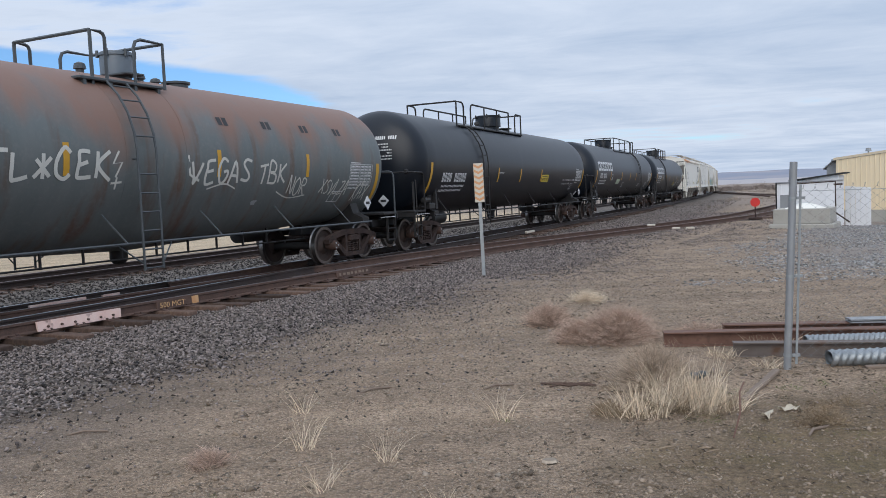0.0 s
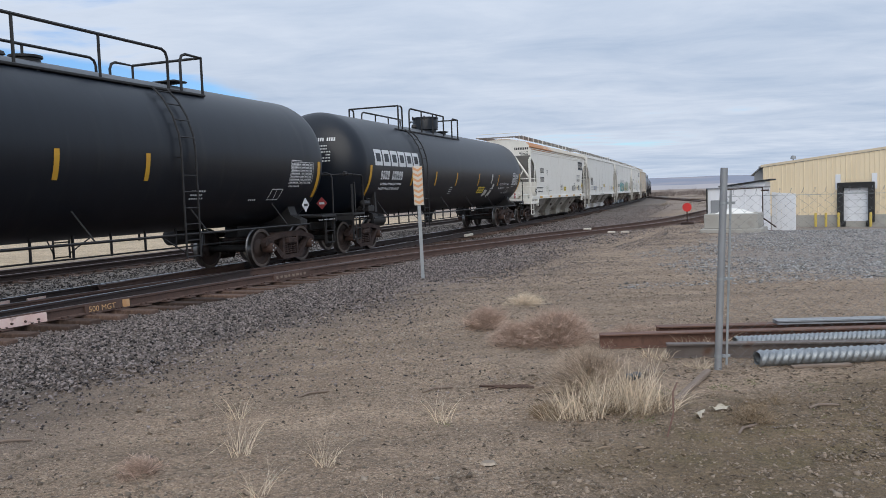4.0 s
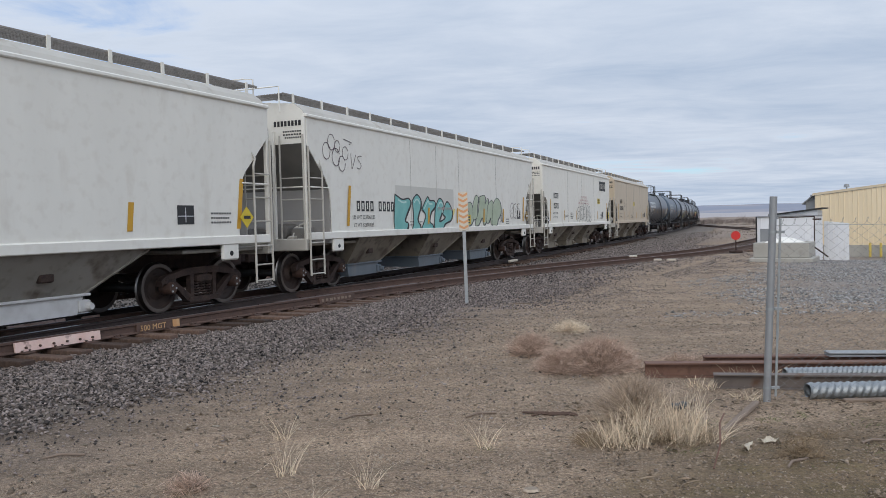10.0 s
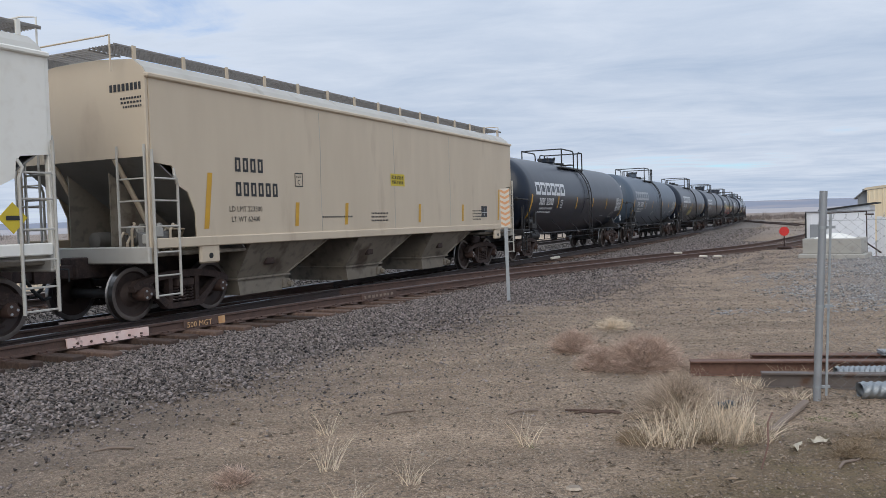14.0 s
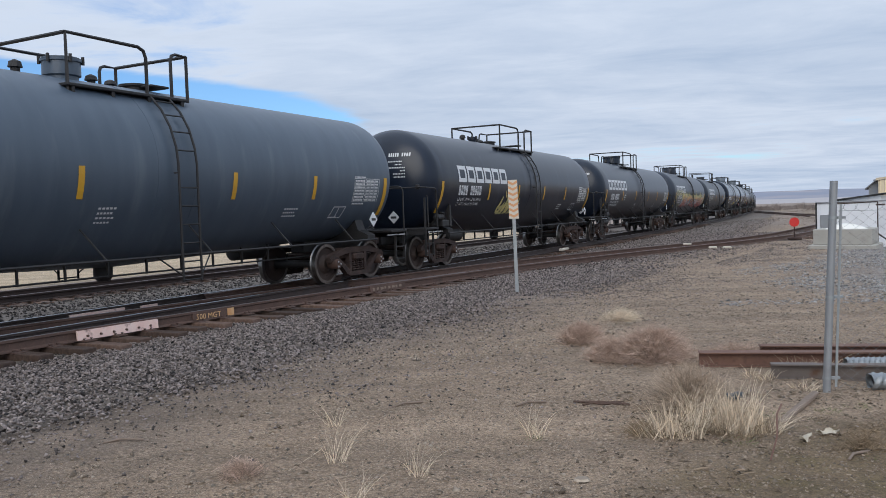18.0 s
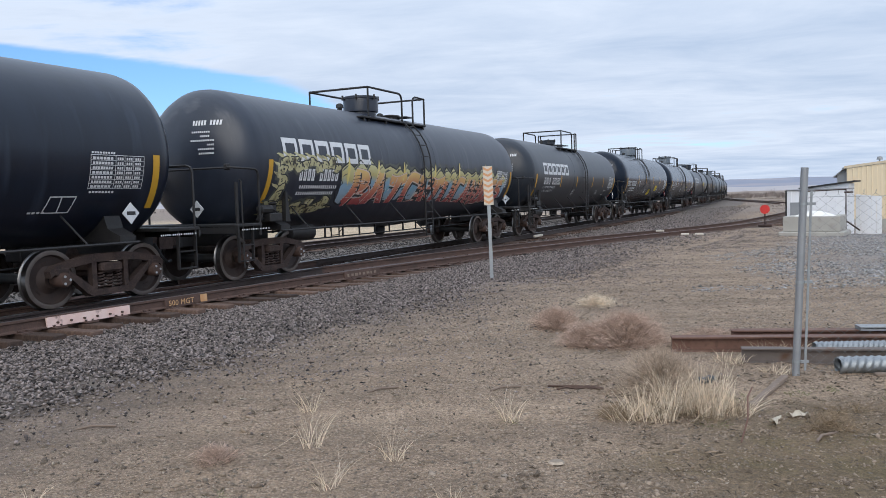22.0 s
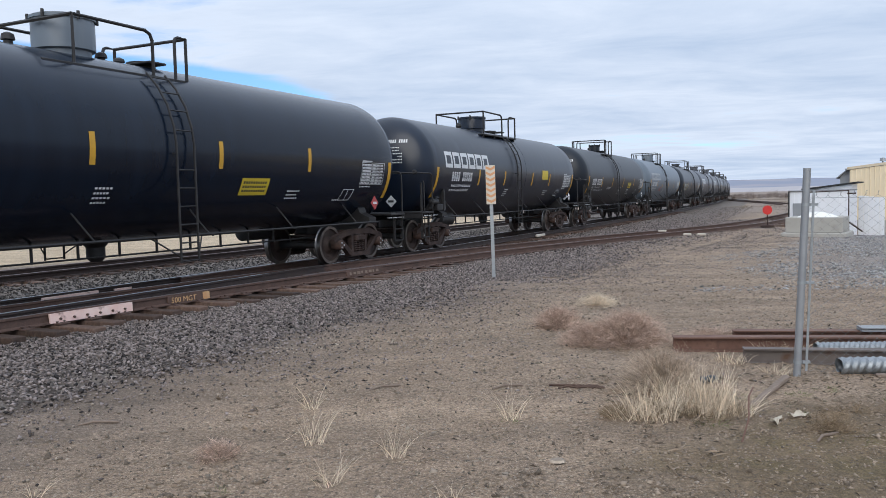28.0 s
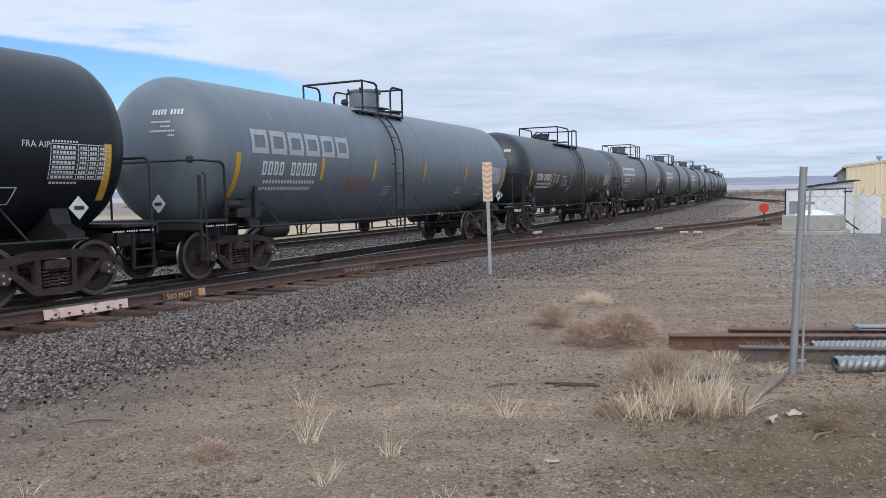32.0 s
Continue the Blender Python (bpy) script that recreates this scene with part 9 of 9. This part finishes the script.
def piece_t5(sd, P, L):
    rnd = random.Random(12)
    # jagged upper and lower edges of the painted field
    top, low = [], []
    u, k = 4.30, 0
    while u < 15.2:
        base = -0.06 - 0.012 * (u - 4.3)
        top.append((u, base + (rnd.uniform(0.04, 0.20) if k % 2 else -rnd.uniform(0.02, 0.14))))
        f = (u - 4.3) / 10.9
        low.append((u + 0.08, -1.02 - 1.45 * f * (1 - f) + rnd.uniform(-0.05, 0.05)))
        u += rnd.uniform(0.16, 0.36)
        k += 1
    m = len(top)
    ribbon(sd, P("spray_mist"), [(a, b - 0.07 - 0.05 * rnd.random()) for a, b in low], [(a, b + 0.05 + 0.10 * rnd.random()) for a, b in top], 0.0050)
    ribbon(sd, P("spray_cloud"), low, top, 0.0065)
    sd.stroke(P("dark_paint"), top, 0.040, 0.0085)
    sd.stroke(P("dark_paint"), low, 0.045, 0.0085)
    sd.stroke(P("dark_paint"), [low[0], (4.18, -0.70), (4.40, -0.50), (4.22, -0.30), top[0]], 0.040, 0.0085)
    # tall yellow drips through the upper edge
    for u in (4.62, 6.02, 7.42, 9.3, 11.05, 13.2):
        flame(sd, P("spray_yellow"), (u, -0.55), (u + rnd.uniform(-0.04, 0.08), 0.10 + rnd.uniform(-0.05, 0.10)), 0.03, 0.11, 0.0095)
    # pale blue and white patches between the forms
    for _ in range(26):
        u = rnd.uniform(4.6, 14.6)
        flame(sd, P(rnd.choice(("spray_blue", "spray_white", "spray_blue", "spray_rim"))), (u, -1.1 + rnd.uniform(0, 0.5)), (u + rnd.uniform(0.1, 0.4), -0.7 + rnd.uniform(0, 0.3)), rnd.uniform(-0.3, 0.3), rnd.uniform(0.06, 0.13), 0.0100)
    # two rows of fat forms, red below and orange above
    at = 4.62
    for i, (q, wd) in enumerate(((0, 1.15), (1, 1.05), (2, 1.0), (3, 0.95), (5, 0.85), (2, 0.95), (4, 0.95), (3, 0.80), (1, 0.62), (5, 0.60), (0, 0.62), (4, 0.55), (6, 0.62), (6, 0.60))):
        f = (at + wd / 2 - 4.3) / 10.9
        v0 = -0.93 - 1.30 * f * (1 - f)
        h = (-0.22 - 0.04 * (at - 4.3) * 0.4) - v0
        fat = 0.24 if i < 7 else 0.16
        lines = [curved([(at + (x + 0.12 * y) * wd * 0.86, v0 + y * h) for x, y in ln]) for ln in FORMS[q]]
        for ln in lines:
            sd.stroke(P("dark_paint"), [(x + 0.03, y - 0.03) for x, y in ln], fat + 0.13, 0.0112 + 0.0006 * i)
        for ln in lines:
            sd.stroke(P("spray_rim"), ln, fat + 0.065, 0.0114 + 0.0006 * i)
        for ln in lines:
            sd.stroke(P("spray_letters"), ln, fat, 0.0116 + 0.0006 * i)
        at += wd * 0.90
    # the pale yellow smoke round the car's marks
    ring = [(2.10 + 0.25 * k, -0.10 + 0.06 * math.sin(k * 2.1)) for k in range(9)] + [(2.0 + 0.08 * math.sin(k), -0.25 - 0.19 * k) for k in range(5)] + [(2.05 + 0.27 * k, -1.10 - 0.05 * (k % 3)) for k in range(9)] + [(2.35, -0.15), (2.35, -0.95), (3.3, -0.98), (3.9, -0.96), (2.75, -1.2)]
    for i, (a, b) in enumerate(ring):
        pts = bubble(a, b, rnd.uniform(0.24, 0.40), rnd.uniform(0.18, 0.28), rnd, 18, rnd.uniform(-0.5, 0.5))
        sd.blob(P("spray_mist"), [(a + (x - a) * 1.4, b + (y - b) * 1.4) for x, y in pts], 0.0052)
        sd.blob(P("spray_cream"), pts, 0.0075 + 0.0001 * i)
        sd.stroke(P("dark_paint"), curved(pts[:rnd.choice((7, 9, 11))], 2), 0.026, 0.0112 + 0.0001 * i)
        for _ in range(3):
            x, y = a + rnd.uniform(-0.11, 0.11), b + rnd.uniform(-0.08, 0.08)
            sd.blob(P("dark_paint"), [(x + 0.022 * math.cos(g), y + 0.022 * math.sin(g)) for g in np.linspace(0, 5.4, 7)], 0.0150)
    for k in range(12):
        u = 1.95 + 0.2 * k
        flame(sd, P("spray_cream"), (u + 0.2, -1.12), (u - 0.30, -1.26 - 0.04 * (k % 3)), 0.16, 0.07, 0.0095)
        flame(sd, P("spray_cream"), (u + 0.14, -0.06), (u - 0.14, 0.08 + 0.04 * (k % 2)), -0.25, 0.07, 0.0095)
    for v in (-0.1, -0.3, -0.55):
        flame(sd, P("spray_cream"), (2.1, v), (1.72, v + 0.06), 0.2, 0.07, 0.0095)


def tag_t6(sd, P, L):
    tag(sd, P("spray_mist"), "ACEO", L - 6.2, -0.85, 0.9, 0.3, 0.022, 61, 0.3)
    tag(sd, P("spray_mist"), "SK", 4.3, -0.85, 0.5, 0.35, 0.022, 62)


def tag_t11(sd, P, L):
    tag(sd, P("spray_red"), "VKAZL", 5.55, -0.80, 1.15, 0.34, 0.026, 71, 0.3)


def tag_t12(sd, P, L):
    squiggle(sd, P("spray_olive"), 3.2, -0.75, 1.6, 0.6, 72, 0.05, 4)
    squiggle(sd, P("white_paint"), 6.0, -0.7, 0.9, 0.5, 73, 0.03, 3)


BLACK = "black tank car with white lettering and yellow reflective stripes"
TRAIN = [
    dict(k="t", L=17.28, B=13.04, mat="tank_rusty", pipe="pipe_grey", logo=False, stripes=(6.42, 9.82, 12.72), stripe_v=-0.13, mark=(0.9, -0.4, 0.95, -0.35), notes=((0.444, -1.15, 1.26, 3), (0.537, -1.15, 0.9, 3)), box=False, hoops=((7.52, 7.82), (8.44, 9.13)), deck=(7.2, 9.05), dome=(8.9, 0.29, 0.40), dome_mat="tank_grey", graffiti=tags_a0, label="faded grey tank car with rusty top and white spray-painted tags", ladder=7.92, seams=(-0.06, 0.02), head_lines=1, back=0.0),
    dict(k="t", L=20.64, B=16.39, R=1.56, back=0.0, deck_z=3.82, mat="tank_dark", logo=False, mark=(2.45, -0.60, 4.32, -0.32), stripes=(5.16, 7.28, 9.74, 12.40), stripe_v=-0.36, panels=((12.5, -0.62, 0.95, 0.30),), hoops=((5.12, 5.75), (6.38, 10.3), (11.04, 11.78)), deck=(5.2, 11.77), dome=(10.42, 0.50, 0.50), ladder=5.71, seams=(), notes=((0.355, -0.30, 0.5, 1),), words=(("AMMONIA ANHYDROUS LIQUEFIED", 15.76, -0.58, 0.118), ("INHALATION HAZARD", 15.80, -0.75, 0.118)), label="plain black pressure tank car with a long railed top platform"),
    dict(k="t", L=20.90, B=16.66, R=1.56, back=0.0, deck_z=3.80, mat="tank_dark", stripes=(5.2, 8.47, 11.18, 13.24), stripe_v=-0.30, plate=(7.05, -0.78, 0.95, 0.30), logo_u=(1.98, 5.65), hoops=((9.28, 14.71), (15.1, 15.78)), deck=(9.3, 15.79), dome=(10.44, 0.50, 0.50), ladder=14.24, seams=(), label="black pressure tank car with a large white block mark"),
    dict(k="t", L=20.34, B=16.10, R=1.56, back=0.0, deck_z=3.78, mat="tank_dark", stripes=(4.86, 7.11, 9.39, 12.22, 15.17), stripe_v=-0.38, logo_u=(1.9, 5.5), panels=((12.48, -0.98, 0.88, 0.30),), hoops=((5.33, 5.67), (6.3, 9.8), (10.77, 11.5)), deck=(5.0, 11.48), dome=(10.2, 0.50, 0.55), ladder=5.71, seams=(), graffiti=drips_a3, words=(("LIQUEFIED PETROLEUM GAS", 15.5, -0.60, 0.122), ("NON-ODORIZED", 15.5, -0.78, 0.122)), placards="red_paint", placard_in=2.15, label="black pressure tank car with white paint splashes on its side"),
    dict(k="h", L=18.55, B=14.31, mat="hopper_white", cut="wide", eave=3.92, roof="hopper_rust", logo=(15.2, 3.02), mark=(2.95, 2.62, 2.15, 3.9), swages=3, sill_stripes=(2.9, 5.5, 8.1, 10.5, 13.1, 15.75), bays=4, rear_placard=True, front_placard=(1.615, 1.65), graffiti=tag_h1, ribs=(), stripes=(), panels=((9.7, 1.62, 0.78, 0.26),), notes=((14.5, 2.62, 1.25, 6), (15.80, 1.84, 0.42, 3), (8.7, 1.95, 0.7, 4), (5.2, 1.62, 0.8, 1)), gate="hopper_under", gear="hopper_white", placard_in=2.11, placard_z=1.95, diamonds=((14.61, 1.81),), plate=(4.62, 2.52), label="cream covered hopper car with a rust-streaked roof edge"),
    dict(k="h", L=18.44, B=14.19, mat="hopper_grey", lines=("LD LMT   223600 LBS   101400 KGS", "LT  WT     62400 LBS    28300 KGS"), line_size=0.122, plate=(3.98, 2.02), sill_words=("DO NOT HAMMER ON SIDE SILLS", 8.05), mark=(2.63, 2.29, 2.01, 3.5), rear_placard=True, graffiti=tag_h2, ribs=(0.30, 0.40, 0.50, 0.60), stripes=(1.79, 4.69, 7.53, 10.68, 13.9, 16.7), panels=((9.85, 1.86, 0.75, 0.24),), notes=((8.0, 1.78, 0.95, 3), (5.6, 1.84, 0.9, 2), (15.9, 1.80, 0.6, 3)), label="pale grey covered hopper car with white outlet gates"),
    dict(k="h", L=18.75, B=14.51, mat="hopper_grey", mark=(2.92, 1.88, 1.88, 3.87), lines_v=1.68, lines=("LD LMT 223700 LBS", "LT WT 62300 LBS"), lines_u=2.7, rear_placard=True, placard_mat="placard_brown", placard_in=1.72, data_in=2.88, graffiti=piece_h3, under="hopper_under_brown", gate="tank_grey", panels=(), notes=((6.0, 1.57, 0.84, 2), (14.5, 1.60, 0.36, 3)), ribs=(0.325, 0.422, 0.52, 0.715), stripe_lift=0.0215, stripes=(2.45, 7.23, 9.52, 12.0, 14.12, 16.6), label="pale grey covered hopper car with a teal and green spray-painted piece"),
    dict(k="h", L=17.19, B=12.95, cut="square", mat="hopper_white", logo=(13.25, 3.18), mark=(2.75, 2.55, 2.08, 3.68), lines=("LD LMT 223800", "LT WT 62200"), rear_placard=True, front_placard=(1.56, 1.54), graffiti=piece_h4, under="hopper_under_brown", gate="hopper_under_brown", stripes=(2.08, 4.67, 7.31, 12.5, 15.2), panels=((12.6, 2.40, 0.68, 0.32),), words=(("DO NOT HAMMER", 8.35, 2.66, 0.16, "faded_red"), ("NO GOLPEAR CON MARTILLO", 8.05, 2.50, 0.145, "faded_red"), ("NE PAS MARTELER / FRAPPER LE WAGON", 7.75, 2.34, 0.135, "faded_red")), notes=((4.8, 1.75, 0.75, 2), (6.0, 1.85, 0.6, 4), (13.4, 1.8, 0.7, 4)), label="off-white covered hopper car with black outlined spray paint"),
    dict(k="h", L=17.49, B=13.25, cut="square", mat="hopper_tan", chars=6, mark=(2.9, 2.55, 2.10, 3.75), plate=(4.68, 2.32), under="hopper_under_brown", lines=("LD LMT 223300", "LT WT 62400"), lines_u=2.7, gate="hopper_under_brown", stripes=(2.11, 4.7, 6.52, 10.0, 12.68, 15.4), panels=((8.55, 2.44, 0.70, 0.30),), label="tan covered hopper car with black lettering"),
    dict(k="t", L=17.18, B=12.93, mat="tank_black", hoops=((7.1, 8.87), (9.5, 10.21)), dome=(7.9, 0.32, 0.16), stripes=(4.8, 7.4, 10.02, 12.49), ladder=9.11, notes=((0.70, -0.95, 0.6, 1),), label=BLACK),
    dict(k="t", L=17.02, B=12.78, mat="tank_slate", hoops=((7.3, 8.85), (9.4, 9.77)), deck=(7.24, 9.72), dome=(7.9, 0.30, 0.27), stripes=(4.48, 7.02, 10.31, 12.76), ladder=9.03, faded=True, label="slate grey tank car with a large white block mark"),
    dict(k="t", L=17.05, B=12.80, mat="tank_black", hoops=((7.17, 8.9), (9.49, 10.23)), dome=(6.9, 0.13, 0.10), stripes=(4.91, 7.43, 10.01, 12.51), ladder=9.02, logo_u=(2.65, 6.38), mark=(2.68, -0.44, 4.29, -0.16), lines=("LD LMT 189900 LB 86150 KG", "LT WT 73100 LB 33150 KG"), box=False, graffiti=scrawl_t3, label="black tank car with a yellow spray-painted scrawl"),
    dict(k="t", L=18.38, B=14.14, R=1.48, zc=2.42, mat="tank_black", hoops=((7.33, 9.16), (9.76, 10.51)), dome=(8.45, 0.46, 0.42), stripes=(4.91, 7.8, 11.04, 13.5), ladder=9.11, mark=(2.55, -0.50, 4.14, -0.22), lines=("LD LMT 204300 LB 92600 KG", "LT WT 81700 LB 37100 KG"), label=BLACK),
    dict(k="t", L=17.00, B=12.76, mat="tank_navy", hoops=((6.56, 8.42), (9.08, 9.82)), dome=(7.7, 0.48, 0.40), ladder=8.6, graffiti=piece_t5, stripes=(), box=False, mark=(2.64, -0.48, 4.2, -0.22), notes=(), label="black tank car with a long colourful spray-painted piece"),
    dict(k="t", L=16.94, B=12.70, R=1.455, zc=2.435, sag=0.2, mat="tank_worn", hoops=((7.03, 8.85), (9.3, 9.62)), dome=(7.98, 0.32, 0.25), stripes=(5.12, 7.75, 10.73, 12.97), ladder=9.02, logo_u=(2.58, 6.32), mark=(2.67, -0.44, 4.97, -0.16), box=False, lines=("LD LMT 190800 LB 86550 KGS", "LT WT 72200 LB 32750 KG"), graffiti=tag_t6, seams=(-0.07, 0.06), label="weathered dark tank car with brown dust and scuffs"),
    dict(k="t", L=18.29, B=14.05, R=1.59, zc=2.475, back=0.0, deck_z=3.72, brace=True, head_lines=2, low_lines=8, mat="tank_gloss", logo=False, mark=(1.85, -0.50, 4.55, -0.20), chars=10, line_span=((0.25, 0.88), (0.22, 0.86)), hoops=((7.95, 8.54), (9.17, 10.26)), deck=(7.3, 10.21), dome=(9.89, 0.52, 0.60), dome_mat="tank_grey", stripes=(5.22, 7.97, 10.81, 13.54), stripe_v=-0.10, ladder=8.44, panels=((9.4, -1.14, 0.85, 0.40), (11.71, -0.83, 0.86, 0.36)), panel_text=False, placards="red_paint", seams=(), label="glossy black tank car with white car marks and yellow notices"),
    dict(k="t", L=18.44, B=14.19, R=1.59, zc=2.475, back=0.0, deck_z=3.72, brace=True, head_lines=2, low_lines=8, lines_du=0.62, mat="tank_gloss", logo=False, mark=(1.85, -0.46, 4.57, -0.16), chars=10, lines=("LD LMT 205900 LB 93350 KG", "LT WT 80100 LB 36350 KG"), hoops=((8.22, 9.87), (10.4, 10.68)), deck=(7.6, 10.58), dome=(8.79, 0.50, 0.62), dome_mat="tank_grey", stripes=(5.11, 7.89, 10.74, 13.52), stripe_v=-0.08, ladder=9.73, panels=((11.39, -0.85, 0.84, 0.36),), placards="red_paint", seams=(), label="glossy black tank car with a tall steel manway"),
    dict(k="t", L=17.09, B=12.84, mat="tank_black", hoops=((6.58, 8.37), (9.05, 9.76)), deck=(6.35, 9.65), dome=(7.67, 0.50, 0.41), stripes=(4.8, 7.16, 10.17, 12.34), ladder=8.35, logo_u=(2.15, 5.65), mark=(2.65, -0.46, 4.22, -0.18), box=False, panels=((11.33, -0.29, 0.74, 0.36),), panel_text=False, label=BLACK),
    dict(k="t", L=16.97, B=12.72, mat="tank_dark", logo=False, mark=(2.38, -0.49, 4.34, -0.19), chars=9, lines=("LD LMT 191700 LB 87000 KG", "LT WT 71300 LB 32300 KG NEW 07-1995"), hoops=((7.29, 7.6), (8.23, 8.96)), deck=(6.9, 8.91), dome=(8.66, 0.30, 0.31), stripes=(4.42, 6.83, 9.61, 12.58), ladder=7.69, box=False, back=0.06, head_lines=2, data_du=0.30, panels=((11.0, -0.60, 0.82, 0.32),), notes=((0.339, -0.59, 0.9, 2), (0.513, -0.62, 0.62, 5), (0.515, -1.10, 0.6, 2), (0.650, -0.72, 0.55, 3), (0.655, -1.0, 0.8, 1)), words=(("FRA AIP", 14.02, -0.13, 0.13),), label="black tank car with white car marks and a yellow notice"),
    dict(k="t", L=17.34, B=13.10, mat="tank_grey", hoops=((7.25, 8.02), (8.73, 9.41)), deck=(6.9, 9.35), dome=(8.87, 0.42, 0.46), dome_mat="tank_grey", stripes=(4.52, 6.84, 9.66, 12.6), ladder=7.92, box=False, back=0.03, head_lines=4, faded=True, logo_u=(2.03, 5.68), mark=(2.38, -0.49, 4.31, -0.21), graffiti=tag_t11, label="grey tank car with a large white block mark"),
    dict(k="t", L=16.60, B=12.30, mat="tank_worn", logo=False, dome=(7.6, 0.34, 0.2), graffiti=tag_t12, label="weathered dark tank car with faded spray paint"),
    # cars that stay far off wear the black paled for haze
    dict(k="t", L=16.90, B=12.66, mat="tank_dusty", label="weathered dark tank car with white lettering"),
    dict(k="t", L=17.32, B=13.08, mat="tank_dusty", label="dusty faded black tank car with white lettering"),
    dict(k="t", L=17.28, B=13.04, mat="tank_dusty", label="weathered dark tank car with white lettering"),
    dict(k="t", L=17.28, B=13.04, mat="tank_dusty", label="dusty faded black tank car with white lettering"),
    dict(k="t", L=17.28, B=13.04, mat="tank_dusty", label="weathered dark tank car with white lettering"),
    dict(k="t", L=17.28, B=13.04, mat="tank_dusty", label="dusty faded black tank car with white lettering"),
    dict(k="t", L=17.28, B=13.04, mat="tank_dusty", label="dusty faded black tank car with white lettering"),
    dict(k="t", L=17.28, B=13.04, mat="tank_dusty", label="weathered dark tank car with white lettering"),
    dict(k="t", L=17.28, B=13.04, mat="tank_dusty", label="dusty faded black tank car with white lettering"),
]
CARS, START = [], []
front = 3.234 - 1.178
for i, spec in enumerate(TRAIN):
    CARS.append((tank_car if spec["k"] == "t" else hopper_car)(i, spec))
    START.append(front + spec["L"] / 2)
    front += spec["L"]

SPEED = [(0, 10.43), (4, 10.34), (8, 10.39), (12, 10.48), (16, 10.54), (20, 10.50), (24, 10.38), (28, 10.72), (32, 10.62)]


def rolled(t):
    """How far the train has come after t seconds."""
    d = 0.0
    for (a, p), (b, q) in zip(SPEED, SPEED[1:]):
        if t <= a:
            break
        e = min(t, b)
        v = p + (q - p) * (e - a) / (b - a)
        d += (p + v) / 2 * (e - a)
    return d


def car_pose(i, t):
    spec = TRAIN[i]
    s = START[i] - rolled(t)
    h = spec["B"] / 2
    mid = -spec["L"] / 2 + 2.09 + h
    a, b = along(s + mid - h, 0, RT), along(s + mid + h, 0, RT)
    d = (b - a).normalized()
    c = (a + b) / 2 - d * mid
    return pose(c.x, c.y, c.z, LEAN, 0, math.degrees(math.atan2(d.y, d.x)))


LEAN = 0.0


def motions():
    times = [k * 0.5 for k in range(65)]
    for i, car in enumerate(CARS):
        walk(car, [(t, car_pose(i, t)) for t in times])
    # wheels turn while their car is near enough to see them turn
    for i, w, x in WHEELS:
        here = w.matrix_basis.copy()
        near = [t for t in [k / 15 for k in range(0, 481)] if 0 < START[i] + x - rolled(t) < 34]
        if not near:
            walk(w, [(0.0, here), (32.0, here)])
            continue
        s0 = START[i] + x - rolled(near[0])
        rows = []
        if near[0] > 0:
            rows.append((0.0, here))
        for t in near:
            turned = (s0 - (START[i] + x - rolled(t))) / WR
            rows.append((t, here @ Matrix.Rotation(-turned, 4, "Y")))
        if near[-1] < 32:
            rows.append((32.0, rows[-1][1]))
        walk(w, rows)


motions()
